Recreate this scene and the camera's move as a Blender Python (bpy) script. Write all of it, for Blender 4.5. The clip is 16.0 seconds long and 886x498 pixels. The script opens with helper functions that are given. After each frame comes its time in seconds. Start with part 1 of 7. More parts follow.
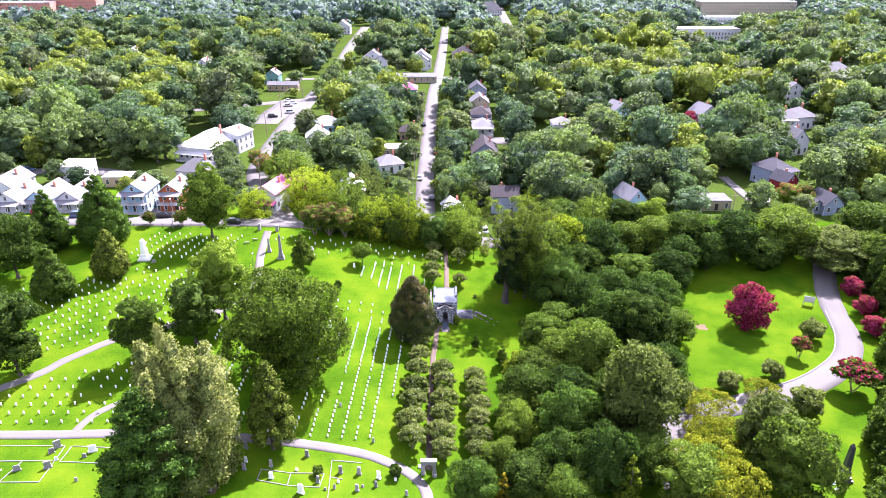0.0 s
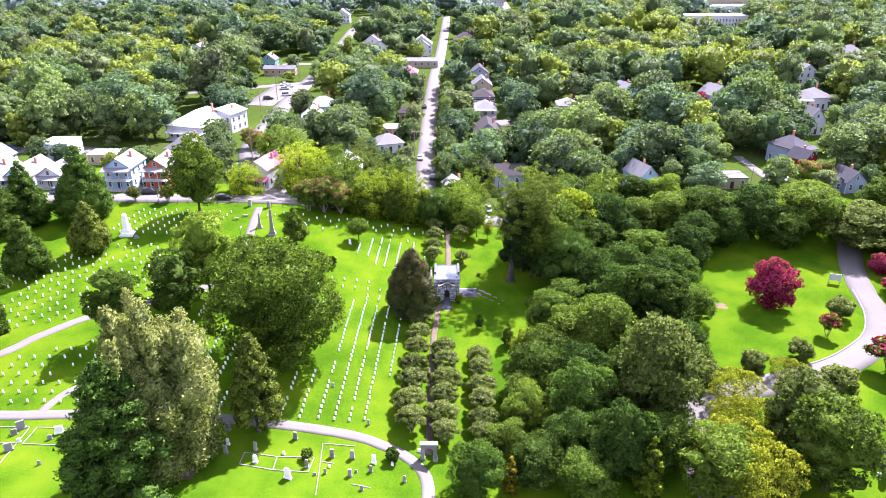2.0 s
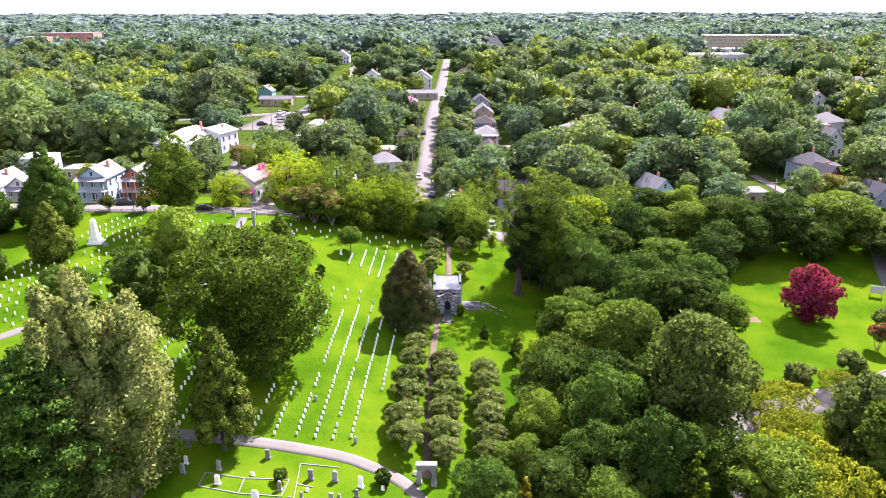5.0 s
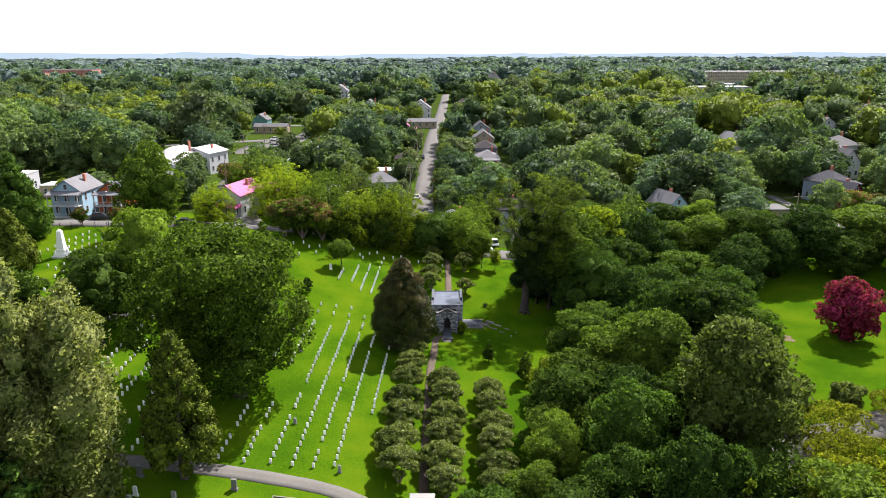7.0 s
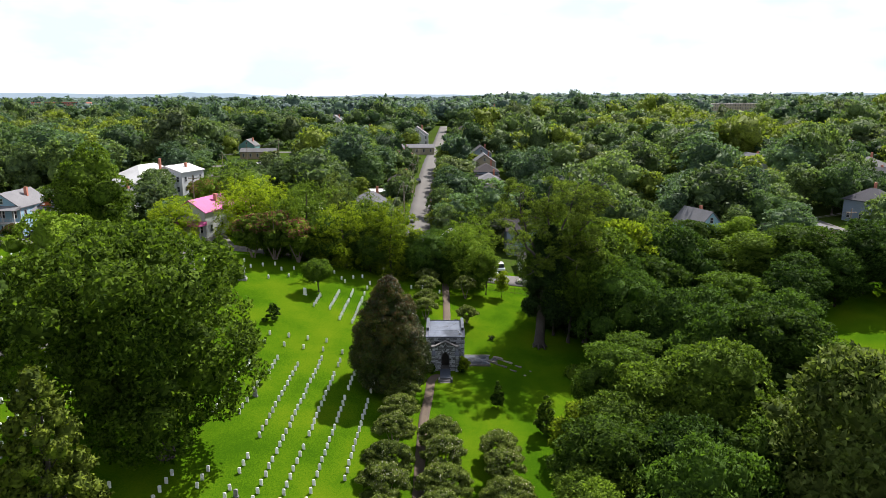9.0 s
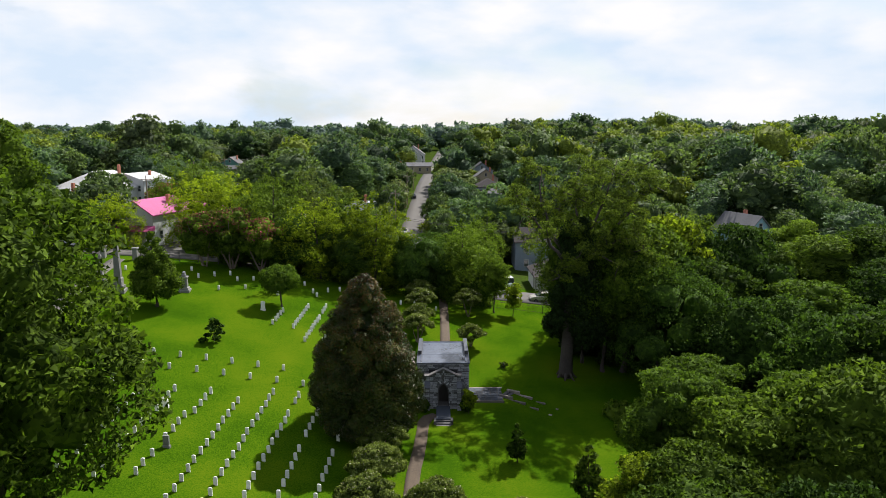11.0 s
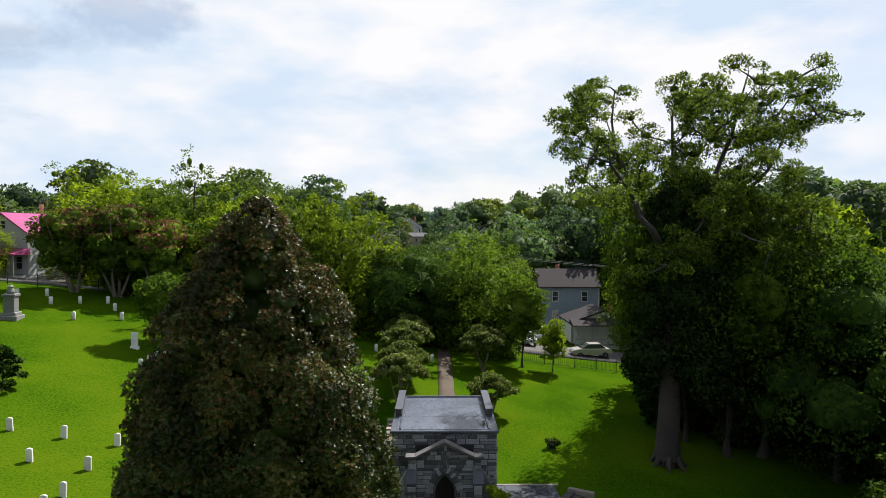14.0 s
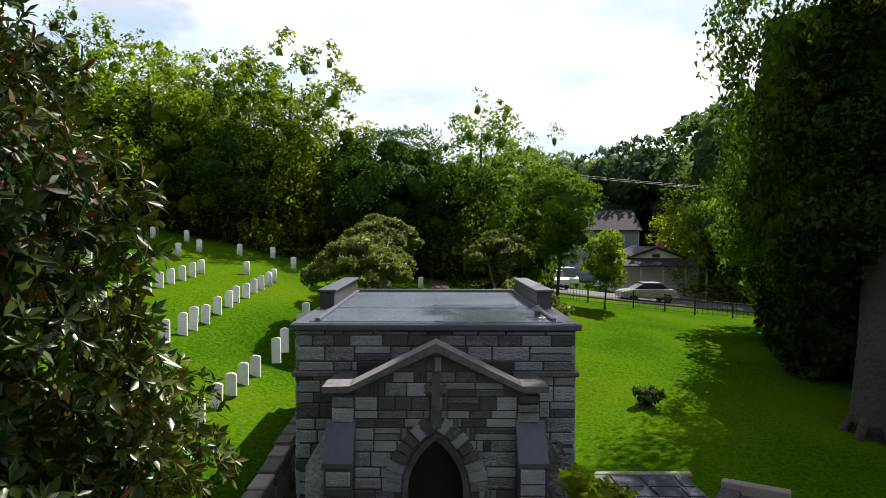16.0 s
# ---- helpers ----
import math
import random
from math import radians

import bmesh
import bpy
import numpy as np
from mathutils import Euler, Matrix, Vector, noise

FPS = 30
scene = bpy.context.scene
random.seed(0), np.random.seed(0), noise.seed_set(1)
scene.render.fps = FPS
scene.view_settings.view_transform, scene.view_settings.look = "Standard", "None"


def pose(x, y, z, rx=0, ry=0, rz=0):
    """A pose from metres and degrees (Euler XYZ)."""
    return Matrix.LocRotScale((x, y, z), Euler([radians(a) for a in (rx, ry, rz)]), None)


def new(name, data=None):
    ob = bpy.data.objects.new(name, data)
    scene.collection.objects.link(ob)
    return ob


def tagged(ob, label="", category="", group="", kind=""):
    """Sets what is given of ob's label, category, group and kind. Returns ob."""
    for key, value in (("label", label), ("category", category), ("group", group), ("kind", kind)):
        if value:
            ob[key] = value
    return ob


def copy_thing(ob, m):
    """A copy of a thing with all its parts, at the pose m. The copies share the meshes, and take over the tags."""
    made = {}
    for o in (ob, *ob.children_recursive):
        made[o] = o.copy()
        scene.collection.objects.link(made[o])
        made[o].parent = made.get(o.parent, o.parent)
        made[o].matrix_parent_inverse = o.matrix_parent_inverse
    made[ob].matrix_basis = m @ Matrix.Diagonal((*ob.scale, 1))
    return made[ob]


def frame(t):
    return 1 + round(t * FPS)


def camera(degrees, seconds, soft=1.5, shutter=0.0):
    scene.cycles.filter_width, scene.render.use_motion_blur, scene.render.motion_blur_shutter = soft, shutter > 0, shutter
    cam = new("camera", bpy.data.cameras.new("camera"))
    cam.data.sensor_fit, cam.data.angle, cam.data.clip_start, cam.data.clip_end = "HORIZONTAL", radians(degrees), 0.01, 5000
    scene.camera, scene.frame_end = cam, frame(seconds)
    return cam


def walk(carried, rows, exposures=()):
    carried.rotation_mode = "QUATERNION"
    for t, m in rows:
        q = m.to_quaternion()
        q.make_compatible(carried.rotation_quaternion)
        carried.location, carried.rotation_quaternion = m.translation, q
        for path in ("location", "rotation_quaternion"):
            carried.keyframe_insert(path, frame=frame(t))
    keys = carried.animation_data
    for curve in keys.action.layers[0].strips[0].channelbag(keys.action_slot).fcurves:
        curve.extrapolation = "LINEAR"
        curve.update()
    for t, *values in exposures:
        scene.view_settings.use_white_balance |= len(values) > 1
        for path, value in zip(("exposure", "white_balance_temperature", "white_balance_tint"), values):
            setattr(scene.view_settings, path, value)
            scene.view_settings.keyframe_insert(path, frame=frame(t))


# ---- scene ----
cam = camera(66.4, 16.0, soft=0.6)
METRES, EYE, TILT, LEAN, TURN = 150.0, 79.0, -24.0, 0.0, 0.0
ROWS = [
    (0.0, 0.0, 0.0, 0.0, -0.0, -0.0, 0.0),
    (0.5, 0.0002, 0.0181, -0.0089, 0.04, -0.01, 0.02),
    (1.0, 0.0003, 0.0349, -0.0185, 0.07, -0.02, 0.04),
    (1.5, 0.0001, 0.0511, -0.0284, 0.1, 0.0, 0.05),
    (2.0, 0.0, 0.0676, -0.0386, 0.12, 0.0, 0.04),
    (2.5, -0.0001, 0.0838, -0.0489, 0.13, 0.19, 0.05),
    (3.0, -0.0003, 0.1, -0.0591, 0.14, 1.04, 0.06),
    (3.5, -0.0006, 0.1165, -0.0696, 0.13, 1.94, 0.03),
    (4.0, -0.0007, 0.1329, -0.0799, 0.12, 2.81, 0.02),
    (6.5, -0.001, 0.2252, -0.125, 0.05, 7.2, 0.03),
    (7.0, -0.0007, 0.2506, -0.1305, 0.04, 8.14, 0.04),
    (7.5, -0.0005, 0.2819, -0.1328, 0.0, 9.04, 0.03),
    (8.0, -0.0001, 0.3202, -0.132, -0.02, 9.91, 0.04),
    (8.5, 0.0001, 0.3604, -0.1307, -0.06, 10.74, 0.09),
    (9.0, 0.0004, 0.4021, -0.1292, -0.09, 11.48, 0.11),
    (11.5, 0.0012, 0.6059, -0.1234, -0.33, 15.19, 0.19),
    (12.0, 0.0015, 0.6458, -0.1227, -0.36, 16.0, 0.21),
    (12.5, 0.002, 0.6864, -0.122, -0.35, 16.8, 0.22),
    (13.0, 0.0023, 0.7272, -0.1203, -0.33, 17.74, 0.19),
    (13.5, 0.0022, 0.7688, -0.1183, -0.37, 20.5, 0.19),
    (14.0, 0.0014, 0.8086, -0.116, -0.39, 22.81, 0.16),
    (14.5, 0.0015, 0.8484, -0.1135, -0.48, 22.86, 0.11),
    (15.0, 0.0026, 0.8875, -0.1115, -0.5, 22.92, 0.07),
    (15.5, 0.0038, 0.927, -0.1096, -0.53, 22.94, 0.12),
    (16.0, 0.0036, 0.9659, -0.1082, -0.64, 22.9, 0.09),
]
walk(cam, [(t, pose(0, 0, EYE, TILT, LEAN, TURN) @ pose(METRES * x, METRES * y, METRES * z, 90 + pitch, roll, yaw)) for t, x, y, z, yaw, pitch, roll in ROWS],
     exposures=[(0.0, 2.68, 5850, 36), (4.0, 2.68, 6050, 36), (6.5, 1.68, 6450, 19), (9.0, 1.24, 6450, 14), (11.5, 0.86, 6450, 12), (14.0, 0.86, 6450, 12), (15.2, 0.95, 6450, 12), (16.0, 1.1, 6450, 12)])

# ---- daylight ----
SUN_TO = Vector((0.55, 0.83, 1.12)).normalized()
sun = new("sun", bpy.data.lights.new("sun", "SUN"))
sun.data.energy, sun.data.angle, sun.data.color = 5.0, radians(0.55), (1.0, 0.95, 0.86)
sun.matrix_basis = SUN_TO.to_track_quat("Z", "Y").to_matrix().to_4x4()

world = bpy.data.worlds.new("world")
scene.world = world
world.use_nodes = True
wn, wl = world.node_tree.nodes, world.node_tree.links
wn.clear()
sky = wn.new("ShaderNodeTexSky")
sky.sky_type, sky.sun_disc = "NISHITA", False
sky.sun_elevation = math.asin(SUN_TO.z)
sky.sun_rotation = math.atan2(SUN_TO.x, SUN_TO.y)
sky_bg = wn.new("ShaderNodeBackground")
sky_bg.inputs["Strength"].default_value = 0.06
wl.new(sky.outputs[0], sky_bg.inputs["Color"])
# broken white cloud over the blue, at two scales
wtc = wn.new("ShaderNodeTexCoord")
wmap = wn.new("ShaderNodeMapping")
wmap.inputs["Scale"].default_value = (1.0, 1.0, 2.6)
wl.new(wtc.outputs["Generated"], wmap.inputs["Vector"])
wnoise = wn.new("ShaderNodeTexNoise")
wnoise.inputs["Scale"].default_value, wnoise.inputs["Detail"].default_value, wnoise.inputs["Roughness"].default_value = 2.3, 8.0, 0.55
wnoise.inputs["Distortion"].default_value = 0.35
wl.new(wmap.outputs[0], wnoise.inputs["Vector"])
wramp = wn.new("ShaderNodeValToRGB")
wramp.color_ramp.elements[0].position, wramp.color_ramp.elements[1].position = 0.36, 0.52
wl.new(wnoise.outputs["Fac"], wramp.inputs["Fac"])
wnoise2 = wn.new("ShaderNodeTexNoise")
wnoise2.inputs["Scale"].default_value, wnoise2.inputs["Detail"].default_value = 5.0, 6.0
wl.new(wmap.outputs[0], wnoise2.inputs["Vector"])
wramp2 = wn.new("ShaderNodeValToRGB")
wramp2.color_ramp.elements[0].position, wramp2.color_ramp.elements[1].position = 0.36, 0.6
wramp2.color_ramp.elements[0].color, wramp2.color_ramp.elements[1].color = (0.7, 0.83, 0.97, 1), (1.0, 1.0, 1.0, 1)
wl.new(wnoise2.outputs["Fac"], wramp2.inputs["Fac"])
cloud_bg = wn.new("ShaderNodeBackground")
cloud_bg.inputs["Strength"].default_value = 0.54
wl.new(wramp2.outputs[0], cloud_bg.inputs["Color"])
wmix = wn.new("ShaderNodeMixShader")
# towards the horizon haze and cloud close up; overhead the blue shows more
wsep = wn.new("ShaderNodeSeparateXYZ")
wl.new(wtc.outputs["Generated"], wsep.inputs[0])
whaze = wn.new("ShaderNodeMapRange")
whaze.inputs["From Min"].default_value, whaze.inputs["From Max"].default_value = 0.06, 0.8
whaze.inputs["To Min"].default_value, whaze.inputs["To Max"].default_value = 0.5, -0.75
wl.new(wsep.outputs["Z"], whaze.inputs["Value"])
wadd = wn.new("ShaderNodeMath")
wadd.operation, wadd.use_clamp = "ADD", True
wl.new(wramp.outputs[0], wadd.inputs[0])
wl.new(whaze.outputs[0], wadd.inputs[1])
wmax = wn.new("ShaderNodeMath")
wmax.operation = "MAXIMUM"
wmax.inputs[1].default_value = 0.55
wl.new(wadd.outputs[0], wmax.inputs[0])
wl.new(wmax.outputs[0], wmix.inputs[0])
wl.new(sky_bg.outputs[0], wmix.inputs[1])
wl.new(cloud_bg.outputs[0], wmix.inputs[2])
wout = wn.new("ShaderNodeOutputWorld")
wl.new(wmix.outputs[0], wout.inputs["Surface"])


# ---- materials ----
def surface(name, colour, rough=0.8, spread=0.25, coarse=0.15, fine=4.0, bump=0.3, metal=0.0, second=None, by_object=0.0, by_island=0.0, spec=0.4, depth=0.02):
    """A procedural surface: a base colour varied at two scales, with fine relief. coarse and fine: noise per metre."""
    m = bpy.data.materials.new(name)
    m.use_nodes = True
    n, l = m.node_tree.nodes, m.node_tree.links
    bsdf = n["Principled BSDF"]
    bsdf.inputs["Roughness"].default_value, bsdf.inputs["Metallic"].default_value = rough, metal
    bsdf.inputs["Specular IOR Level"].default_value = spec
    tc = n.new("ShaderNodeTexCoord")
    big, small = n.new("ShaderNodeTexNoise"), n.new("ShaderNodeTexNoise")
    for node, scale, detail in ((big, coarse, 4.0), (small, fine, 5.0)):
        node.inputs["Scale"].default_value, node.inputs["Detail"].default_value = scale, detail
        l.new(tc.outputs["Object"], node.inputs["Vector"])
    ramp = n.new("ShaderNodeValToRGB")
    second = second or tuple(c * (1 - spread) for c in colour)
    lighter = tuple(min(1.0, c * (1 + spread)) for c in colour)
    e = ramp.color_ramp.elements
    e[0].position, e[0].color = 0.32, (*second, 1)
    e[1].position, e[1].color = 0.7, (*lighter, 1)
    mid = e.new(0.5)
    mid.color = (*colour, 1)
    mix = n.new("ShaderNodeMath")
    mix.operation = "MULTIPLY_ADD"
    mix.inputs[1].default_value = 0.5
    half = n.new("ShaderNodeMath")
    half.operation = "MULTIPLY"
    half.inputs[1].default_value = 0.5
    l.new(small.outputs["Fac"], half.inputs[0])
    l.new(big.outputs["Fac"], mix.inputs[0])
    l.new(half.outputs[0], mix.inputs[2])
    last = mix.outputs[0]
    for amount, kind in ((by_object, "ShaderNodeObjectInfo"), (by_island, "ShaderNodeNewGeometry")):
        if amount:
            info = n.new(kind)
            add = n.new("ShaderNodeMath")
            add.operation = "MULTIPLY_ADD"
            add.inputs[1].default_value = amount
            l.new(info.outputs["Random" if kind == "ShaderNodeObjectInfo" else "Random Per Island"], add.inputs[0])
            sub = n.new("ShaderNodeMath")
            sub.operation = "SUBTRACT"
            sub.inputs[1].default_value = amount / 2
            l.new(last, sub.inputs[0])
            l.new(sub.outputs[0], add.inputs[2])
            last = add.outputs[0]
    l.new(last, ramp.inputs["Fac"])
    l.new(ramp.outputs[0], bsdf.inputs["Base Color"])
    if bump:
        b = n.new("ShaderNodeBump")
        b.inputs["Strength"].default_value, b.inputs["Distance"].default_value = bump, depth
        l.new(small.outputs["Fac"], b.inputs["Height"])
        l.new(b.outputs[0], bsdf.inputs["Normal"])
    return m


def foliage(name, colour, young=None, gloss=0.7, pass_light=0.36, turn_at=0.5, by_object=0.35, spec=0.03, cells=2.6):
    """Leaves: each leaf, each spray and each tree a little different, light passing through, a sheen of sky."""
    m = bpy.data.materials.new(name)
    m.use_nodes = True
    n, l = m.node_tree.nodes, m.node_tree.links
    bsdf, out = n["Principled BSDF"], n["Material Output"]
    bsdf.inputs["Roughness"].default_value, bsdf.inputs["Specular IOR Level"].default_value = gloss, spec
    geo, info, tc = n.new("ShaderNodeNewGeometry"), n.new("ShaderNodeObjectInfo"), n.new("ShaderNodeTexCoord")
    cell = n.new("ShaderNodeTexVoronoi")
    cell.inputs["Scale"].default_value = cells
    l.new(tc.outputs["Object"], cell.inputs["Vector"])
    pick = n.new("ShaderNodeSeparateColor")
    l.new(cell.outputs["Color"], pick.inputs[0])
    last = None
    for source, share in ((geo.outputs["Random Per Island"], (1 - by_object) * 0.42), (pick.outputs[0], (1 - by_object) * 0.58), (info.outputs["Random"], by_object)):
        f = n.new("ShaderNodeMath")
        f.operation = "MULTIPLY_ADD"
        f.inputs[1].default_value, f.inputs[2].default_value = share, 0.0
        l.new(source, f.inputs[0])
        if last:
            l.new(last, f.inputs[2])
        last = f.outputs[0]
    ramp = n.new("ShaderNodeValToRGB")
    young = young or (colour[0] * 1.9, colour[1] * 1.85, colour[2] * 1.2)
    e = ramp.color_ramp.elements
    e[0].position, e[1].position = 0.16, 0.84
    e[0].color, e[1].color = (colour[0] * 0.3, colour[1] * 0.36, colour[2] * 0.4, 1), (*young, 1)
    mid = e.new(turn_at)
    mid.color = (*colour, 1)
    l.new(last, ramp.inputs["Fac"])
    l.new(ramp.outputs[0], bsdf.inputs["Base Color"])
    bump = n.new("ShaderNodeBump")
    bump.inputs["Strength"].default_value, bump.inputs["Distance"].default_value = 0.45, 0.25
    bump.invert = True
    l.new(cell.outputs["Distance"], bump.inputs["Height"])
    l.new(bump.outputs[0], bsdf.inputs["Normal"])
    tr = n.new("ShaderNodeBsdfTranslucent")
    warm = n.new("ShaderNodeMixRGB")
    warm.blend_type = "MULTIPLY"
    warm.inputs["Fac"].default_value = 1.0
    warm.inputs["Color2"].default_value = (1.5, 1.6, 0.8, 1)
    l.new(ramp.outputs[0], warm.inputs["Color1"])
    l.new(warm.outputs[0], tr.inputs["Color"])
    mix = n.new("ShaderNodeMixShader")
    mix.inputs[0].default_value = pass_light
    l.new(bsdf.outputs[0], mix.inputs[1])
    l.new(tr.outputs[0], mix.inputs[2])
    l.new(mix.outputs[0], out.inputs["Surface"])
    return m


GRASS = surface("mown_grass", (0.038, 0.086, 0.0025), 0.9, 0.45, 0.13, 9.0, 0.3, second=(0.02, 0.056, 0.002), spec=0.0, depth=0.05)
# patchy turf: paler, drier grass among the lush
for nd in GRASS.node_tree.nodes:
    if nd.type == "VALTORGB":
        nd.color_ramp.elements[0].position, nd.color_ramp.elements[2].position = 0.4, 0.62
        nd.color_ramp.elements[2].color = (0.068, 0.108, 0.004, 1)
# rough grass and earth of the yards, colour darkened for tree shade
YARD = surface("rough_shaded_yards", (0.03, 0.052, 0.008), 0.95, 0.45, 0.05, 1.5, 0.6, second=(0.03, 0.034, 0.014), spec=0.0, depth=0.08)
ASPHALT_PALE = surface("worn_pale_asphalt", (0.09, 0.086, 0.083), 0.9, 0.18, 0.08, 3.0, 0.2, spec=0.2)
GRAVEL = surface("grey_asphalt_path", (0.1, 0.096, 0.088), 0.9, 0.2, 0.2, 5.0, 0.3, spec=0.2)
WALK = surface("weathered_brick_walk", (0.08, 0.062, 0.046), 0.9, 0.3, 0.5, 8.0, 0.4, spec=0.2)
CONCRETE = surface("concrete", (0.12, 0.118, 0.105), 0.85, 0.2, 0.3, 6.0, 0.2)
EARTH = surface("bare_earth", (0.085, 0.062, 0.028), 0.95, 0.35, 0.4, 5.0, 0.5)
MARBLE = surface("white_marble", (0.62, 0.62, 0.6), 0.6, 0.1, 0.8, 14.0, 0.1, by_object=0.5)
GRANITE = surface("grey_granite", (0.15, 0.15, 0.148), 0.55, 0.25, 0.8, 30.0, 0.15, by_object=0.6)
GRANITE_DARK = surface("dark_granite", (0.045, 0.045, 0.045), 0.35, 0.3, 0.8, 30.0, 0.1)
ASHLAR = surface("rough_grey_ashlar", (0.27, 0.28, 0.305), 0.75, 0.5, 2.2, 13.0, 1.0, second=(0.1, 0.102, 0.113), by_object=0.6, depth=0.1)
SLATE = surface("smooth_slate", (0.055, 0.062, 0.082), 0.42, 0.25, 1.2, 14.0, 0.1)
MORTAR = surface("dark_mortar", (0.06, 0.058, 0.056), 0.95, 0.3, 1.0, 20.0, 0.5)
DRESSED = surface("dressed_limestone", (0.075, 0.072, 0.073), 0.8, 0.55, 2.0, 9.0, 0.6, second=(0.035, 0.034, 0.036), by_object=0.3)
ROOFING = surface("grey_roof_membrane", (0.085, 0.1, 0.135), 0.25, 0.35, 0.6, 5.0, 0.12, second=(0.05, 0.058, 0.08), spec=0.6)
FLAG = surface("blue_flagstone", (0.03, 0.038, 0.052), 0.8, 0.25, 0.8, 8.0, 0.3, by_object=0.8)
BLACK_IRON = surface("black_painted_iron", (0.018, 0.018, 0.02), 0.5, 0.3, 1.0, 20.0, 0.1)
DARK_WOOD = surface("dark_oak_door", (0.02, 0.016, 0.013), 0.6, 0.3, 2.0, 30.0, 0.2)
BARK = surface("grey_bark", (0.048, 0.04, 0.036), 0.95, 0.4, 0.6, 7.0, 1.0, depth=0.08)
BARK_PALE = surface("pale_smooth_bark", (0.15, 0.12, 0.095), 0.85, 0.35, 1.0, 9.0, 0.5)
ROCK_WALL = surface("field_stone_wall", (0.16, 0.142, 0.122), 0.95, 0.4, 0.8, 6.0, 1.0, by_object=0.8, depth=0.05)
PLANK = surface("weathered_timber", (0.2, 0.16, 0.12), 0.85, 0.3, 0.6, 12.0, 0.3)
GLASS = surface("dark_window_glass", (0.03, 0.036, 0.045), 0.08, 0.3, 0.5, 2.0, 0.0, spec=0.7)
TRIM = surface("white_painted_trim", (0.36, 0.36, 0.36), 0.6, 0.06, 0.5, 8.0, 0.05)
METAL = surface("galvanised_steel", (0.12, 0.125, 0.14), 0.4, 0.15, 0.5, 10.0, 0.05, metal=0.7)
TYRE = surface("black_rubber", (0.02, 0.02, 0.02), 0.8, 0.2, 2.0, 20.0, 0.1)
BRICK_RED = surface("red_brick", (0.36, 0.14, 0.095), 0.9, 0.25, 0.1, 6.0, 0.3)

LEAF = {
    "green": foliage("broad_leaves", (0.078, 0.125, 0.017)),
    "bright": foliage("yellow_green_leaves", (0.135, 0.185, 0.014), pass_light=0.5),
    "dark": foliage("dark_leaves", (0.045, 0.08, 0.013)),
    "deep": foliage("deep_green_shade_leaves", (0.037, 0.072, 0.014)),
    "magnolia": foliage("glossy_magnolia_leaves", (0.038, 0.062, 0.009), (0.08, 0.088, 0.017), 0.32, 0.1, turn_at=0.66, by_object=0.0, spec=0.15, cells=0.9),
    "bronze": foliage("bronze_leaf_undersides", (0.1, 0.045, 0.015), (0.15, 0.08, 0.024), 0.45, 0.05, by_object=0.0, spec=0.08, cells=0.9),
    "olive": foliage("feathery_olive_needles", (0.165, 0.19, 0.055), (0.23, 0.25, 0.09), by_object=0.1),
    "pine": foliage("pine_needles", (0.034, 0.07, 0.012), pass_light=0.12, by_object=0.1),
    "juniper": foliage("juniper_needles", (0.068, 0.092, 0.014), pass_light=0.15, by_object=0.1),
    "myrtle": foliage("crape_myrtle_leaves", (0.085, 0.115, 0.026), (0.15, 0.19, 0.05)),
    "pink": foliage("deep_pink_flowers", (0.22, 0.02, 0.055), (0.4, 0.06, 0.14), 0.8, 0.3, by_object=0.1),
    "russet": foliage("dull_pink_flower_heads", (0.15, 0.06, 0.055), (0.34, 0.09, 0.13), 0.8, 0.3),
    "white": foliage("cream_flowers", (0.25, 0.25, 0.19), (0.4, 0.39, 0.3), 0.8, 0.3),
    "oak": foliage("deep_green_oak_leaves", (0.055, 0.092, 0.012), by_object=0.1),
    "poplar": foliage("tulip_poplar_leaves", (0.088, 0.128, 0.022), by_object=0.0),
    "gold": foliage("golden_conifer", (0.16, 0.14, 0.008)),
    "vine": foliage("yellowing_vine_leaves", (0.125, 0.145, 0.012), by_object=0.15),
    "ivy": foliage("ivy_leaves", (0.024, 0.046, 0.013), pass_light=0.12),
    # town leaves carry some extra blue, a little haze put into the colour
    "town_green": foliage("street_tree_leaves", (0.077, 0.118, 0.044), spec=0.1),
    "town_blue": foliage("blue_green_elm_leaves", (0.058, 0.1, 0.056), spec=0.1),
    "town_dark": foliage("water_oak_leaves", (0.041, 0.074, 0.032), spec=0.1),
    "town_lime": foliage("lime_yellow_leaves", (0.125, 0.165, 0.026), spec=0.1),
    "town_olive": foliage("dull_olive_leaves", (0.08, 0.108, 0.048), spec=0.1),
    # far leaves: pale blue haze is mixed into the leaf colour
    "far": foliage("haze_tinted_far_leaves", (0.1, 0.15, 0.125), spec=0.1, cells=0.9),
    "far_blue": foliage("haze_blued_far_leaves", (0.098, 0.142, 0.14), spec=0.1, cells=0.9),
    "haze": foliage("haze_pale_far_leaves", (0.13, 0.175, 0.18), cells=0.3),
}
PAINT, ROOFS = {}, {}


def paint(key, colour):
    if key not in PAINT:
        PAINT[key] = surface(key + "_painted_siding", colour, 0.8, 0.1, 0.3, 3.0, 0.15, spec=0.12)
    return PAINT[key]


def shingle(key, colour, rough=0.85):
    if key not in ROOFS:
        ROOFS[key] = surface(key + "_roofing", colour, rough, 0.22, 0.3, 5.0, 0.3, spec=0.1)
    return ROOFS[key]


# ---- mesh helpers ----
def smooth(a, b, x):
    t = min(1.0, max(0.0, (x - a) / (b - a)))
    return t * t * (3 - 2 * t)


PAD = -1.12


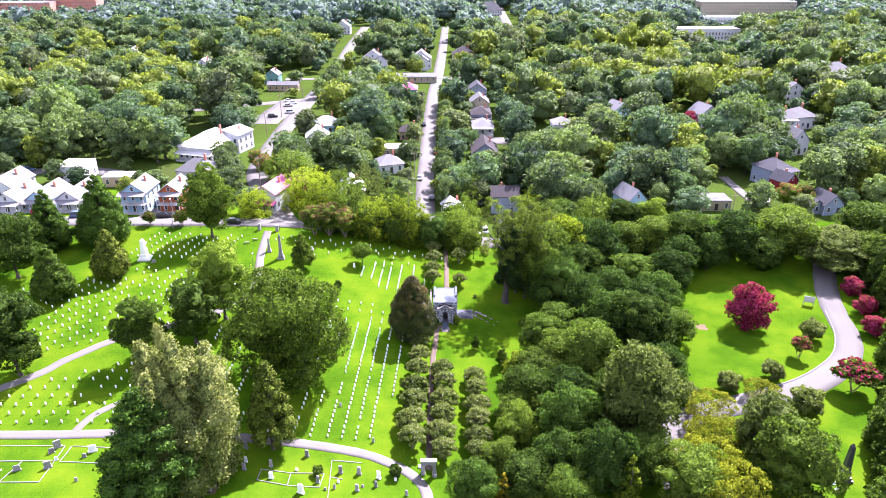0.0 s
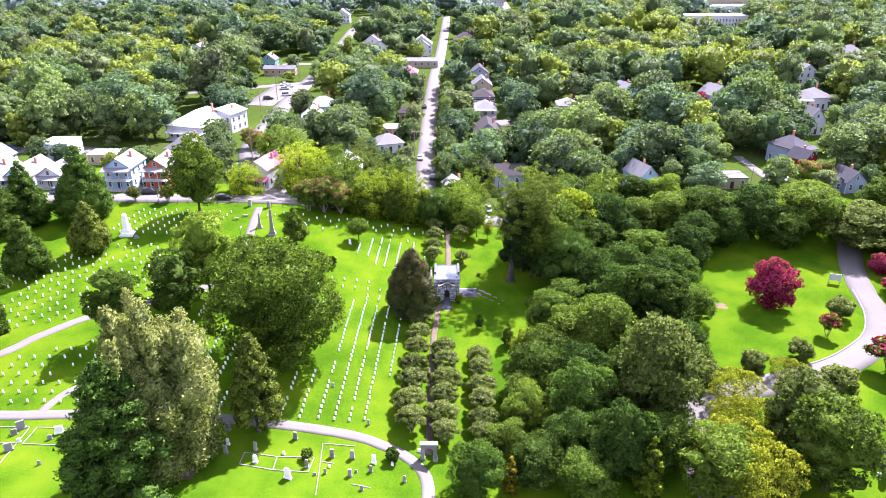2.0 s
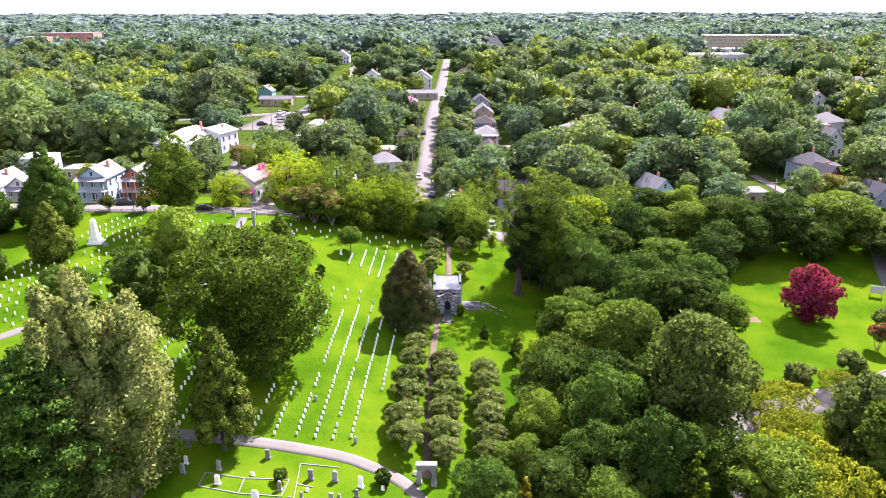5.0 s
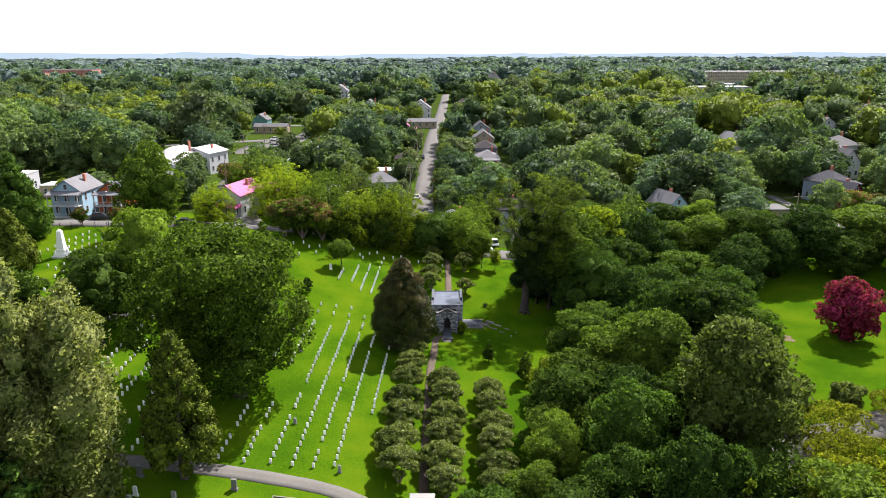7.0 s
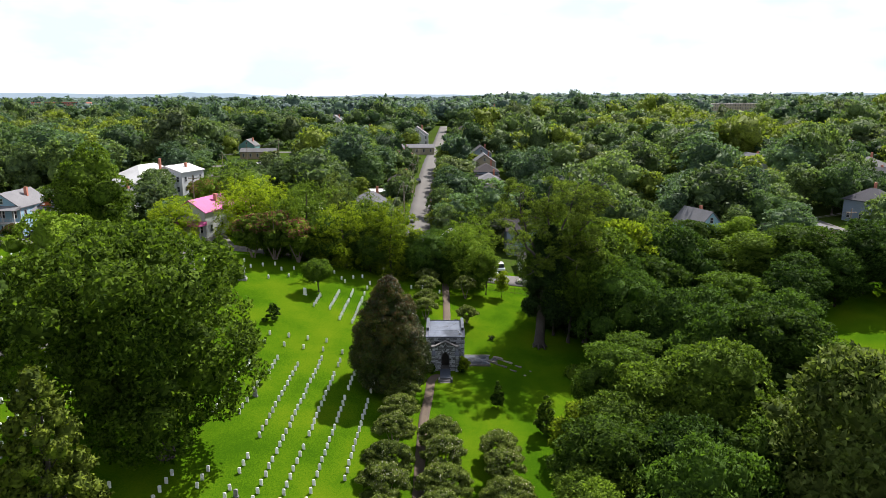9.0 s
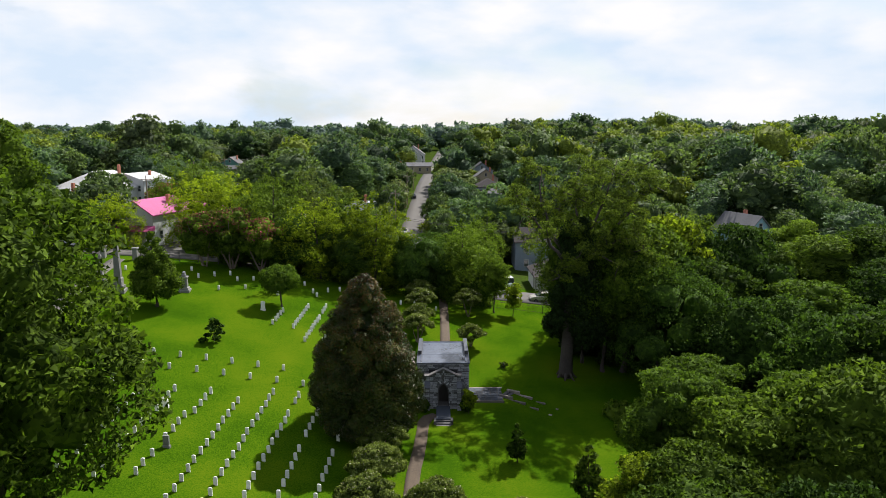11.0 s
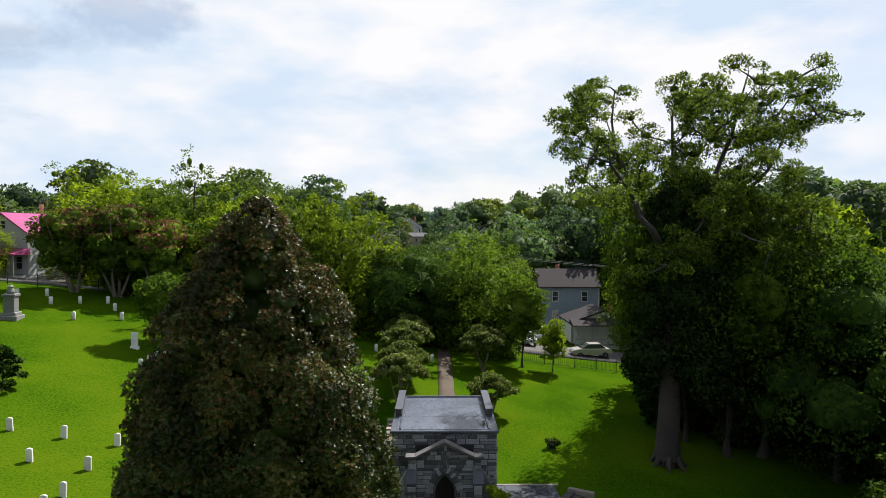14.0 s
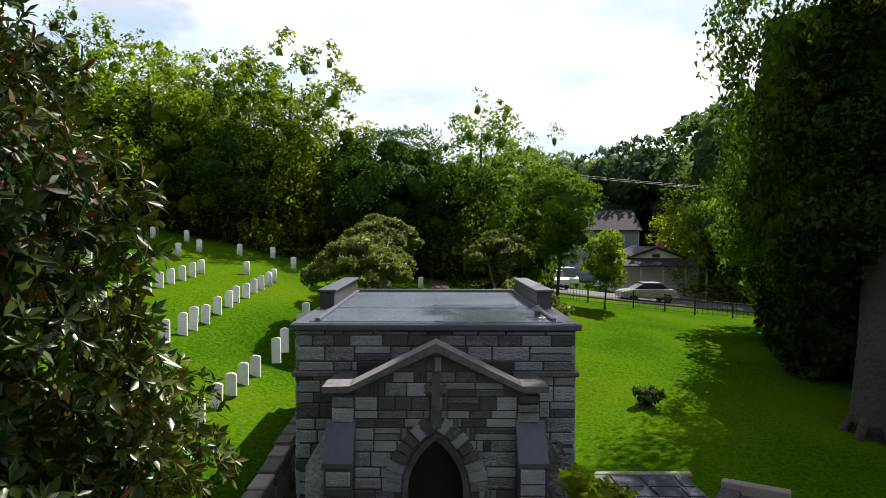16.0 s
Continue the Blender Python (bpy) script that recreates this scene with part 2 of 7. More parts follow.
def height(x, y):
    """The lie of the land: a hill to the west, a dell along x = 20, and a gentle rise to the north."""
    f = 1.9 - 6.2 * math.tanh((x + 12) / 32) + 2.4 * smooth(30, 75, x)
    rise = 0.085 * (max(88.0, min(y, 168.0)) - 137)
    if y < 137:
        rise *= 1 - 0.8 * smooth(0, 40, x)
    rise += 9.0 * smooth(200, 540, y) + 4.0 * smooth(30, 60, x) * smooth(158, 192, y)
    f += (2.0 - f) * smooth(190, 420, y)
    z = f + rise
    near_y = smooth(123, 133.5, y) * (1 - smooth(147.5, 153, y))
    wall = smooth(-3.2, -2.9, x) if 132 < y < 150 else 1.0
    near_x = smooth(-9, -3.0, x) * (0.22 + 0.78 * wall) * (1 - smooth(4.5, 11, x))
    dip = 1.0 * smooth(171, 183, y) * smooth(-15, -32, x) * (1 - smooth(230, 300, y))
    return z + (PAD - z) * near_x * near_y - dip


def ground_z(x, y):
    return height(x, y)


def link(name, me, mat=None, parent=None, label=""):
    if mat is not None and not me.materials:
        me.materials.append(mat)
    ob = new(name, me)
    ob.parent = parent
    if label:
        ob["label"] = label
    return ob


def part(name, bm, mat, parent=None, label="", flat=True):
    """Link a bmesh as one mesh object under a thing or a part."""
    me = bpy.data.meshes.new(name)
    bm.normal_update()
    bm.to_mesh(me)
    bm.free()
    if not flat:
        me.polygons.foreach_set("use_smooth", [True] * len(me.polygons))
    return link(name, me, mat, parent, label)


def empty(name, label, category, group="", m=None):
    ob = tagged(new(name), label, category, group)
    ob.empty_display_size = 0.1
    if m is not None:
        ob.matrix_basis = m
    return ob


def box(bm, x0, x1, y0, y1, z0, z1, bevel=0.0):
    made = bmesh.ops.create_cube(bm, size=1.0, matrix=Matrix.LocRotScale(((x0 + x1) / 2, (y0 + y1) / 2, (z0 + z1) / 2), None, (x1 - x0, y1 - y0, z1 - z0)))
    if bevel:
        edges = list({e for v in made["verts"] for e in v.link_edges})
        bmesh.ops.bevel(bm, geom=edges, offset=bevel, segments=1, affect="EDGES")
    return bm


def boxes(*rows, bevel=0.0):
    bm = bmesh.new()
    for r in rows:
        box(bm, *r, bevel=bevel)
    return bm


def prism(bm, outline, y0, y1):
    """A solid from an outline in x and z, between y0 and y1."""
    a = [bm.verts.new((x, y0, z)) for x, z in outline]
    b = [bm.verts.new((x, y1, z)) for x, z in outline]
    fa, fb = bm.faces.new(a), bm.faces.new(b[::-1])
    n = len(a)
    for i in range(n):
        j = (i + 1) % n
        bm.faces.new((a[j], a[i], b[i], b[j]))
    bmesh.ops.recalc_face_normals(bm, faces=bm.faces)
    bmesh.ops.triangulate(bm, faces=[f for f in (fa, fb) if len(f.verts) > 4])
    return bm


def tube(bm, points, radii, sides=6):
    """A tapered tube through points."""
    rings = []
    for i, p in enumerate(points):
        p = Vector(p)
        ahead = Vector(points[min(i + 1, len(points) - 1)]) - Vector(points[max(i - 1, 0)])
        q = ahead.to_track_quat("Z", "Y")
        rings.append([bm.verts.new(p + q @ Vector((radii[i] * math.cos(6.2832 * k / sides), radii[i] * math.sin(6.2832 * k / sides), 0))) for k in range(sides)])
    for a, b in zip(rings, rings[1:]):
        for k in range(sides):
            bm.faces.new((a[k], a[(k + 1) % sides], b[(k + 1) % sides], b[k]))
    bm.faces.new(rings[0][::-1])
    bm.faces.new(rings[-1])
    return bm


def lathe(bm, profile, sides=12, at=(0, 0, 0)):
    """A turned solid: radius and height rows, round the z axis."""
    return tube_rings(bm, [[(at[0] + r * math.cos(6.2832 * k / sides), at[1] + r * math.sin(6.2832 * k / sides), at[2] + z) for k in range(sides)] for r, z in profile])


def tube_rings(bm, rings):
    made = [[bm.verts.new(p) for p in ring] for ring in rings]
    n = len(made[0])
    for a, b in zip(made, made[1:]):
        for k in range(n):
            bm.faces.new((a[k], a[(k + 1) % n], b[(k + 1) % n], b[k]))
    bm.faces.new(made[0][::-1])
    bm.faces.new(made[-1])
    return bm


def array_mesh(name, verts, quads=None, tris=None, mats=(), index=None, normals=None):
    """A mesh straight from arrays; index: material per face, quads first."""
    me = bpy.data.meshes.new(name)
    quads = np.zeros((0, 4), int) if quads is None else quads
    tris = np.zeros((0, 3), int) if tris is None else tris
    loops = np.concatenate([quads.ravel(), tris.ravel()]).astype(np.int32)
    totals = np.concatenate([np.full(len(quads), 4), np.full(len(tris), 3)]).astype(np.int32)
    starts = np.concatenate([[0], np.cumsum(totals)[:-1]]).astype(np.int32)
    me.vertices.add(len(verts))
    me.vertices.foreach_set("co", np.asarray(verts, np.float32).ravel())
    me.loops.add(len(loops))
    me.loops.foreach_set("vertex_index", loops)
    me.polygons.add(len(totals))
    me.polygons.foreach_set("loop_start", starts)
    me.polygons.foreach_set("loop_total", totals)
    for m in mats:
        me.materials.append(m)
    if index is not None:
        me.polygons.foreach_set("material_index", np.asarray(index, np.int32))
    me.update(calc_edges=True)
    if normals is not None:
        me.normals_split_custom_set_from_vertices(np.asarray(normals, np.float32))
    return me


# ---- trees ----
_bm = bmesh.new()
bmesh.ops.create_icosphere(_bm, subdivisions=2, radius=1.0)
ICO_V = np.array([v.co for v in _bm.verts])
_bm.verts.index_update()
ICO_F = np.array([[v.index for v in f.verts] for f in _bm.faces])
_bm.free()
_bm = bmesh.new()
bmesh.ops.create_icosphere(_bm, subdivisions=1, radius=1.0)
_bm.verts.index_update()
ICO1_V = np.array([v.co for v in _bm.verts])
ICO1_F = np.array([[v.index for v in f.verts] for f in _bm.faces])
_bm.free()


def unit(v):
    return v / (np.linalg.norm(v, axis=-1, keepdims=True) + 1e-9)


def billow(rng, lobes, cells):
    """For each lobe, the directions in which its smaller tufts swell."""
    return unit(rng.normal(size=(lobes, cells, 3)) + np.array([0, 0, 0.25]))


def swell(way, tuft, depth):
    """How far out a lobe reaches along a direction, and the direction of the tuft that it lies on."""
    d = np.einsum("nj,ncj->nc", way, tuft)
    j = d.argmax(axis=1)
    top = d[np.arange(len(way)), j]
    k = np.clip((top - 0.62) / 0.38, 0, 1)
    return 1 - depth + depth * k ** 0.6, k, tuft[np.arange(len(way)), j]


def buried(points, lobe, C, R, deep):
    """Which points lie well inside some other lobe."""
    out = np.zeros(len(points), bool)
    for a in range(0, len(points), 4000):
        q = (points[a:a + 4000, None, :] - C[None]) / (R[None] * deep)
        inside = (q * q).sum(axis=2) < 1
        inside[np.arange(len(q)), lobe[a:a + 4000]] = False
        out[a:a + 4000] = inside.any(axis=1)
    return out


def skin(rng, C, R, tufts, count, depth=0.3, up=0.3, deep=0.84, spread=0.1, out_way=0.5):
    """Places spread over the visible outside of a heap of lobes, with the way each faces."""
    heart = np.array([C[:, 0].mean(), C[:, 1].mean(), C[:, 2].min() * 0.6 + C[:, 2].max() * 0.4])
    weight = R[:, 0] * R[:, 2]
    P, N, L = [], [], []
    have = 0
    for _ in range(8):
        n = max(400, int((count - have) * 2.2))
        lobe = rng.choice(len(C), n, p=weight / weight.sum())
        way = unit(rng.normal(size=(n, 3)) + np.array([0, 0, up]) + out_way * unit(C[lobe] - heart))
        reach, k, mid = swell(way, tufts[lobe], depth)
        p = C[lobe] + way * R[lobe] * (reach + rng.uniform(-0.2, spread, n))[:, None]
        keep = (rng.uniform(size=n) < 0.3 + 0.7 * k) & ~buried(p, lobe, C, R, deep)
        P.append(p[keep]), L.append(lobe[keep])
        N.append(unit(way * 0.6 + (way - mid) * 1.3 + 0.35 * unit(p - heart))[keep])
        have += int(keep.sum())
        if have >= count:
            break
    return np.concatenate(P)[:count], np.concatenate(N)[:count], np.concatenate(L)[:count]


def leaf_cards(rng, place, shade, size, flat=0.6, jitter=0.4, hang=0.0, kite=True):
    """A leaf spray at each place: arrays of vertices, faces and shading normals."""
    count = len(place)
    shade = unit(shade + rng.normal(size=(count, 3)) * jitter)
    normal = unit(shade * flat + rng.normal(size=(count, 3)) * 0.45)
    along = unit(np.cross(normal, rng.normal(size=(count, 3))))
    along[:, 2] -= hang
    side = unit(np.cross(normal, along))
    s = size * rng.uniform(0.6, 1.4, (count, 1))
    if not kite:
        verts = np.stack([place - along * s * 0.8, place + along * s * 0.75 - side * s * 0.45, place + along * s * 0.55 + side * s * 0.55], axis=1).reshape(-1, 3)
        return verts, np.arange(count * 3).reshape(-1, 3), np.repeat(shade, 3, axis=0)
    fold = normal * s * 0.16
    a, b, c, d = place - along * s, place + side * s * 0.5 + fold, place + along * s, place - side * s * 0.5 + fold
    base = np.arange(count)[:, None] * 4
    return np.stack([a, b, c, d], axis=1).reshape(-1, 3), np.concatenate([base + np.array([[0, 2, 1]]), base + np.array([[0, 3, 2]])], axis=1).reshape(-1, 3), np.repeat(shade, 4, axis=0)


def leaf_whorls(rng, tip, way, leaves, size, droop=0.35):
    """Long oval leaves in whorls at the ends of twigs, as a magnolia bears them."""
    tufts = len(tip)
    way = unit(way + rng.normal(size=(tufts, 3)) * 0.35 + np.array([0, 0, 0.3]))
    across = unit(np.cross(way, rng.normal(size=(tufts, 3))))
    other = np.cross(way, across)
    V, F = [], []
    for k in range(leaves):
        a = 6.2832 * k / leaves + rng.uniform(-0.4, 0.4, (tufts, 1))
        open_ = rng.uniform(0.4, 1.3, (tufts, 1))
        lean = unit(way * np.cos(open_) + (across * np.cos(a) + other * np.sin(a)) * np.sin(open_) + np.array([0, 0, -droop]) * rng.uniform(0, 1, (tufts, 1)))
        face = unit(way - lean * (way * lean).sum(axis=1, keepdims=True) + 1e-4)
        side = np.cross(face, lean)
        s = size * rng.uniform(0.7, 1.25, (tufts, 1))
        bend = face * s * -0.16
        V.append(np.stack([tip, tip + lean * s * 0.55 + side * s * 0.18, tip + lean * s + bend, tip + lean * s * 0.55 - side * s * 0.18 + bend * 0.3], axis=1).reshape(-1, 3))
        base = np.arange(tufts)[:, None] * 4 + k * tufts * 4
        F.append(np.concatenate([base + np.array([q]) for q in ([0, 1, 2], [0, 2, 3])], axis=1).reshape(-1, 3))
    return np.concatenate(V), np.concatenate(F)


def masses(rng, C, R, tufts, depth=0.3, shrink=0.88, fine=True):
    """The dense inside of a crown: one billowing solid for each lobe, without what the others swallow."""
    V, Fc = (ICO_V, ICO_F) if fine else (ICO1_V, ICO1_F)
    heart = C.mean(axis=0)
    verts, faces, ways, base = [], [], [], 0
    for i in range(len(C)):
        reach, _, mid = swell(V, np.repeat(tufts[i][None], len(V), axis=0), depth)
        p = C[i] + V * R[i] * shrink * (reach * rng.uniform(0.93, 1.05, len(V)))[:, None]
        gone = buried(p, np.full(len(V), i), C, R * shrink, 0.72)
        f = Fc[~gone[Fc].all(axis=1)]
        verts.append(p)
        faces.append(f + base)
        ways.append(unit(V * 0.6 + (V - mid) * 1.2 + 0.35 * unit(p - heart)))
        base += len(V)
    return np.concatenate(verts), np.concatenate(faces), np.concatenate(ways)


def sprout(rng, C, R, per, small):
    """Small flattened clumps of leaves standing out from the outside of great lobes."""
    P, N, L = skin(rng, C, R, billow(rng, len(C), 10), per * len(C), 0.25, 0.35, 0.95, 0.05, 0.6)
    r = R[L] * small * rng.uniform(0.65, 1.4, (len(P), 1)) * np.array([1.0, 1.0, 0.72])
    return P - N * r * 0.3, r


def crown_arrays(rng, C, R, count, size, core=True, sub=0, small=0.42, cells=14, depth=0.3, kite=True, up=0.3, deep=0.84, spread=0.12, jitter=0.85, flat=0.6, hang=0.0, shrink=0.88, fine=True, out_way=0.5):
    C, R = np.asarray(C, float), np.asarray(R, float)
    tufts = billow(rng, len(C), cells)
    if sub:
        c, r = sprout(rng, C, R, sub, small)
        p, n, of = skin(rng, c, r, billow(rng, len(c), 6), count, depth, up, 0.7, spread, out_way)
        n = unit(n + 0.5 * unit((p - c[of]) / r[of]))
        shrink *= 0.86
    else:
        p, n, _ = skin(rng, C, R, tufts, count, depth, up, deep, spread, out_way)
    v, f, w = leaf_cards(rng, p, n, size, flat, jitter, hang, kite)
    leaves = len(f)
    if core:
        bv, bf, bw = masses(rng, C, R, tufts, depth, shrink, fine)
        v, f, w = np.concatenate([v, bv]), np.concatenate([f, bf + len(v)]), np.concatenate([w, bw])
    return v, f, w, leaves


def crown_mesh(name, rng, C, R, count, size, mats, flowers=0.0, **how):
    v, f, w, leaves = crown_arrays(rng, C, R, count, size, **how)
    index = np.zeros(len(f), int)
    if flowers and len(mats) > 1:
        each = 2 if how.get("kite", True) else 1
        z = v[f[:leaves:each, 0], 2]
        chosen = (rng.uniform(size=len(z)) < flowers) & (z > np.median(z) - 0.4)
        index[:leaves] = np.repeat(np.where(chosen, 1, 0), each)
    return array_mesh(name, v, None, f, mats, index, w)


def trunk_mesh(name, rng, h, r, tips, lean=0.0, sides=8, start=0.35, thin=0.22, stems=1, spread=0.4):
    """A tapered trunk with a limb to each clump of the crown."""
    bm = bmesh.new()
    top = Vector((lean * h, lean * h * 0.4, h))
    for s in range(stems):
        a = 6.2832 * s / stems + 0.6
        foot = Vector((math.cos(a), math.sin(a), 0)) * (0.0 if stems == 1 else r * 1.6)
        head = top if stems == 1 else Vector((math.cos(a) * spread * h, math.sin(a) * spread * h, h))
        pts = [foot + (head - foot) * k + Vector((math.sin(k * 5 + s) * 0.02 * h, math.cos(k * 4 + s) * 0.02 * h, 0)) * (k > 0) for k in (0, 0.04, 0.2, 0.45, 0.7, 1.0)]
        pts[0] = pts[0] - Vector((0, 0, 0.4))
        tube(bm, pts, [r * 1.7, r * 1.25, r, r * 0.8, r * 0.55, r * 0.25], sides)
    for c in tips:
        c = Vector(c)
        k = min(0.92, max(start, (c.z / h) * 0.72))
        root = top * k
        mid = root.lerp(c, 0.5) + Vector((rng.uniform(-0.6, 0.6), rng.uniform(-0.6, 0.6), -0.12 * (c - root).length))
        w = r * thin * (1.3 - 0.6 * k)
        tube(bm, [root, mid, c], [w, w * 0.7, w * 0.3], 5)
    me = bpy.data.meshes.new(name)
    bm.to_mesh(me)
    bm.free()
    return me


def lobed(rng, h, w, bottom=0.1, lobes=14, tall=False, rag=0.24):
    """A crown of great lobes heaped on one another: their places and sizes."""
    LC, LR = [], []
    mid, rz = h * (0.5 + bottom / 2), h * (1 - bottom) / 2
    for i in range(lobes):
        a = i * 2.4 + rng.uniform(-0.5, 0.5)
        if tall:
            k = math.sqrt((i + 0.3) / lobes)
            top = h * rng.uniform(0.74, 1.0) if i else h
            r = w * rng.uniform(0.13, 0.2)
            for z, s in ((0.14, 1.1), (0.36, 1.15), (0.58, 1.0), (0.78, 0.72), (0.93, 0.42)):
                LC.append((math.cos(a) * k * (w / 2 - r) * (0.75 + 0.35 * z) + rng.normal() * 0.05 * w, math.sin(a) * k * (w / 2 - r) * (0.75 + 0.35 * z) + rng.normal() * 0.05 * w, bottom * h + (top - bottom * h) * z))
                LR.append((r * s, r * s, max(r * s * 1.15, (top - bottom * h) * 0.1)))
        else:
            up = 1.0 - 1.75 * (i + rng.uniform(0.1, 0.9)) / lobes
            flat = math.sqrt(max(0.0, 1 - up * up))
            r = w * rng.choice((0.12, 0.16, 0.2, 0.25)) * rng.uniform(0.9, 1.1)
            k = rng.uniform(0.95 - rag, 0.95 + rag)
            LC.append((math.cos(a) * flat * (w / 2 - r) * k, math.sin(a) * flat * (w / 2 - r) * k, mid + up * (rz - r * 0.8) * rng.uniform(0.85, 1.05)))
            LR.append((r * rng.uniform(0.85, 1.3), r * rng.uniform(0.85, 1.3), r * rng.uniform(0.7, 1.05)))
    if not tall:
        LC += [(0, 0, mid + 0.25 * rz), (0, 0, mid - 0.3 * rz)]
        LR += [(w * 0.3, w * 0.3, rz * 0.55)] * 2
    return np.array(LC), np.array(LR)


def clumps(rng, shape, h, w, n, bottom=0.25, fat=0.2):
    """Where a crown's clumps sit, for a tree of that height and width."""
    out, rad = [], []
    for i in range(n):
        if shape == "round":
            up, a = 1.0 - 1.9 * ((i + rng.uniform(0, 1)) / n), i * 2.4 + rng.uniform(-0.4, 0.4)
            flat = math.sqrt(1 - up * up)
            v = (math.cos(a) * flat, math.sin(a) * flat, up)
            k = rng.uniform(0.55, 0.95)
            zc, rz = h * (0.5 + bottom / 2), h * (1 - bottom) / 2
            r = w * fat * rng.uniform(0.75, 1.25)
            out.append((v[0] * (w / 2 - r * 0.8) * k / 0.85, v[1] * (w / 2 - r * 0.8) * k / 0.85, zc + v[2] * (rz - r * 0.7) * k / 0.9))
            rad.append((r, r, r * 0.92))
        elif shape == "cone":
            u = (i + 0.5) / n
            z = bottom * h + (1 - bottom) * h * (1 - (1 - u) ** 0.8) * 0.97
            reach = w / 2 * min(1.0, 0.5 + (z / h - bottom) * 4) * (1 - (z - bottom * h) / (h * (1 - bottom))) ** 0.72
            a = i * 2.4 + rng.uniform(-0.3, 0.3)
            r = max(w * 0.07, reach * 0.46) * rng.uniform(0.8, 1.2)
            out.append((math.cos(a) * max(0, reach - r * 0.7), math.sin(a) * max(0, reach - r * 0.7), z))
            rad.append((r, r, r * 0.9))
        elif shape == "egg":
            u = (i + 0.5) / n
            z = h * (bottom + (0.97 - bottom) * u)
            reach = w / 2 * min(1.0, 0.62 + u * 3.0) * (1 - u) ** 0.5
            a = i * 2.4 + rng.uniform(-0.3, 0.3)
            r = max(w * 0.075, reach * 0.34) * rng.uniform(0.8, 1.25)
            out.append((math.cos(a) * max(0, reach - r * 0.6), math.sin(a) * max(0, reach - r * 0.6), z))
            rad.append((r, r, r * 0.9))
        elif shape == "vase":
            a = i * 2.4 + rng.uniform(-0.3, 0.3)
            k = math.sqrt((i + 0.5) / n)
            r = w * fat * rng.uniform(0.8, 1.2)
            out.append((math.cos(a) * (w / 2 - r * 0.6) * k, math.sin(a) * (w / 2 - r * 0.6) * k, h * (0.93 - 0.33 * k * k) - r * 0.6 + rng.uniform(-0.25, 0.1)))
            rad.append((r, r, r * 0.62))
        elif shape == "tier":
            u = (i + 0.5) / n
            z = h * (bottom + (0.97 - bottom) * u)
            a = i * 2.4 + rng.uniform(-0.5, 0.5)
            reach = w / 2 * (1 - u) ** 0.6 * rng.uniform(0.25, 1.12)
            r = w * 0.085 * (1.25 - 0.6 * u) * rng.uniform(0.7, 1.3)
            out.append((math.cos(a) * reach, math.sin(a) * reach, z))
            rad.append((r * 1.25, r * 1.25, r * 0.55))
    return np.array(out), np.array(rad)


def tree(name, seed, shape, h, w, leaf, label, category="tree", n=22, count=3000, size=0.45, trunk=0.35, bottom=0.22, fat=0.2, bark=None, flowers=0.0, bloom=None, stems=1, group="", limbs=14, shift=0.0, lobes=14, rag=0.24, **how):
    """A tree with a trunk and a crown, standing at the origin."""
    rng = np.random.default_rng(seed)
    if shape in ("lobed", "plume"):
        c, r = lobed(rng, h, w, bottom, lobes, shape == "plume", rag)
    else:
        c, r = clumps(rng, shape, h, w, n, bottom, fat)
        how = {"cells": 9, **how}
    c[:, 0] += shift * np.clip(c[:, 2] / h * 2, 0, 1)
    ob = empty(name, label, category, group)
    tips = c[:: max(1, len(c) // limbs)]
    link("trunk", trunk_mesh("trunk", rng, h * (0.8 if shape != "vase" else 0.55), trunk, tips if stems == 1 else c[:0], stems=stems), bark or BARK, ob)
    mats = [LEAF[leaf]] + ([LEAF[bloom]] if bloom else [])
    link("crown", crown_mesh("crown", rng, c, r, count, size, mats, flowers=flowers, **how), None, ob)
    return ob


USED = set()


def plant(proto, x, y, k=1.0, kz=None, turn=None, sink=0.0, label="", z=None):
    """Stand a tree, or a copy of it, on the ground."""
    turn = random.uniform(0, 360) if turn is None else turn
    m = pose(x, y, (ground_z(x, y) if z is None else z) - sink, 0, 0, turn)
    kz = kz or k
    if proto in USED:
        ob = copy_thing(proto, m @ Matrix.Diagonal((k / proto.scale.x, k / proto.scale.y, kz / proto.scale.z, 1)))
    else:
        USED.add(proto)
        proto.matrix_basis = m @ Matrix.Diagonal((k, k, kz, 1))
        ob = proto
    if label:
        ob["label"] = label
    return ob


# ---- the ground: one sheet out to the horizon ----
def axis(near0, near1, step, reach0, reach1, growth=1.22, extra=()):
    a = list(np.arange(near0, near1 + step, step))
    s, v = step, a[-1]
    while v < reach1:
        s *= growth
        v += s
        a.append(v)
    s, v = step, a[0]
    while v > reach0:
        s *= growth
        v -= s
        a.insert(0, v)
    return sorted(set(round(float(q), 3) for q in list(a) + list(extra)))


gx = axis(-130, 130, 2.5, -4200, 4200, 1.2, (-3.2, -3.12, -3.05, -2.98, -2.9))
gy = axis(70, 210, 2.5, -900, 4600, 1.12, (132.0, 131.9, 150.0, 150.1))
gv = np.array([(x, y, height(x, y)) for y in gy for x in gx])
nx = len(gx)
gi = np.arange(len(gy) - 1)[:, None] * nx + np.arange(nx - 1)[None, :]
gq = np.stack([gi, gi + 1, gi + nx + 1, gi + nx], axis=-1).reshape(-1, 4)
mid = gv[gq[:, 0]]
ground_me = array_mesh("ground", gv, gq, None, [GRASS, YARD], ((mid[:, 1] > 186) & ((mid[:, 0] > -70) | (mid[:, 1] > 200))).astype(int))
ground_me.polygons.foreach_set("use_smooth", [True] * len(ground_me.polygons))
tagged(link("ground", ground_me), "sunlit mown green lawn over rolling ground", "ground", kind="structure")


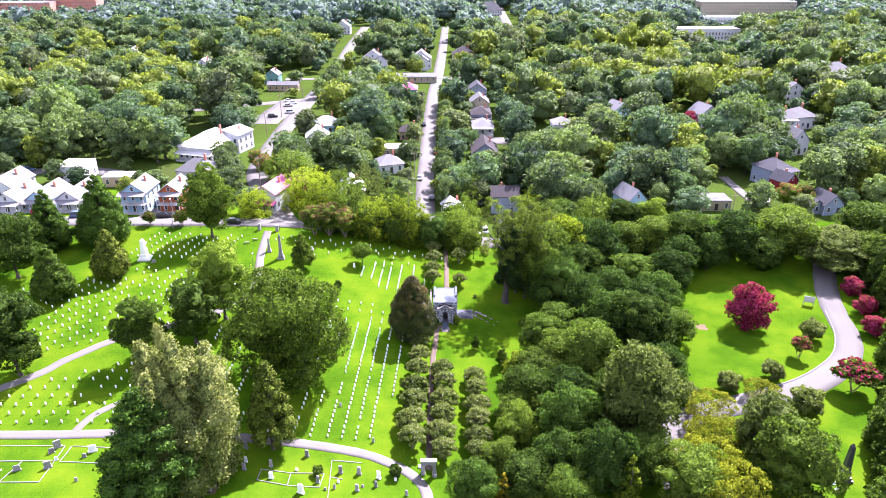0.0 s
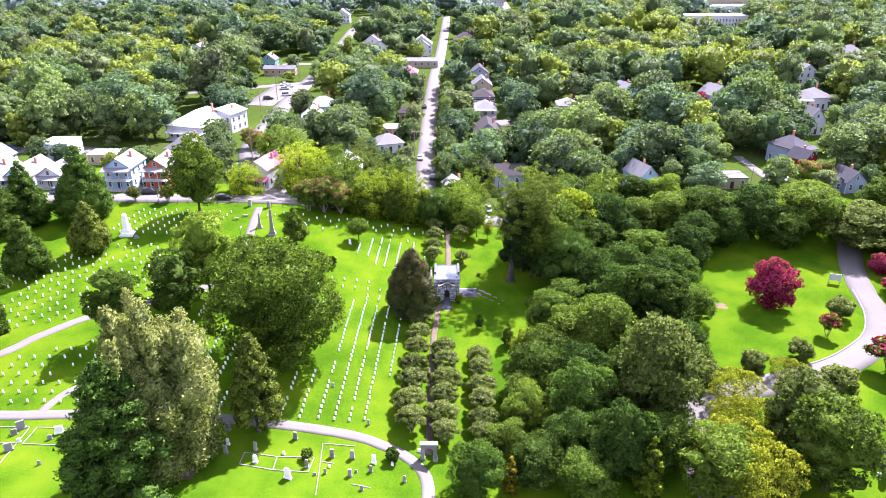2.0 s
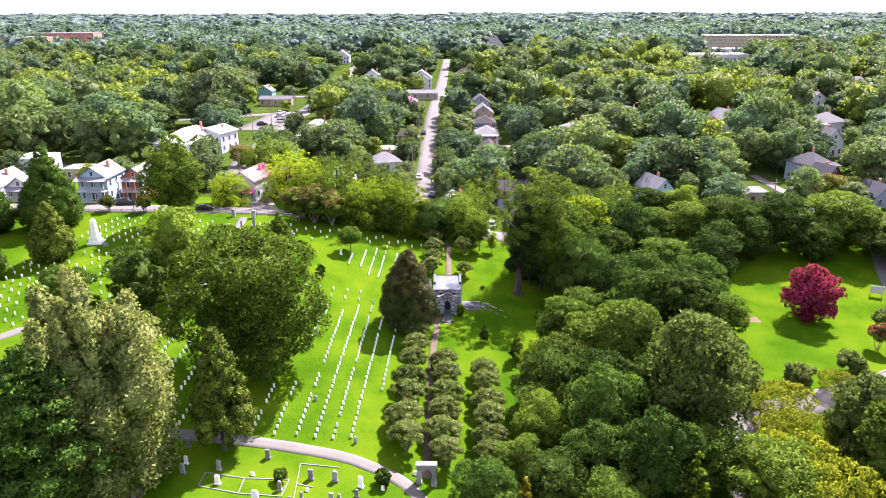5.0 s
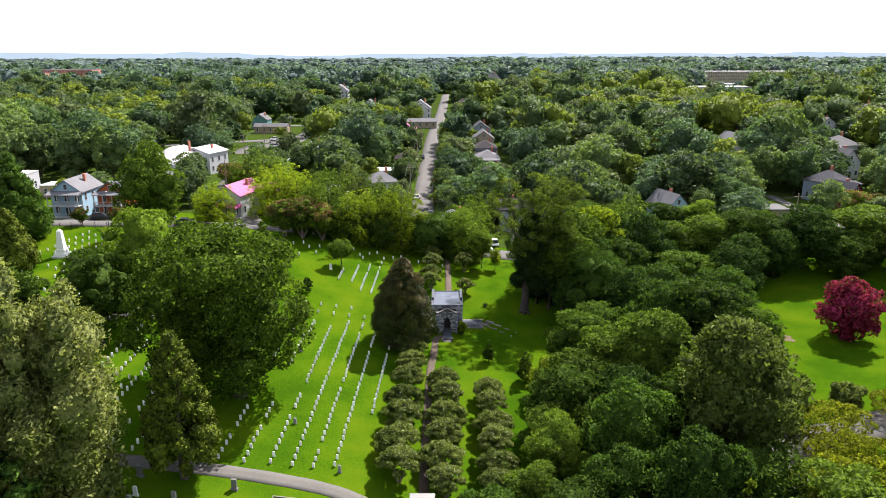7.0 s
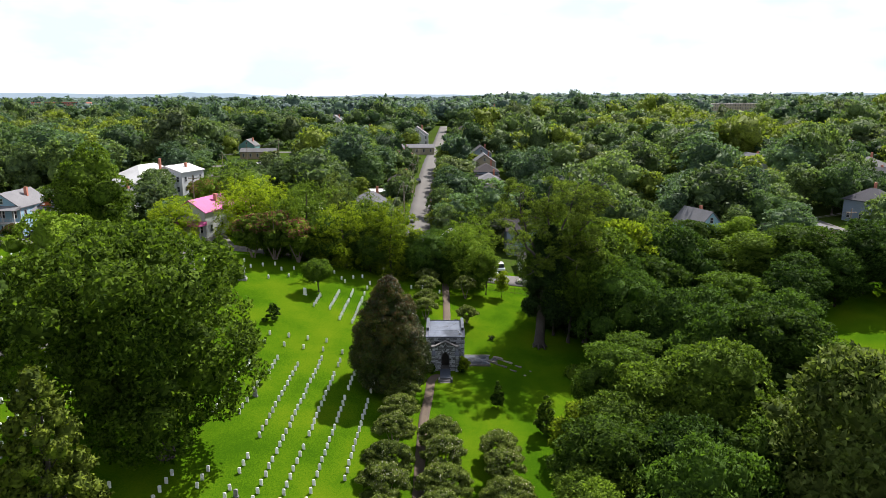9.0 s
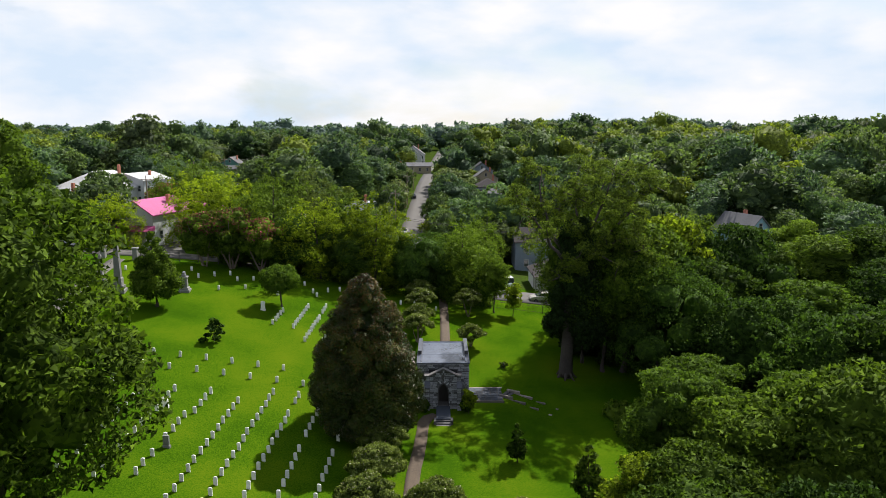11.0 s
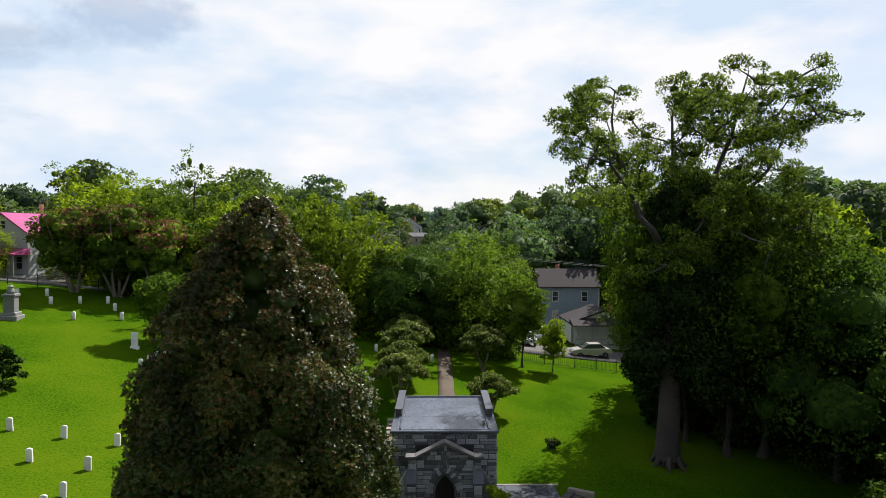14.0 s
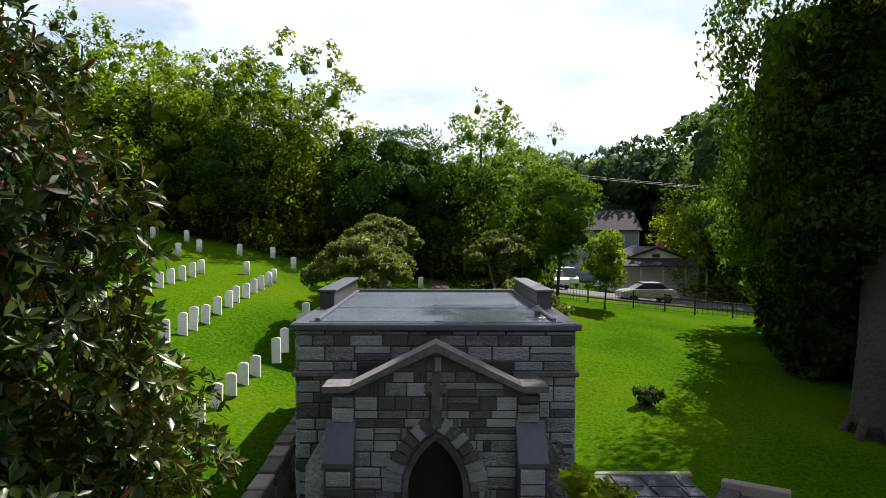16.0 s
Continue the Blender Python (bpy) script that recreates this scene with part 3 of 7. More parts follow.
def spline(points, step=2.0):
    """A smooth line through points in plan."""
    p = [Vector((x, y, 0)) for x, y in points]
    p = [p[0] * 2 - p[1]] + p + [p[-1] * 2 - p[-2]]
    out = []
    for a, b, c, d in zip(p, p[1:], p[2:], p[3:]):
        n = max(1, int((c - b).length / step))
        for i in range(n):
            t = i / n
            out.append(0.5 * ((2 * b) + (c - a) * t + (2 * a - 5 * b + 4 * c - d) * t * t + (3 * b - a - 3 * c + d) * t ** 3))
    out.append(p[-2])
    return [(v.x, v.y) for v in out]


def ribbon(name, points, width, mat, label, category, lift=0.06, step=2.0, across=3, thick=0.25, kind="structure"):
    """A paved strip that follows the ground."""
    line = spline(points, step)
    rows = []
    for i, (x, y) in enumerate(line):
        a, b = line[max(0, i - 1)], line[min(len(line) - 1, i + 1)]
        t = Vector((b[0] - a[0], b[1] - a[1])).normalized()
        nrm = Vector((-t.y, t.x))
        wide = width * (1 + 0.03 * math.sin(i * 1.7))
        row = []
        for k in range(across + 1):
            s = (k / across - 0.5) * wide
            px, py = x + nrm.x * s, y + nrm.y * s
            row.append((px, py, height(px, py) + lift))
        row.insert(0, (row[0][0], row[0][1], row[0][2] - thick))
        row.append((row[-1][0], row[-1][1], row[-1][2] - thick))
        rows.append(row)
    n = len(rows[0])
    v = np.array([p for r in rows for p in r])
    q = np.array([(i * n + k, i * n + k + 1, (i + 1) * n + k + 1, (i + 1) * n + k) for i in range(len(rows) - 1) for k in range(n - 1)])
    return tagged(link(name, array_mesh(name, v, q, None, [mat])), label, category, kind=kind)


ROADS = [
    ("road_back", [(-260, 182), (-150, 174), (-86, 172.5), (-60, 173.5), (-44, 175), (-15, 178), (14, 181), (45, 178), (80, 176), (140, 182), (240, 200)], 7.5),
    ("road_street", [(-5.2, 180), (-5.6, 200), (-6.2, 240), (-5.4, 343), (-2, 430), (0.4, 531), (2, 640)], 6.2),
    ("road_diagonal", [(-44, 176), (-53, 196), (-63, 221), (-66, 264), (-66.5, 335), (-65, 410), (-68, 548), (-70, 640)], 7.5),
    ("road_cross", [(-240, 262), (-170, 290), (-110, 318), (-66, 340)], 7.0),
    ("road_far", [(-90, 392), (-40, 396), (10, 398), (120, 405)], 6.0),
    ("road_north", [(46, 500), (52, 522), (60, 722), (66, 900)], 8.0),
]
for name, pts, wide in ROADS:
    ribbon(name, pts, wide, ASPHALT_PALE, "sun-bleached pale asphalt street", "road", lift=0.10, step=4.0)
for name, pts, wide in (("driveway_1", [(99, 186), (99, 205), (98.5, 228)], 3.2), ("driveway_2", [(97, 274), (97, 296)], 9.0), ("driveway_3", [(18, 285), (44, 287)], 9.0),
                        ("parking_lot", [(-78, 288), (-76, 312), (-74, 334)], 13.0), ("driveway_4", [(-150, 219), (-122, 222), (-100, 214)], 7.0), ("driveway_5", [(-83, 176), (-83, 192)], 4.5)):
    ribbon(name, pts, wide, ASPHALT_PALE, "pale worn paved driveway", "driveway", lift=0.14, step=3.0)
ribbon("drive_curving", [(104, 168), (97.5, 153), (94.5, 143), (92.6, 134), (88, 125), (81, 118.5), (72, 113), (60, 109.5), (46, 105), (41, 96), (40, 80)], 5.6, ASPHALT_PALE, "pale curving cemetery drive with a kerb", "road", lift=0.08)
ribbon("path_west", [(-120, 76), (-81.3, 103.1), (-73, 112), (-65.7, 119), (-52, 127), (-44, 138), (-46, 156), (-47, 168)], 2.0, GRAVEL, "grey asphalt cemetery footpath", "path", step=1.5)
ribbon("path_south", [(-140, 90), (-74.5, 91.4), (-60.6, 92.0), (-46.7, 93.0), (-35.3, 93.2), (-21.9, 93.4), (-14, 93.1), (-10.2, 92.2), (-6.6, 90.8), (-3.9, 88.6), (-2.5, 85.2), (-2.3, 76)], 2.0, GRAVEL, "grey asphalt path bending past the headstones", "path", step=1.2)
ribbon("path_spur", [(-62.6, 92.6), (-61.4, 96.2), (-59.5, 98.5), (-54, 103)], 1.4, GRAVEL, "short grey path spur", "path", step=1.0, lift=0.075)
ribbon("path_walk", [(-2.5, 91.5), (-2.4, 105), (-2.2, 121), (-1.7, 128), (-1.45, 134.2)], 1.15, WALK, "narrow weathered brick walk", "path", step=1.0, lift=0.07)
ribbon("path_landing", [(-1.5, 133.9), (-1.0, 135.4), (-0.2, 136.0)], 1.25, WALK, "short brick walk to the landing", "path", step=0.6, lift=0.085)
ribbon("path_north", [(0.8, 147.4), (0.9, 157), (0.8, 167.4), (0.7, 172)], 1.25, WALK, "narrow brick walk behind the mausoleum", "path", step=1.0, lift=0.07)
ribbon("kerb", [(92.4, 143.5), (90.0, 134.5), (85.6, 126.5), (79.4, 120.8), (71.5, 115.9), (62, 112.6)], 0.25, CONCRETE, "pale concrete kerb along the drive", "kerb", lift=0.2, step=1.2, thick=0.4)
for x, y, r in ((57.5, 143, 1.2), (60.5, 137.5, 1.4), (-38, 82.5, 3.2)):
    rng = np.random.default_rng(int(abs(x) * 10))
    ring = [(x, y, height(x, y) + 0.035)] + [(x + r * k * math.cos(a), y + r * k * math.sin(a), height(x + r * k * math.cos(a), y + r * k * math.sin(a)) + 0.03) for a in np.arange(0, 6.28, 0.4) for k in [rng.uniform(0.6, 1.25)]]
    f = np.array([(0, i, i % (len(ring) - 1) + 1) for i in range(1, len(ring))])
    tagged(link("bare_patch", array_mesh("bare_patch", np.array(ring), None, f, [EARTH])), "bare brown earth patch in the lawn", "earth", kind="structure")

# ---- the mausoleum: x from -2.05 to 3.4, front at y = 138.9, porch to 137.6 ----
MX0, MX1, MY0, MY1, FLOOR, EAVE = -2.2, 3.3, 138.95, 146.3, -0.72, 3.42
CX = (MX0 + MX1) / 2
maus = empty("mausoleum", "small grey stone mausoleum with gabled porch and flat roof", "mausoleum", m=pose(CX, MY0, PAD))
ox, oy, oz = CX, MY0, PAD


def local(bm):
    bmesh.ops.translate(bm, verts=bm.verts, vec=(-ox, -oy, -oz))
    return bm


main_wall = part("wall", local(boxes((MX0 + 0.03, MX1 - 0.03, MY0 + 0.03, MY1 - 0.03, PAD - 0.5, EAVE - 0.02))), MORTAR, maus, "grey stone block wall")
PX0, PX1, PY0 = CX - 1.84, CX + 1.84, 137.62
ARCH_W, SPRING, APEX, GABLE, SHOULDER = 0.49, 0.72, 1.64, 3.2, 2.5


def arch(w, spring, apex, n=8):
    """Half of a pointed arch, from the springing to the point."""
    rise = apex - spring
    R = (w * w + rise * rise) / (2 * w)
    a1 = math.asin(min(1.0, rise / R))
    return [(CX + (w - R) + R * math.cos(a1 * i / n), spring + R * math.sin(a1 * i / n)) for i in range(n + 1)]


right = arch(ARCH_W, SPRING, APEX)
left = [(2 * CX - x, z) for x, z in right]
outline = [(PX0, PAD - 0.4), (2 * CX - right[0][0], PAD - 0.4)] + left + right[::-1][1:] + [(right[0][0], PAD - 0.4), (PX1, PAD - 0.4), (PX1, SHOULDER), (CX, GABLE), (PX0, SHOULDER)]
bm = bmesh.new()
prism(bm, outline, PY0 + 0.04, PY0 + 0.45)
porch = part("porch_wall", local(bm), MORTAR, maus, "stone porch wall with pointed arch")
part("porch_side", local(boxes((PX0, PX0 + 0.4, PY0 + 0.45, MY0 + 0.05, PAD - 0.4, SHOULDER - 0.12))), ASHLAR, maus)
part("porch_side", local(boxes((PX1 - 0.4, PX1, PY0 + 0.45, MY0 + 0.05, PAD - 0.4, SHOULDER - 0.12))), ASHLAR, maus)
bm = boxes((PX0 + 0.1, PX1 - 0.1, PY0 + 0.4, MY0 + 0.1, SHOULDER - 0.3, SHOULDER - 0.2))
part("porch_roof", local(bm), GRANITE_DARK, maus, "dark flat porch roof behind the gable")
# coping along the gable, with flat shoulders
bm = bmesh.new()
cop = [(PX0 - 0.14, SHOULDER), (PX0 + 0.3, SHOULDER), (CX, GABLE + 0.02), (PX1 - 0.3, SHOULDER), (PX1 + 0.14, SHOULDER), (PX1 + 0.14, SHOULDER + 0.11), (PX1 - 0.33, SHOULDER + 0.12), (CX, GABLE + 0.17), (PX0 + 0.33, SHOULDER + 0.12), (PX0 - 0.14, SHOULDER + 0.11)]
prism(bm, cop, PY0 - 0.1, PY0 + 0.52)
part("coping", local(bm), DRESSED, maus, "pale dressed stone coping on the gable")
for sx in (-1, 1):
    x0, x1 = (PX0 - 0.12, PX0 + 0.34) if sx < 0 else (PX1 - 0.34, PX1 + 0.12)
    part("shoulder_coping", local(boxes((x0, x1, PY0 + 0.52, MY0 + 0.02, SHOULDER - 0.01, SHOULDER + 0.1), bevel=0.015)), DRESSED, maus)
    # corner buttress with a sloped cap
    bx0, bx1 = (PX0 - 0.06, PX0 + 0.4) if sx < 0 else (PX1 - 0.4, PX1 + 0.06)
    part("buttress", local(boxes((bx0, bx1, PY0 - 0.42, PY0 + 0.05, PAD - 0.4, 1.3))), MORTAR, maus)
    bm = bmesh.new()
    prof = [(PY0 - 0.46, 1.3), (PY0 - 0.46, 1.38), (PY0 + 0.02, 2.0), (PY0 + 0.02, 1.3)]
    a = [bm.verts.new((bx0 - 0.03, y, z)) for y, z in prof]
    b = [bm.verts.new((bx1 + 0.03, y, z)) for y, z in prof]
    bm.faces.new(a), bm.faces.new(b[::-1])
    for i in range(4):
        bm.faces.new((a[(i + 1) % 4], a[i], b[i], b[(i + 1) % 4]))
    bmesh.ops.recalc_face_normals(bm, faces=bm.faces)
    part("buttress_cap", local(bm), SLATE, maus, "sloped slate-grey buttress cap")
    # side buttress
    wx0, wx1 = (PX0 - 0.5, PX0) if sx < 0 else (PX1, PX1 + 0.5)
    bm = bmesh.new()
    sl = [(wx0, PAD - 0.4), (wx1, PAD - 0.4), (wx1, 1.9), (wx0, 1.1)] if sx < 0 else [(wx0, PAD - 0.4), (wx1, PAD - 0.4), (wx1, 1.1), (wx0, 1.9)]
    prism(bm, sl, PY0 + 0.25, PY0 + 0.7)
    part("side_buttress", local(bm), ASHLAR, maus)
# the arch: moulding, door recess, door leaf
bm = bmesh.new()
outer = arch(ARCH_W + 0.1, SPRING, APEX + 0.13)
mould = [(2 * CX - x, z) for x, z in outer] + outer[::-1][1:]
inner = [(2 * CX - x, z) for x, z in right] + right[::-1][1:]
mould = [(mould[0][0], FLOOR - 0.05)] + mould + [(mould[-1][0], FLOOR - 0.05)]
inner = [(inner[0][0], FLOOR - 0.05)] + inner + [(inner[-1][0], FLOOR - 0.05)]
rows = [[bm.verts.new((x, PY0 + dy, z)) for x, z in line] for line, dy in ((mould, 0.05), (mould, -0.05), (inner, -0.02), (inner, 0.3))]
for a, b in zip(rows, rows[1:]):
    for i in range(len(a) - 1):
        bm.faces.new((a[i], a[i + 1], b[i + 1], b[i]))
bmesh.ops.recalc_face_normals(bm, faces=bm.faces)
part("arch_moulding", local(bm), DRESSED, maus, "pale stone moulding round the pointed arch")
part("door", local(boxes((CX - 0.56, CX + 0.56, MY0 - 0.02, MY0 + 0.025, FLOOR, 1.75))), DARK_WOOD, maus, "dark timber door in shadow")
part("threshold", local(boxes((CX - 0.6, CX + 0.6, PY0 - 0.02, MY0, FLOOR - 0.2, FLOOR))), DRESSED, maus)
# string course, eave band, roof and parapets
for x0, x1 in ((MX0 - 0.05, PX0 - 0.0), (PX1 + 0.0, MX1 + 0.05)):
    part("string_course", local(boxes((x0, x1, MY0 - 0.08, MY0 + 0.05, 2.5, 2.6), bevel=0.015)), DRESSED, maus)
for x in (MX0, MX1):
    part("string_course", local(boxes((x - 0.06, x + 0.06, MY0 + 0.05, MY1, 2.5, 2.6), bevel=0.015)), DRESSED, maus)
part("eave_band", local(boxes((MX0 - 0.09, MX1 + 0.09, MY0 - 0.09, MY1 + 0.09, EAVE - 0.02, EAVE + 0.11), bevel=0.02)), SLATE, maus, "dark grey metal eave band")
part("roof", local(boxes((MX0 + 0.25, MX1 - 0.25, MY0 + 0.14, MY1 - 0.2, EAVE + 0.1, EAVE + 0.135), (MX0 - 0.02, MX1 + 0.02, MY0 - 0.02, MY0 + 0.12, EAVE + 0.1, EAVE + 0.12))), ROOFING, maus, "flat grey membrane roof, rain-stained")
for x in (CX - 0.02,):
    part("roof_seam", local(boxes((x, x + 0.09, MY0 + 0.15, MY1 - 0.25, EAVE + 0.135, EAVE + 0.15))), ROOFING, maus)
part("roof_seam", local(boxes((MX0 + 0.3, MX1 - 0.3, MY0 + 2.6, MY0 + 2.68, EAVE + 0.135, EAVE + 0.147))), ROOFING, maus)
part("roof_curb", local(boxes((MX0 + 0.3, MX1 - 0.3, MY1 - 0.22, MY1 - 0.05, EAVE + 0.1, EAVE + 0.22), bevel=0.02)), SLATE, maus)
for sx in (-1, 1):
    x0, x1 = (MX0 + 0.02, MX0 + 0.36) if sx < 0 else (MX1 - 0.36, MX1 - 0.02)
    part("parapet", local(boxes((x0, x1, MY0 + 2.75, MY1 - 0.1, EAVE + 0.1, EAVE + 0.5))), GRANITE_DARK, maus, "raised parapet block")
    part("parapet_cap", local(boxes((x0 - 0.05, x1 + 0.05, MY0 + 2.68, MY1, EAVE + 0.5, EAVE + 0.56), bevel=0.015)), SLATE, maus)
    inx0, inx1 = (x1 + 0.0, x1 + 0.1) if sx < 0 else (x0 - 0.1, x0)
    part("parapet_flashing", local(boxes((inx0, inx1, MY0 + 0.2, MY1 - 0.2, EAVE + 0.1, EAVE + 0.2), bevel=0.02)), SLATE, maus)
bm = bmesh.new()
lathe(bm, [(0.06, 0), (0.06, 0.12), (0.14, 0.14), (0.04, 0.24), (0.0, 0.25)], 10, (MX1 - 0.62, MY0 + 1.0, EAVE + 0.13))
part("roof_vent", local(bm), METAL, maus, "small cone-capped roof vent")
bm = bmesh.new()
lathe(bm, [(0.26, 0), (0.24, 0.012), (0.0, 0.014)], 18, (MX1 - 0.66, MY0 + 1.0, EAVE + 0.135))
part("roof_patch", local(bm), GRANITE_DARK, maus)
part("wall_lamp", local(boxes((PX1 + 0.5, PX1 + 0.68, PY0 + 0.5, PY0 + 0.62, 1.35, 1.43), (PX1 + 0.52, PX1 + 0.56, PY0 + 0.5, MY0, 1.2, 1.24))), METAL, maus, "small white floodlight bracket")
# black strips on the wall imitate the shadow in the recess
for x0, x1 in ((PX0 + 0.3, CX - 0.45), (CX + 0.45, PX1 - 0.3)):
    part("flashing", local(boxes((x0, x1, MY0 - 0.06, MY0 + 0.02, SHOULDER - 0.2, SHOULDER + 0.3), bevel=0.02)), BLACK_IRON, maus, "black strip standing in for shadow behind the gable")
# a plain incised cross over the door
part("cross", local(boxes((CX - 0.07, CX + 0.07, PY0 - 0.035, PY0 + 0.05, 2.02, 2.82), (CX - 0.2, CX + 0.2, PY0 - 0.03, PY0 + 0.05, 2.48, 2.62))), DRESSED, maus, "plain stone cross set in the gable")

# landing, steps, planters beside the door
steps = empty("entrance_steps", "stone landing with three steps and cheek walls", "steps", m=pose(CX, 135, PAD))
ox, oy, oz = CX, 135, PAD
part("landing", local(boxes((CX - 0.72, CX + 0.72, 134.35, PY0 - 0.02, PAD - 0.3, FLOOR - 0.03), bevel=0.02)), FLAG, steps, "blue-grey flagstone landing")
for i in range(3):
    part("step", local(boxes((CX - 0.75, CX + 0.75, 133.35 + i * 0.34, 133.72 + i * 0.34, PAD - 0.3, PAD + 0.02 + 0.12 * i), bevel=0.02)), DRESSED, steps)
for sx in (-1, 1):
    x = CX + sx * 0.86
    part("cheek_wall", local(boxes((x - 0.11, x + 0.11, 133.6, 134.5, PAD - 0.3, FLOOR + 0.02), bevel=0.02)), DRESSED, steps)

# retaining wall on the hill side
rw = empty("retaining_wall", "low rough stone retaining wall below the lawn", "wall", m=pose(-3.0, 140, PAD))
ox, oy, oz = -3.0, 140, PAD
rng = np.random.default_rng(5)
y = 132.0
while y < 150:
    d = rng.uniform(0.5, 0.9)
    top = max(PAD + 0.35, height(-3.3, y + d / 2) + 0.08)
    z = PAD - 0.25
    while z < top:
        hgt = rng.uniform(0.2, 0.32)
        wv = rng.uniform(-0.03, 0.03)
        part("stone", local(boxes((-3.24 + wv, -2.84 + wv, y + 0.012, y + d - 0.012, z + 0.01, min(top, z + hgt) - 0.01), bevel=0.03)), ROCK_WALL, rw)
        z += hgt
    y += d

# flagstone terrace to the east, and the flight of stone steps down into the dell
ter = empty("terrace", "blue flagstone terrace with stone edging", "terrace", m=pose(5.4, 141.5, PAD))
ox, oy, oz = 5.4, 141.5, PAD
part("bed", local(boxes((3.35, 7.1, 139.6, 143.3, PAD - 0.6, PAD + 0.12))), MORTAR, ter)
rng = np.random.default_rng(9)
ys = [139.65, 140.35, 141.0, 141.75, 142.4, 143.25]
for j in range(5):
    x = 3.4
    while x < 7.0:
        d = min(rng.uniform(0.55, 1.0), 7.05 - x)
        if d < 0.25:
            break
        bm = bmesh.new()
        js = [rng.uniform(-0.06, 0.06) for _ in range(8)]
        x1, y0, y1 = x + d, ys[j], ys[j + 1]
        ring = [(x + 0.03 + abs(js[0]), y0 + 0.03 + abs(js[1]) * 0.6), ((x + x1) / 2 + js[6], y0 + 0.02), (x1 - 0.02 - abs(js[2]), y0 + 0.03), (x1 - 0.02, (y0 + y1) / 2 + js[7]), (x1 - 0.02 - abs(js[3]), y1 - 0.02 - abs(js[4]) * 0.6), (x + 0.02 + abs(js[5]), y1 - 0.02)]
        tube_rings(bm, [[(a, b, PAD + 0.1) for a, b in ring], [(a, b, PAD + 0.155) for a, b in ring]])
        part("flagstone", local(bm), FLAG, ter)
        x = x1
for r in ((3.3, 7.3, 143.3, 143.5, PAD - 0.4, PAD + 0.16), (3.3, 7.15, 139.35, 139.6, PAD - 0.8, PAD + 0.16)):
    part("edging", local(boxes(r, bevel=0.02)), ROCK_WALL, ter)
fl = empty("stone_stair", "dark weathered stone stair with side walls", "steps", m=pose(9.5, 140.5, PAD) @ pose(0, 0, 0, 0, 0, -32))
for i in range(14):
    x = -2.6 + i * 0.44
    z = 0.1 - 0.1 * i
    part("tread", boxes((x, x + 0.47, -0.75, 0.75, z - 0.7, z), bevel=0.02), DRESSED, fl)
for sy in (-0.9, 0.9):
    for i in range(4):
        x = -2.6 + i * 1.55
        z = 0.26 - 0.35 * i
        part("side_wall", boxes((x, x + 1.56, sy - 0.15, sy + 0.15, z - 1.4, z), bevel=0.03), ROCK_WALL, fl)


# ---- trees of the cemetery ----
def single(x, y, *a, turn=None, **k):
    return plant(tree(*a, **k), x, y, turn=turn)


single(-42.6, 77, "pine_tree", 11, "tier", 21.5, 15, "pine", "tall dark green pine with tiered branches", n=210, count=24000, size=0.26, trunk=0.4, bottom=0.06, spread=0.3, cells=6, depth=0.45, kite=False)
single(-39.1, 83, "bald_cypress", 12, "plume", 26, 15.5, "olive", "tall feathery pale olive cypress", lobes=15, count=30000, size=0.25, trunk=0.45, bottom=0.01, spread=0.28, cells=16, depth=0.42, kite=False)
single(-28.7, 91.6, "juniper_tree", 13, "egg", 17.5, 8.2, "juniper", "upright olive-green juniper beside the path", n=60, count=9000, size=0.21, trunk=0.3, bottom=0.12, spread=0.2, kite=False)
OAK_AT = (-27.4, 108.4)
single(*OAK_AT, "oak_tree", 14, "lobed", 24, 20.0, "oak", "great spreading oak over the headstones", lobes=26, count=30000, size=0.3, trunk=0.62, bottom=-0.02, shift=-2.4, turn=0, sub=11, rag=0.42, depth=0.45, kite=False, spread=0.15, small=0.5, shrink=0.8)
single(-58.3, 112, "magnolia_tree", 15, "lobed", 14.3, 9.9, "dark", "rounded dark green magnolia by the path", sub=10, count=9000, size=0.24, bottom=0.05, kite=False)
single(-50, 118, "magnolia_tree", 16, "lobed", 15, 10.5, "dark", "dark green magnolia beside a paler oak", sub=10, count=9000, size=0.24, bottom=0.05, kite=False)
single(-46.5, 127, "oak_tree", 17, "lobed", 18, 13, "green", "open mid-green oak on the rise", sub=10, count=10000, size=0.27, bottom=0.12, depth=0.4, kite=False)
single(-77.5, 143, "cedar_tree", 18, "cone", 12.2, 9.5, "juniper", "broad olive-green cedar near the obelisk", n=40, count=6000, size=0.26, bottom=0.08, kite=False)
single(-86.2, 133.5, "cedar_tree", 19, "cone", 13, 10, "dark", "broad dark green cedar on the lawn", n=40, count=6000, size=0.26, bottom=0.06, kite=False)
single(-79.5, 107, "magnolia_tree", 20, "lobed", 18.5, 12, "dark", "large dark magnolia with foliage to the ground", sub=10, lobes=18, count=11000, size=0.26, bottom=0.02, kite=False)
single(-99.2, 142, "oak_tree", 21, "lobed", 16.5, 15, "dark", "dense dark shade tree at the cemetery edge", sub=10, lobes=18, count=9000, size=0.3, bottom=0.08, kite=False)
single(-97.9, 156, "magnolia_tree", 22, "cone", 15.7, 11, "deep", "tall dark magnolia near the street", n=44, count=7500, size=0.28, bottom=0.05, kite=False)
single(-86.5, 160, "magnolia_tree", 23, "cone", 18, 14, "deep", "tall dark conical magnolia near the street", n=48, count=9000, size=0.3, bottom=0.05, kite=False)
single(-60, 163, "magnolia_tree", 24, "lobed", 19, 13.5, "oak", "tall dense mid-green tree beside the street", sub=10, lobes=18, count=10000, size=0.28, bottom=0.04, kite=False)
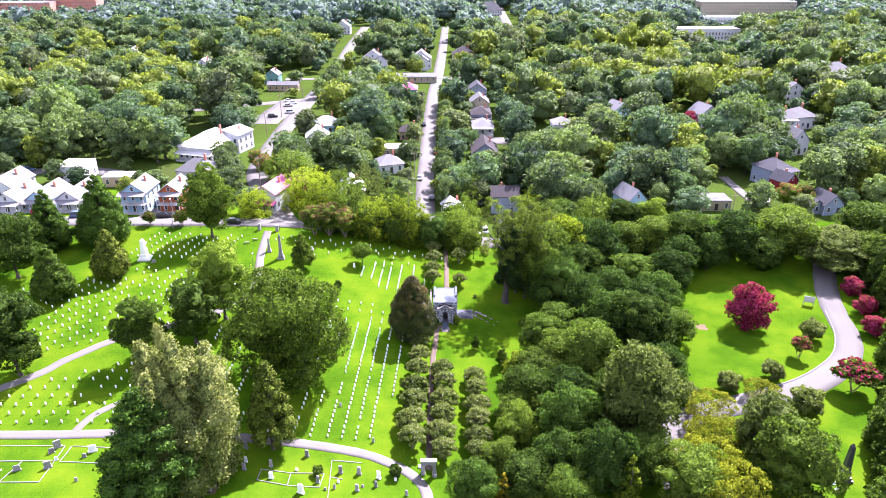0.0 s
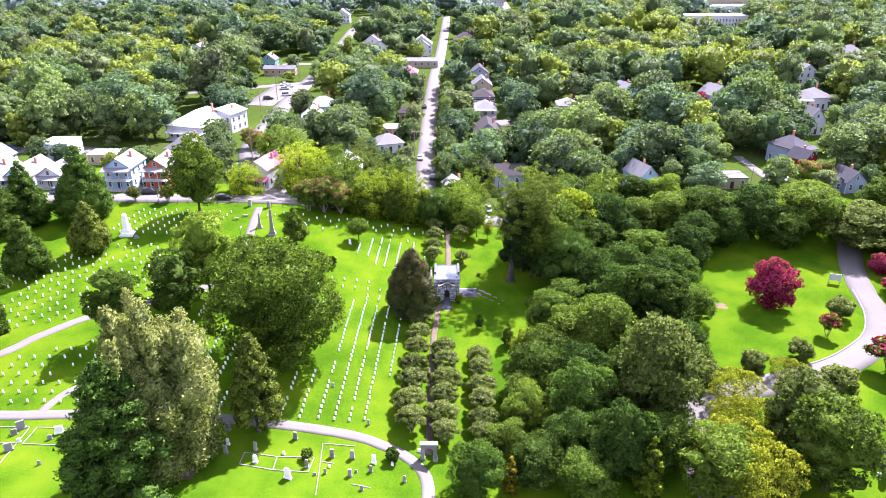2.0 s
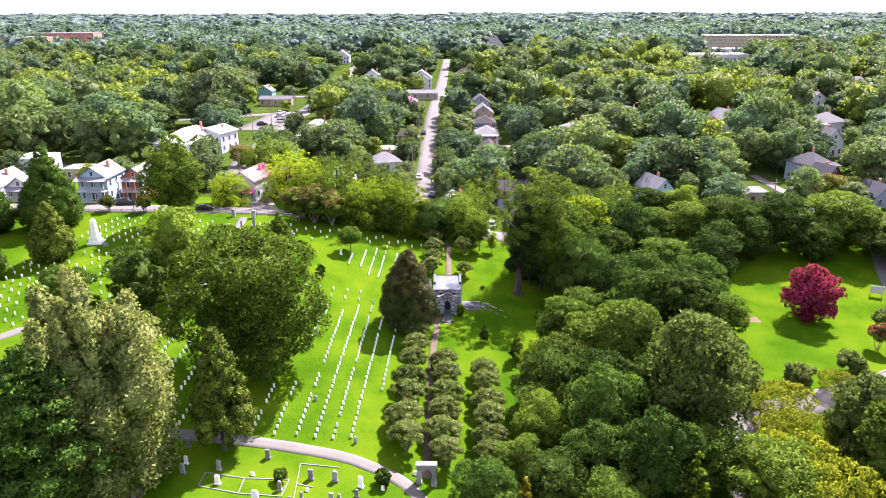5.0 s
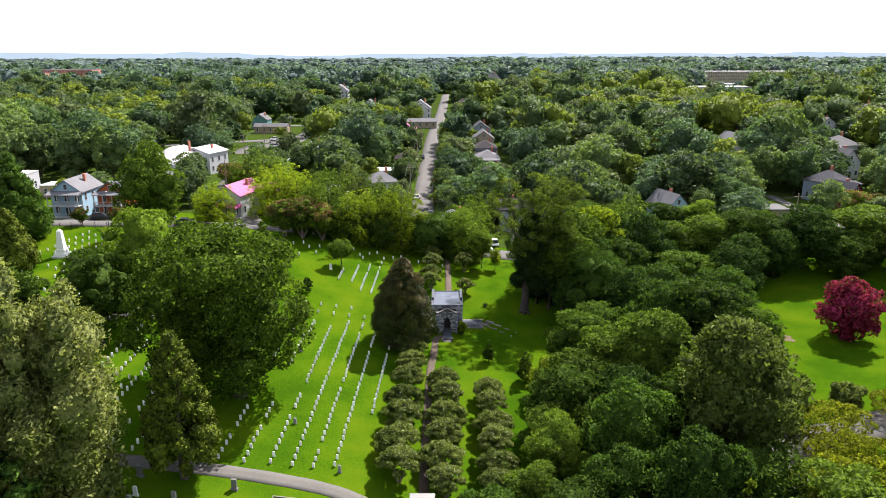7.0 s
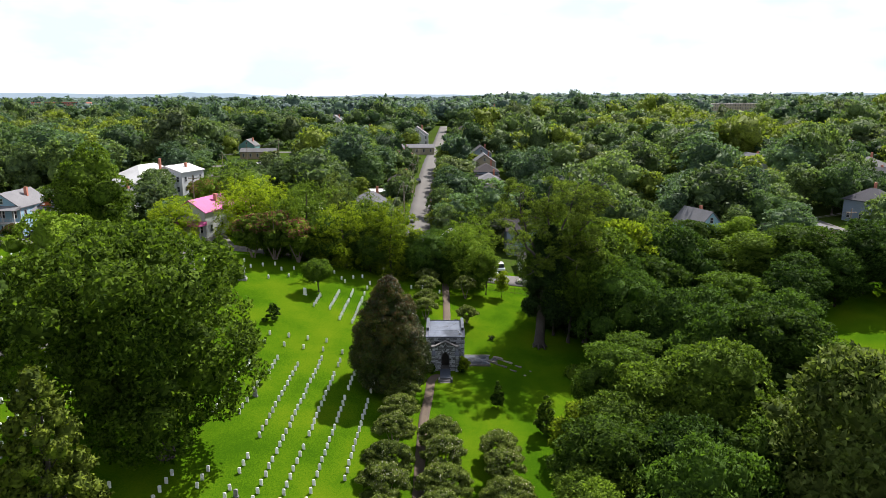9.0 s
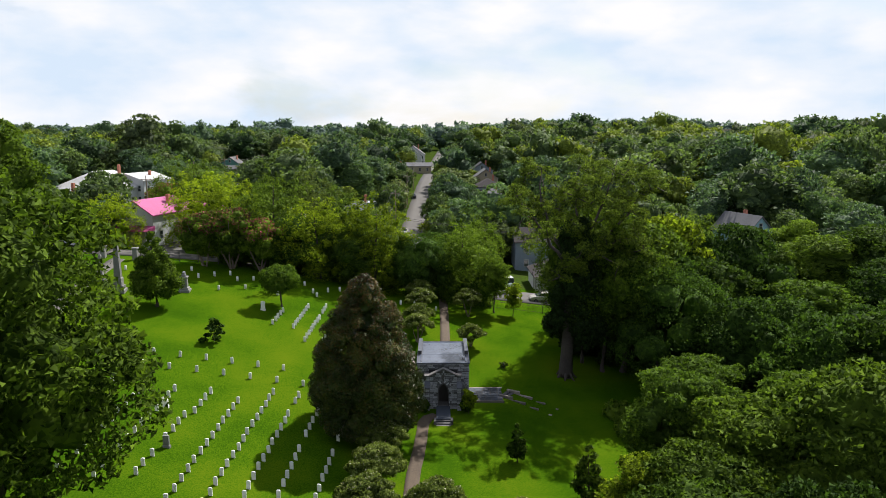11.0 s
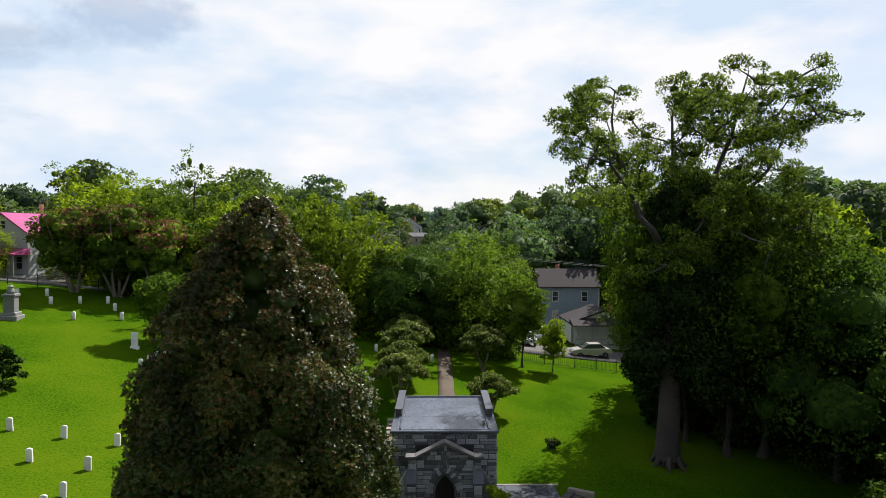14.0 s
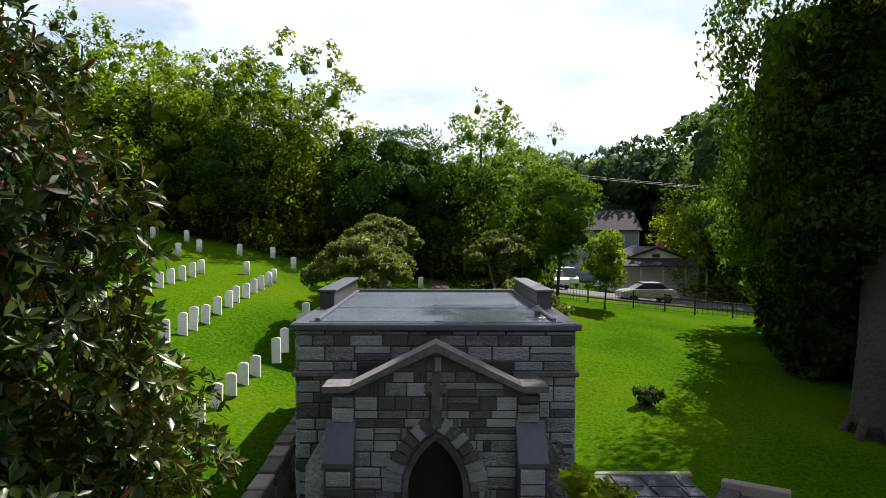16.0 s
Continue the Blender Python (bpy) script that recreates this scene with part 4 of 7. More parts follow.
single(-34.4, 150.5, "young_oak", 25, "cone", 9.3, 6.2, "green", "neat conical young oak near the monuments", n=30, count=7000, size=0.15, trunk=0.16, bottom=0.17, spread=0.25)
single(-20.6, 156.6, "young_oak", 26, "round", 5.7, 4.9, "dark", "small round dark tree with a clear stem", n=16, count=4200, size=0.13, trunk=0.12, bottom=0.28, fat=0.22, spread=0.25)
single(-24.9, 142.8, "young_pine", 27, "tier", 2.7, 2.6, "pine", "small spiky young pine in the lawn", category="shrub", n=26, count=1800, size=0.13, trunk=0.05, bottom=0.1, spread=0.5, depth=0.5)
single(7.2, 127.4, "sapling", 28, "cone", 3.9, 1.9, "dark", "slim dark young tree in the lawn", n=16, count=1900, size=0.12, trunk=0.05, bottom=0.15, spread=0.35)
single(12.6, 122.5, "sapling", 29, "cone", 5.5, 3.0, "green", "small leafy young tree at the wood edge", n=16, count=2200, size=0.16, trunk=0.08, bottom=0.1, spread=0.3)

# the big magnolia beside the mausoleum, passed close by
rng = np.random.default_rng(41)
mag = empty("magnolia_tree", "tall glossy dark magnolia with bronze leaf undersides", "tree")
mc, mr = clumps(rng, "egg", 14.8, 10.9, 110, 0.08, 0.2)
mr *= rng.uniform(0.6, 1.15, (110, 1))
low = np.clip(1 - mc[:, 2] / 4.5, 0, 1)
mc[:, :2] *= (1 - 0.22 * low)[:, None]
mc[:, 0] += 0.95 * low
mc[:, :2] *= (1 + 0.12 * np.clip((mc[:, 2] / 14.8 - 0.4) / 0.4, 0, 1))[:, None]
link("trunk", trunk_mesh("trunk", rng, 12.5, 0.4, mc[::3]), BARK, mag)
mag_tufts = billow(rng, len(mc), 11)
tip, way, of = skin(rng, mc, mr, mag_tufts, 36000, depth=0.5, up=0.35, deep=0.8, spread=0.2, out_way=0.8)
wv, wf = leaf_whorls(rng, tip, way, 7, 0.145)
brown = np.repeat(rng.uniform(size=len(wf) // 2), 2) < 0.06 + 0.55 * np.clip(wv[wf[:, 0], 2] / 14.8 - 0.3, 0, 1)
link("foliage", array_mesh("foliage", wv, None, wf, [LEAF["magnolia"], LEAF["bronze"]], brown.astype(int)), None, mag)
# and a dense heart of leaves along the stem
for z in (2.4, 4.2, 6.0, 7.8, 9.4, 11.0, 12.3, 13.4):
    u = z / 13.2 - 0.09
    reach = 5.2 * min(1.0, 0.62 + 3 * u) * max(0.03, 1 - u) ** 0.5
    mc, mr = np.vstack([mc, (0.2, 0, z)]), np.vstack([mr, (reach, reach, 1.9)])
mag_tufts = np.concatenate([mag_tufts, billow(rng, 8, 11)])
iv, if_, iw = masses(rng, mc, mr, mag_tufts, 0.5, 0.64)
link("inner_foliage", array_mesh("inner_foliage", iv, None, if_, [LEAF["magnolia"]], None, iw), None, mag, "dense dark inner foliage")
plant(mag, -6.7, 129.4, turn=0)

# the giant tulip poplar: an airy broken crown on heavy limbs
rng = np.random.default_rng(42)
pop = empty("tulip_poplar", "giant tulip poplar with airy crown and heavy limbs", "tree")
pc = [(-3.7, 26.0, 2.3), (-7.3, 24.2, 1.6), (-4.6, 23.2, 2.2), (-5.3, 19.9, 2.1), (-2.6, 19.6, 2.0), (0.0, 24.6, 1.7), (0.2, 22.2, 2.3), (1.9, 25.2, 2.1), (4.4, 26.2, 2.4), (7.3, 26.6, 1.9),
      (6.9, 24.6, 2.1), (9.9, 24.6, 1.6), (8.6, 21.6, 2.1), (3.8, 23.0, 2.3), (1.0, 19.4, 2.4), (5.6, 20.6, 2.0), (-3.6, 22.0, 1.6), (2.6, 17.0, 2.0), (5.0, 17.6, 1.9), (3.6, 15.4, 1.9), (7.6, 18.2, 1.7), (0.8, 16.4, 2.0), (6.0, 15.2, 1.8), (-1.6, 15.6, 1.7), (-0.8, 13.8, 1.7)]
centres, rad = [], []
for x, z, r in pc:
    x, z = (x if x < 4 else 4 + (x - 4) * 0.75) + 0.6, z - 1.5
    yy = rng.uniform(-5.0, 5.0)
    for k in range(12):
        centres.append((x + rng.normal() * r * 0.6, yy + rng.normal() * r * 0.85, z + rng.normal() * r * 0.48))
        rad.append(np.array((1.0, 1.0, 0.7)) * r * rng.uniform(0.22, 0.5))
centres, rad = np.array(centres), np.array(rad)
bm = bmesh.new()
tube(bm, [(0, 0, -0.5), (0, 0, 0.5), (0.1, 0, 3), (0.25, 0, 8), (0.5, 0.1, 12), (0.6, 0.2, 14)], [1.1, 0.85, 0.72, 0.66, 0.58, 0.5], 14)
for a in range(7):
    ang = a * 0.9
    tube(bm, [(0.5 * math.cos(ang), 0.5 * math.sin(ang), 0.9), (1.0 * math.cos(ang), 1.0 * math.sin(ang), 0.15), (1.5 * math.cos(ang), 1.5 * math.sin(ang), -0.3)], [0.22, 0.16, 0.06], 6)
forks = [((0.6, 0.2, 13.4), (-0.6, 0.5, 15.4), (-2.3, 1.0, 18.0), (-3.2, 1.4, 21.0), (-3.2, 1.6, 25.0)), ((0.6, 0.2, 13.6), (1.7, -0.3, 16.0), (2.6, -0.7, 18.6), (3.9, -0.4, 21.6), (5.2, 0.0, 26.0)),
         ((0.55, 0.1, 12.6), (2.9, 0.8, 14.6), (5.0, 1.6, 17.2), (7.4, 1.9, 19.6), (9.4, 2.2, 24.0)), ((0.6, 0.2, 13.8), (0.6, 1.4, 16.4), (1.3, 2.1, 18.8), (1.1, 2.6, 21.6), (1.4, 2.8, 25.0)), ((0.5, 0.1, 13.0), (-0.9, -1.0, 14.6), (-2.6, -2.0, 16.4), (-3.9, -2.8, 18.6), (-4.9, -3.6, 20.6))]
for f in forks:
    f = [Vector(f[0])] + [q for a, b in zip(f, f[1:]) for q in (Vector(a).lerp(Vector(b), 0.5) + Vector((rng.uniform(-0.25, 0.25), rng.uniform(-0.25, 0.25), rng.uniform(-0.15, 0.15))), Vector(b))]
    tube(bm, f, [0.34, 0.29, 0.24, 0.2, 0.17, 0.14, 0.11, 0.08, 0.04], 8)
nodes = [Vector(p) for f in forks for p in f[1:]] + [Vector(f[3]).lerp(Vector(f[4]), 0.5) for f in forks]
todo = [Vector(c) for c in centres]
while todo:
    # each clump hangs on the nearest limb or on a twig already grown
    c, root = min(((c, q) for c in todo for q in nodes), key=lambda cq: (cq[0] - cq[1]).length + 0.6 * max(0.0, cq[1].z - cq[0].z))
    todo.remove(c)
    mid = root.lerp(c, 0.5) + Vector((rng.uniform(-0.3, 0.3), rng.uniform(-0.3, 0.3), rng.uniform(-0.3, 0.1)))
    thick = min(0.12, 0.035 + 0.022 * (c - root).length)
    tube(bm, [root, mid, c], [thick, thick * 0.75, 0.025], 5)
    nodes += [mid, c]
part("trunk", bm, BARK, pop, "massive grey buttressed trunk", flat=False)
link("crown", crown_mesh("crown", rng, centres, rad, 90000, 0.105, [LEAF["poplar"]], shrink=0.42, fine=False, cells=8, depth=0.5, spread=0.35, flat=0.35, deep=0.6, jitter=0.7, kite=False, hang=0.3), None, pop)
# climbing ivy thick on the stem
ic, ir = [], []
for i in range(110):
    z = 5.2 + 13.0 * rng.uniform(0, 1) ** 1.1
    a, k = rng.uniform(0, 6.28), rng.uniform(0.2, 1.0) ** 0.6 * 3.2 * max(0.05, 1 - (z - 5.2) / 15.5) ** 0.75
    ic.append((0.9 + math.cos(a) * k, math.sin(a) * k * 0.8, z))
    ir.append((1.15, 1.15, 1.4))
link("ivy", crown_mesh("ivy", rng, np.array(ic), np.array(ir), 30000, 0.16, [LEAF["ivy"]], cells=8, depth=0.4, spread=0.3, kite=False, fine=False), None, pop, "dark ivy climbing the trunk")
plant(pop, 15.4, 148.2, turn=0)

single(23.0, 151.0, "broadleaf_tree", 44, "lobed", 17.5, 12, "oak", "dense dark green tree beside the poplar", sub=10, lobes=22, count=20000, size=0.18, trunk=0.3, bottom=0.25, kite=False)

# ---- shared kinds for the woods ----
KIND, FINE, TOWN = {}, {}, {}
SPEC = {
    "green_a": ("lobed", 15, 12, "green", "leafy mid-green broadleaf tree"), "green_b": ("lobed", 16, 13, "green", "spreading mid-green broadleaf tree"),
    "dark_a": ("lobed", 15, 12, "dark", "dense dark green broadleaf tree"), "dark_b": ("lobed", 14, 13, "deep", "broad dark green tree"),
    "bright_a": ("lobed", 14, 11, "bright", "bright yellow-green tree in sun"), "bright_b": ("plume", 14, 10, "bright", "upright yellow-green leafy tree"),
    "ivy_a": ("lobed", 15, 12, "oak", "dark ivy-smothered tree beside the poplar"),
    "olive_a": ("lobed", 15, 11, "myrtle", "open grey-green broadleaf tree"),
    "town_green": ("lobed", 15, 13, "town_green", "leafy mid-green street tree"), "town_round": ("lobed", 13, 13, "town_green", "round-headed mid-green garden tree"),
    "town_blue": ("lobed", 16, 13, "town_blue", "blue-green elm over the gardens"), "town_dark": ("lobed", 16, 15, "town_dark", "broad dark water oak over the houses"),
    "town_lime": ("lobed", 13, 12, "town_lime", "bright lime-yellow garden tree"), "town_olive": ("lobed", 15, 12, "town_olive", "dull olive-green garden tree")}


def wood(key, x, y, h, w, kinds=KIND):
    """A tree of a shared kind, scaled to that height and width."""
    shape, h0, w0, leaf, label = SPEC[key]
    if key not in kinds:
        name, i = "broadleaf_tree" if shape == "lobed" else "upright_tree", list(SPEC).index(key)
        if kinds is KIND:
            kinds[key] = tree(name, 200 + i, shape, h0, w0, leaf, label, lobes=17 if shape == "lobed" else 6, count=11000, size=0.28, trunk=0.3, bottom=0.0, sub=12 if shape == "lobed" else 5, depth=0.45, spread=0.3, limbs=5, kite=False, fine=shape == "lobed")
        elif kinds is FINE:
            kinds[key] = tree(name, 300 + i, "lobed" if leaf in ("dark", "deep", "oak") else "plume", h0, w0, leaf, label, lobes=19 if leaf in ("dark", "deep", "oak") else 11, rag=0.36, sub=11 if leaf in ("dark", "deep", "oak") else 4, small=0.5, shrink=0.88 if leaf in ("dark", "deep", "oak") else 0.42, count=15000, size=0.165, trunk=0.22, bottom=0.3 if key == "ivy_a" else 0.0, depth=0.55, spread=0.55, limbs=9, kite=False, fine=False)
        else:
            kinds[key] = tree(name, 400 + i, shape, h0, w0, leaf, label, lobes=11, count=2300, size=0.47, trunk=0.3, bottom=0.02, sub=8, small=0.5, depth=0.4, spread=0.25, limbs=2, kite=False, up=0.6)
    return plant(kinds[key], x, y, w / w0, h / h0)


# the dell wood east of the walk
for row in (("dark_a", 21.7, 126, 11, 10), ("dark_a", 16.5, 108, 11, 10), ("green_b", 29.4, 115, 16, 14), ("dark_a", 42, 127, 16, 14), ("olive_a", 34.4, 99, 21, 15), ("dark_b", 22.5, 98.5, 13, 11), ("green_b", 13.5, 99, 9, 8),
            ("dark_b", 27, 88, 13, 10), ("dark_a", 13.9, 88, 8, 9), ("dark_b", 4.8, 85, 8.5, 8), ("dark_a", 47, 152, 12, 13), ("dark_b", 57, 154, 11, 12), ("dark_b", 40, 146, 11, 12), ("dark_b", 33, 139, 13, 12),
            ("green_a", 25, 118, 12, 11), ("dark_b", 36, 130, 14, 12), ("dark_a", 31, 122, 13, 11), ("green_a", 19, 114, 10, 9), ("dark_b", 46, 138, 12, 12), ("dark_a", 38, 108, 13, 11), ("dark_a", 30, 104, 12, 10),
            ("dark_b", 20, 92, 9, 9), ("dark_a", 34, 90, 11, 10), ("dark_b", 51, 143, 11, 11), ("dark_a", 26, 133, 10, 10), ("dark_a", 52, 132, 9, 9), ("dark_b", 44, 115, 10, 10),
            ("bright_a", 16, 118, 7, 7), ("green_a", 40, 84, 11, 11), ("dark_a", 21, 84, 8, 9), ("green_b", 10, 92.5, 7, 7), ("dark_b", 24, 106, 11, 10), ("green_a", 14, 104, 8, 8)):
    wood(*row)
# beside and behind the poplar
for row in (("ivy_a", 20.5, 150.5, 16, 12), ("dark_b", 26.5, 147.5, 15, 13), ("ivy_a", 18.4, 153.0, 20, 10), ("ivy_a", 18.6, 158.0, 13, 8), ("ivy_a", 16.9, 155.5, 12.5, 6.5)):
    wood(*row, FINE)
for row in (("dark_b", 29, 152, 14, 13), ("green_a", 24, 157, 19, 15), ("bright_a", 31, 160, 19, 13), ("dark_a", 34, 153, 15, 13), ("green_b", 22.5, 164, 15, 11), ("dark_b", 40, 160, 16, 14),
            ("dark_a", 31, 145, 10, 10), ("dark_b", 36, 167, 14, 13), ("bright_b", 27, 168, 13, 9)):
    wood(*row)
# along the street on the east
for row in (("green_b", 58.7, 171, 11, 16), ("dark_a", 66, 170, 13, 14), ("dark_b", 78, 168, 13, 16), ("green_a", 92, 168, 13.5, 16), ("olive_a", 103, 163, 11, 17), ("dark_a", 118, 174, 13, 17), ("green_b", 50, 170, 11, 13),
            ("dark_b", 70, 163, 10, 10), ("dark_a", 85, 163, 10, 11), ("green_a", 113, 162, 11, 13), ("dark_b", 62, 162, 10, 11), ("green_b", 130, 168, 13, 15), ("green_a", 96, 176, 11, 12), ("dark_a", 52.5, 184, 10, 10), ("green_b", 60.5, 183.5, 9.5, 10)):
    wood(*row)
# the tall belt north of the lawn
for row in (("bright_a", -18.4, 171.5, 13, 12), ("bright_b", -9.5, 172, 14.5, 11), ("green_a", 3.5, 174, 13.5, 12), ("green_a", -26, 177, 16, 13), ("green_b", -14, 178, 14, 12), ("dark_b", -2.5, 171.8, 10, 9), ("green_b", 7.0, 184.5, 13, 9),
            ("bright_a", -39.7, 188, 14, 15), ("green_a", -31, 193, 13.5, 13), ("olive_a", -22, 190, 15, 12), ("bright_b", -34, 180, 13, 11), ("green_b", -47, 200, 15, 15), ("green_a", 6.5, 208, 12.6, 11), ("bright_a", -53, 178.5, 9.5, 9.5),
            ("dark_a", 3.0, 187, 9, 7), ("green_a", 27, 187, 13, 11), ("dark_a", 34, 184, 14, 13), ("green_b", 44, 186, 13, 12), ("dark_b", -22, 172.5, 9, 9), ("dark_a", -13.5, 171.2, 8, 8), ("bright_a", 30, 200, 13, 12)):
    wood(*row, FINE)

# thicket under the belt, raised tall to block backlight and darken the gap
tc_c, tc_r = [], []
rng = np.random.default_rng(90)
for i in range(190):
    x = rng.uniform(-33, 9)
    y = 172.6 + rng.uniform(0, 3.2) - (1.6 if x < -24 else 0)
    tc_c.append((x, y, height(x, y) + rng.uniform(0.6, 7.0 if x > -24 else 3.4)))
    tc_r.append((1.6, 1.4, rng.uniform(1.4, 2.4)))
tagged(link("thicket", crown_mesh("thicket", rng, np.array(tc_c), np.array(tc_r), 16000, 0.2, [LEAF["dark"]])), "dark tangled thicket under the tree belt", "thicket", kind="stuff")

# dark ivy-leaved bushes added behind the poplar to darken the shaded ground
tc_c, tc_r = [], []
rng = np.random.default_rng(91)
for i in range(75):
    x, y = rng.uniform(17.5, 25), rng.uniform(153, 160)
    tc_c.append((x, y, height(x, y) + rng.uniform(0.4, 5.5)))
    tc_r.append((1.6, 1.5, rng.uniform(1.2, 2.2)))
tagged(link("ivy_thicket", crown_mesh("ivy_thicket", rng, np.array(tc_c), np.array(tc_r), 11000, 0.2, [LEAF["ivy"]])), "dark ivy thicket added for shade behind the poplar", "thicket", kind="stuff")

# crape myrtles along the walk
crape = tree("crape_myrtle", 61, "vase", 5.0, 5.2, "myrtle", "multi-stemmed crape myrtle with cream flowers", n=26, count=5600, size=0.125, trunk=0.09, fat=0.14, kite=False, depth=0.4, bark=BARK_PALE, flowers=0.09, bloom="white", stems=4, group="crape myrtles along the walk", spread=0.12)
crape_b = tree("crape_myrtle", 62, "vase", 4.4, 5.4, "myrtle", "spreading crape myrtle with a few cream flowers", n=24, count=5600, size=0.125, trunk=0.09, fat=0.15, kite=False, depth=0.4, bark=BARK_PALE, flowers=0.05, bloom="white", stems=4, group="crape myrtles along the walk", spread=0.14)
for i, (x, y, k) in enumerate(((-5.0, 121, 0.9), (-5.2, 115.6, 0.95), (-5.4, 110.5, 1.0), (-5.6, 105.5, 1.05), (-5.8, 100.8, 1.1), (-5.4, 96.2, 1.0), (-0.2, 117, 0.95), (0.2, 112.4, 1.0), (0.3, 107.8, 1.05), (0.0, 103.2, 1.0), (-0.3, 98.8, 1.05), (0.2, 94.6, 0.95),
                               (6.4, 116, 0.9), (6.6, 111.6, 0.95), (6.6, 107.2, 1.0), (6.6, 103, 1.0), (6.5, 98.8, 1.0), (6.3, 94.8, 0.95), (-4.9, 125.9, 0.85))):
    plant(crape if i % 2 else crape_b, x, y, k)
for i, (x, y, k) in enumerate(((-2.6, 153, 0.8), (-2.6, 157.5, 0.85), (-2.4, 162, 0.9), (-2.7, 168.2, 0.85), (4.3, 165.3, 0.9), (4.2, 154.3, 0.72))):
    plant(crape_b if i % 2 else crape, x, y, k)

single(8.4, 168.6, "young_maple", 81, "lobed", 8.6, 5.4, "green", "young leafy green tree beside the fence", lobes=12, sub=8, count=7000, size=0.13, trunk=0.11, bottom=0.22, kite=False, depth=0.45, spread=0.35, fine=False)
single(11.2, 168.0, "young_maple", 82, "lobed", 4.8, 3.4, "bright", "small bright green tree beside the fence", lobes=9, sub=7, count=3500, size=0.11, trunk=0.06, bottom=0.2, kite=False, depth=0.45, spread=0.4, fine=False)

# flowering and round shrubs on the east lawn
pinkm = tree("pink_crape_myrtle", 63, "lobed", 10.0, 10.0, "pink", "big crape myrtle covered in deep pink flowers", lobes=18, sub=9, count=9000, size=0.24, trunk=0.14, bark=BARK_PALE, bottom=-0.12, kite=False, depth=0.4, spread=0.12, flowers=0.12, bloom="green")
plant(pinkm, 71.2, 137.2, kz=1.12)
russet = tree("crape_myrtle", 64, "lobed", 9.0, 7.6, "green", "dull pink flowering crape myrtle", lobes=16, sub=9, count=7000, size=0.2, trunk=0.12, bark=BARK_PALE, stems=4, bottom=0.16, spread=0.2, depth=0.4, kite=False, flowers=0.42, bloom="russet")
for x, y, k in ((-34.6, 168.8, 0.95), (-30.8, 169.2, 1.05), (-26.6, 169.6, 0.95), (-62, 176.5, 0.5), (-79, 169.8, 0.45), (-70.5, 169.6, 0.5), (-57.5, 214, 1.0), (-64, 225, 0.8), (33, 282, 0.8), (107, 199, 0.9), (113, 200, 0.8)):
    plant(russet, x, y, k)
for x, y, k in ((-109, 172, 0.5), (-95, 168, 0.35), (106, 289, 0.75), (102.5, 151, 0.5), (101, 142.5, 0.5), (98, 133.5, 0.5)):
    plant(pinkm, x, y, k)
roundb = tree("round_shrub", 65, "round", 4.4, 5.2, "myrtle", "rounded pale-tipped evergreen shrub", category="shrub", n=22, count=3000, size=0.18, trunk=0.12, bottom=0.0, fat=0.17, kite=False, depth=0.4, flowers=0.06, bloom="white")
for x, y, k in ((48.1, 111.2, 1.0), (57.8, 114, 0.95), (67.9, 117, 0.95), (83.3, 132, 1.1), (69.5, 106, 1.25), (61, 103, 1.2)):
    plant(roundb, x, y, k)
redt = tree("red_crape_myrtle", 66, "vase", 5.6, 4.2, "green", "young crape myrtle with red flower heads", n=14, count=1100, size=0.26, trunk=0.07, fat=0.2, bark=BARK_PALE, stems=3, flowers=0.55, bloom="pink")
plant(redt, 77, 124.5)
plant(redt, 82.0, 112.5, 1.9, 1.35, label="dark red flowering shrub beside the drive")
single(55.2, 93, "holly_tree", 67, "lobed", 15, 11.8, "myrtle", "dense rounded grey-green tree by the drive", sub=10, count=9000, size=0.27, bottom=0.0, kite=False, depth=0.4)
single(56.2, 84, "maple_tree", 68, "lobed", 15.5, 13, "green", "bright mid-green leafy tree", sub=11, count=9000, size=0.3, bottom=0.0, kite=False, depth=0.4)
single(50.5, 84, "small_fir", 70, "cone", 8, 6, "pine", "blue-green bushy young fir", n=22, count=1500, size=0.3, bottom=0.05)
single(9.9, 85, "golden_cypress", 71, "cone", 7.5, 3.0, "gold", "small golden conical cypress", n=20, count=1200, size=0.24, trunk=0.1, bottom=0.02)
single(30.1, 84, "upright_conifer", 72, "cone", 11, 5, "bright", "yellow-green upright garden conifer", n=24, count=1600, size=0.3, trunk=0.15, bottom=0.02)
vinet = tree("locust_tree", 73, "round", 8, 12, "vine", "low spreading yellow-green tree", n=40, count=9000, size=0.2, trunk=0.2, bottom=0.2, fat=0.12, depth=0.45, kite=False, core=False, spread=0.15)
for x, y, k, kz in ((43, 88, 1.1, 1.2), (47.5, 95, 0.9, 1.0), (50.5, 104.5, 0.85, 0.75), (45, 81, 1.0, 1.3), (63, 111.0, 0.6, 0.45)):
    plant(vinet, x, y, k, kz)
arbor = tree("arborvitae", 74, "cone", 15, 6.5, "dark", "tall dark green columnar evergreen in a hedge", n=34, count=2400, size=0.36, trunk=0.25, bottom=0.0, kite=False, fine=False, group="evergreen hedge along the drive")
for i in range(20):
    y = 78 + 81 * i / 19
    x = 67 + 0.66 * (y - 78) if y < 133 else 103.3 + 0.3 * (y - 133)
    plant(arbor, x + 0.8 * math.sin(i), y + random.uniform(-0.8, 0.8), random.uniform(0.9, 1.15), random.uniform(0.8, 1.1))
for i in range(12):
    plant(arbor, 76 + 4.2 * i, 80 + 6.6 * i, random.uniform(1.0, 1.3), random.uniform(0.9, 1.2))
shrub = tree("boxwood_shrub", 75, "round", 1.5, 1.5, "dark", "clipped dark green shrub", category="shrub", n=8, count=420, size=0.14, trunk=0.04, bottom=0.02, fat=0.25)
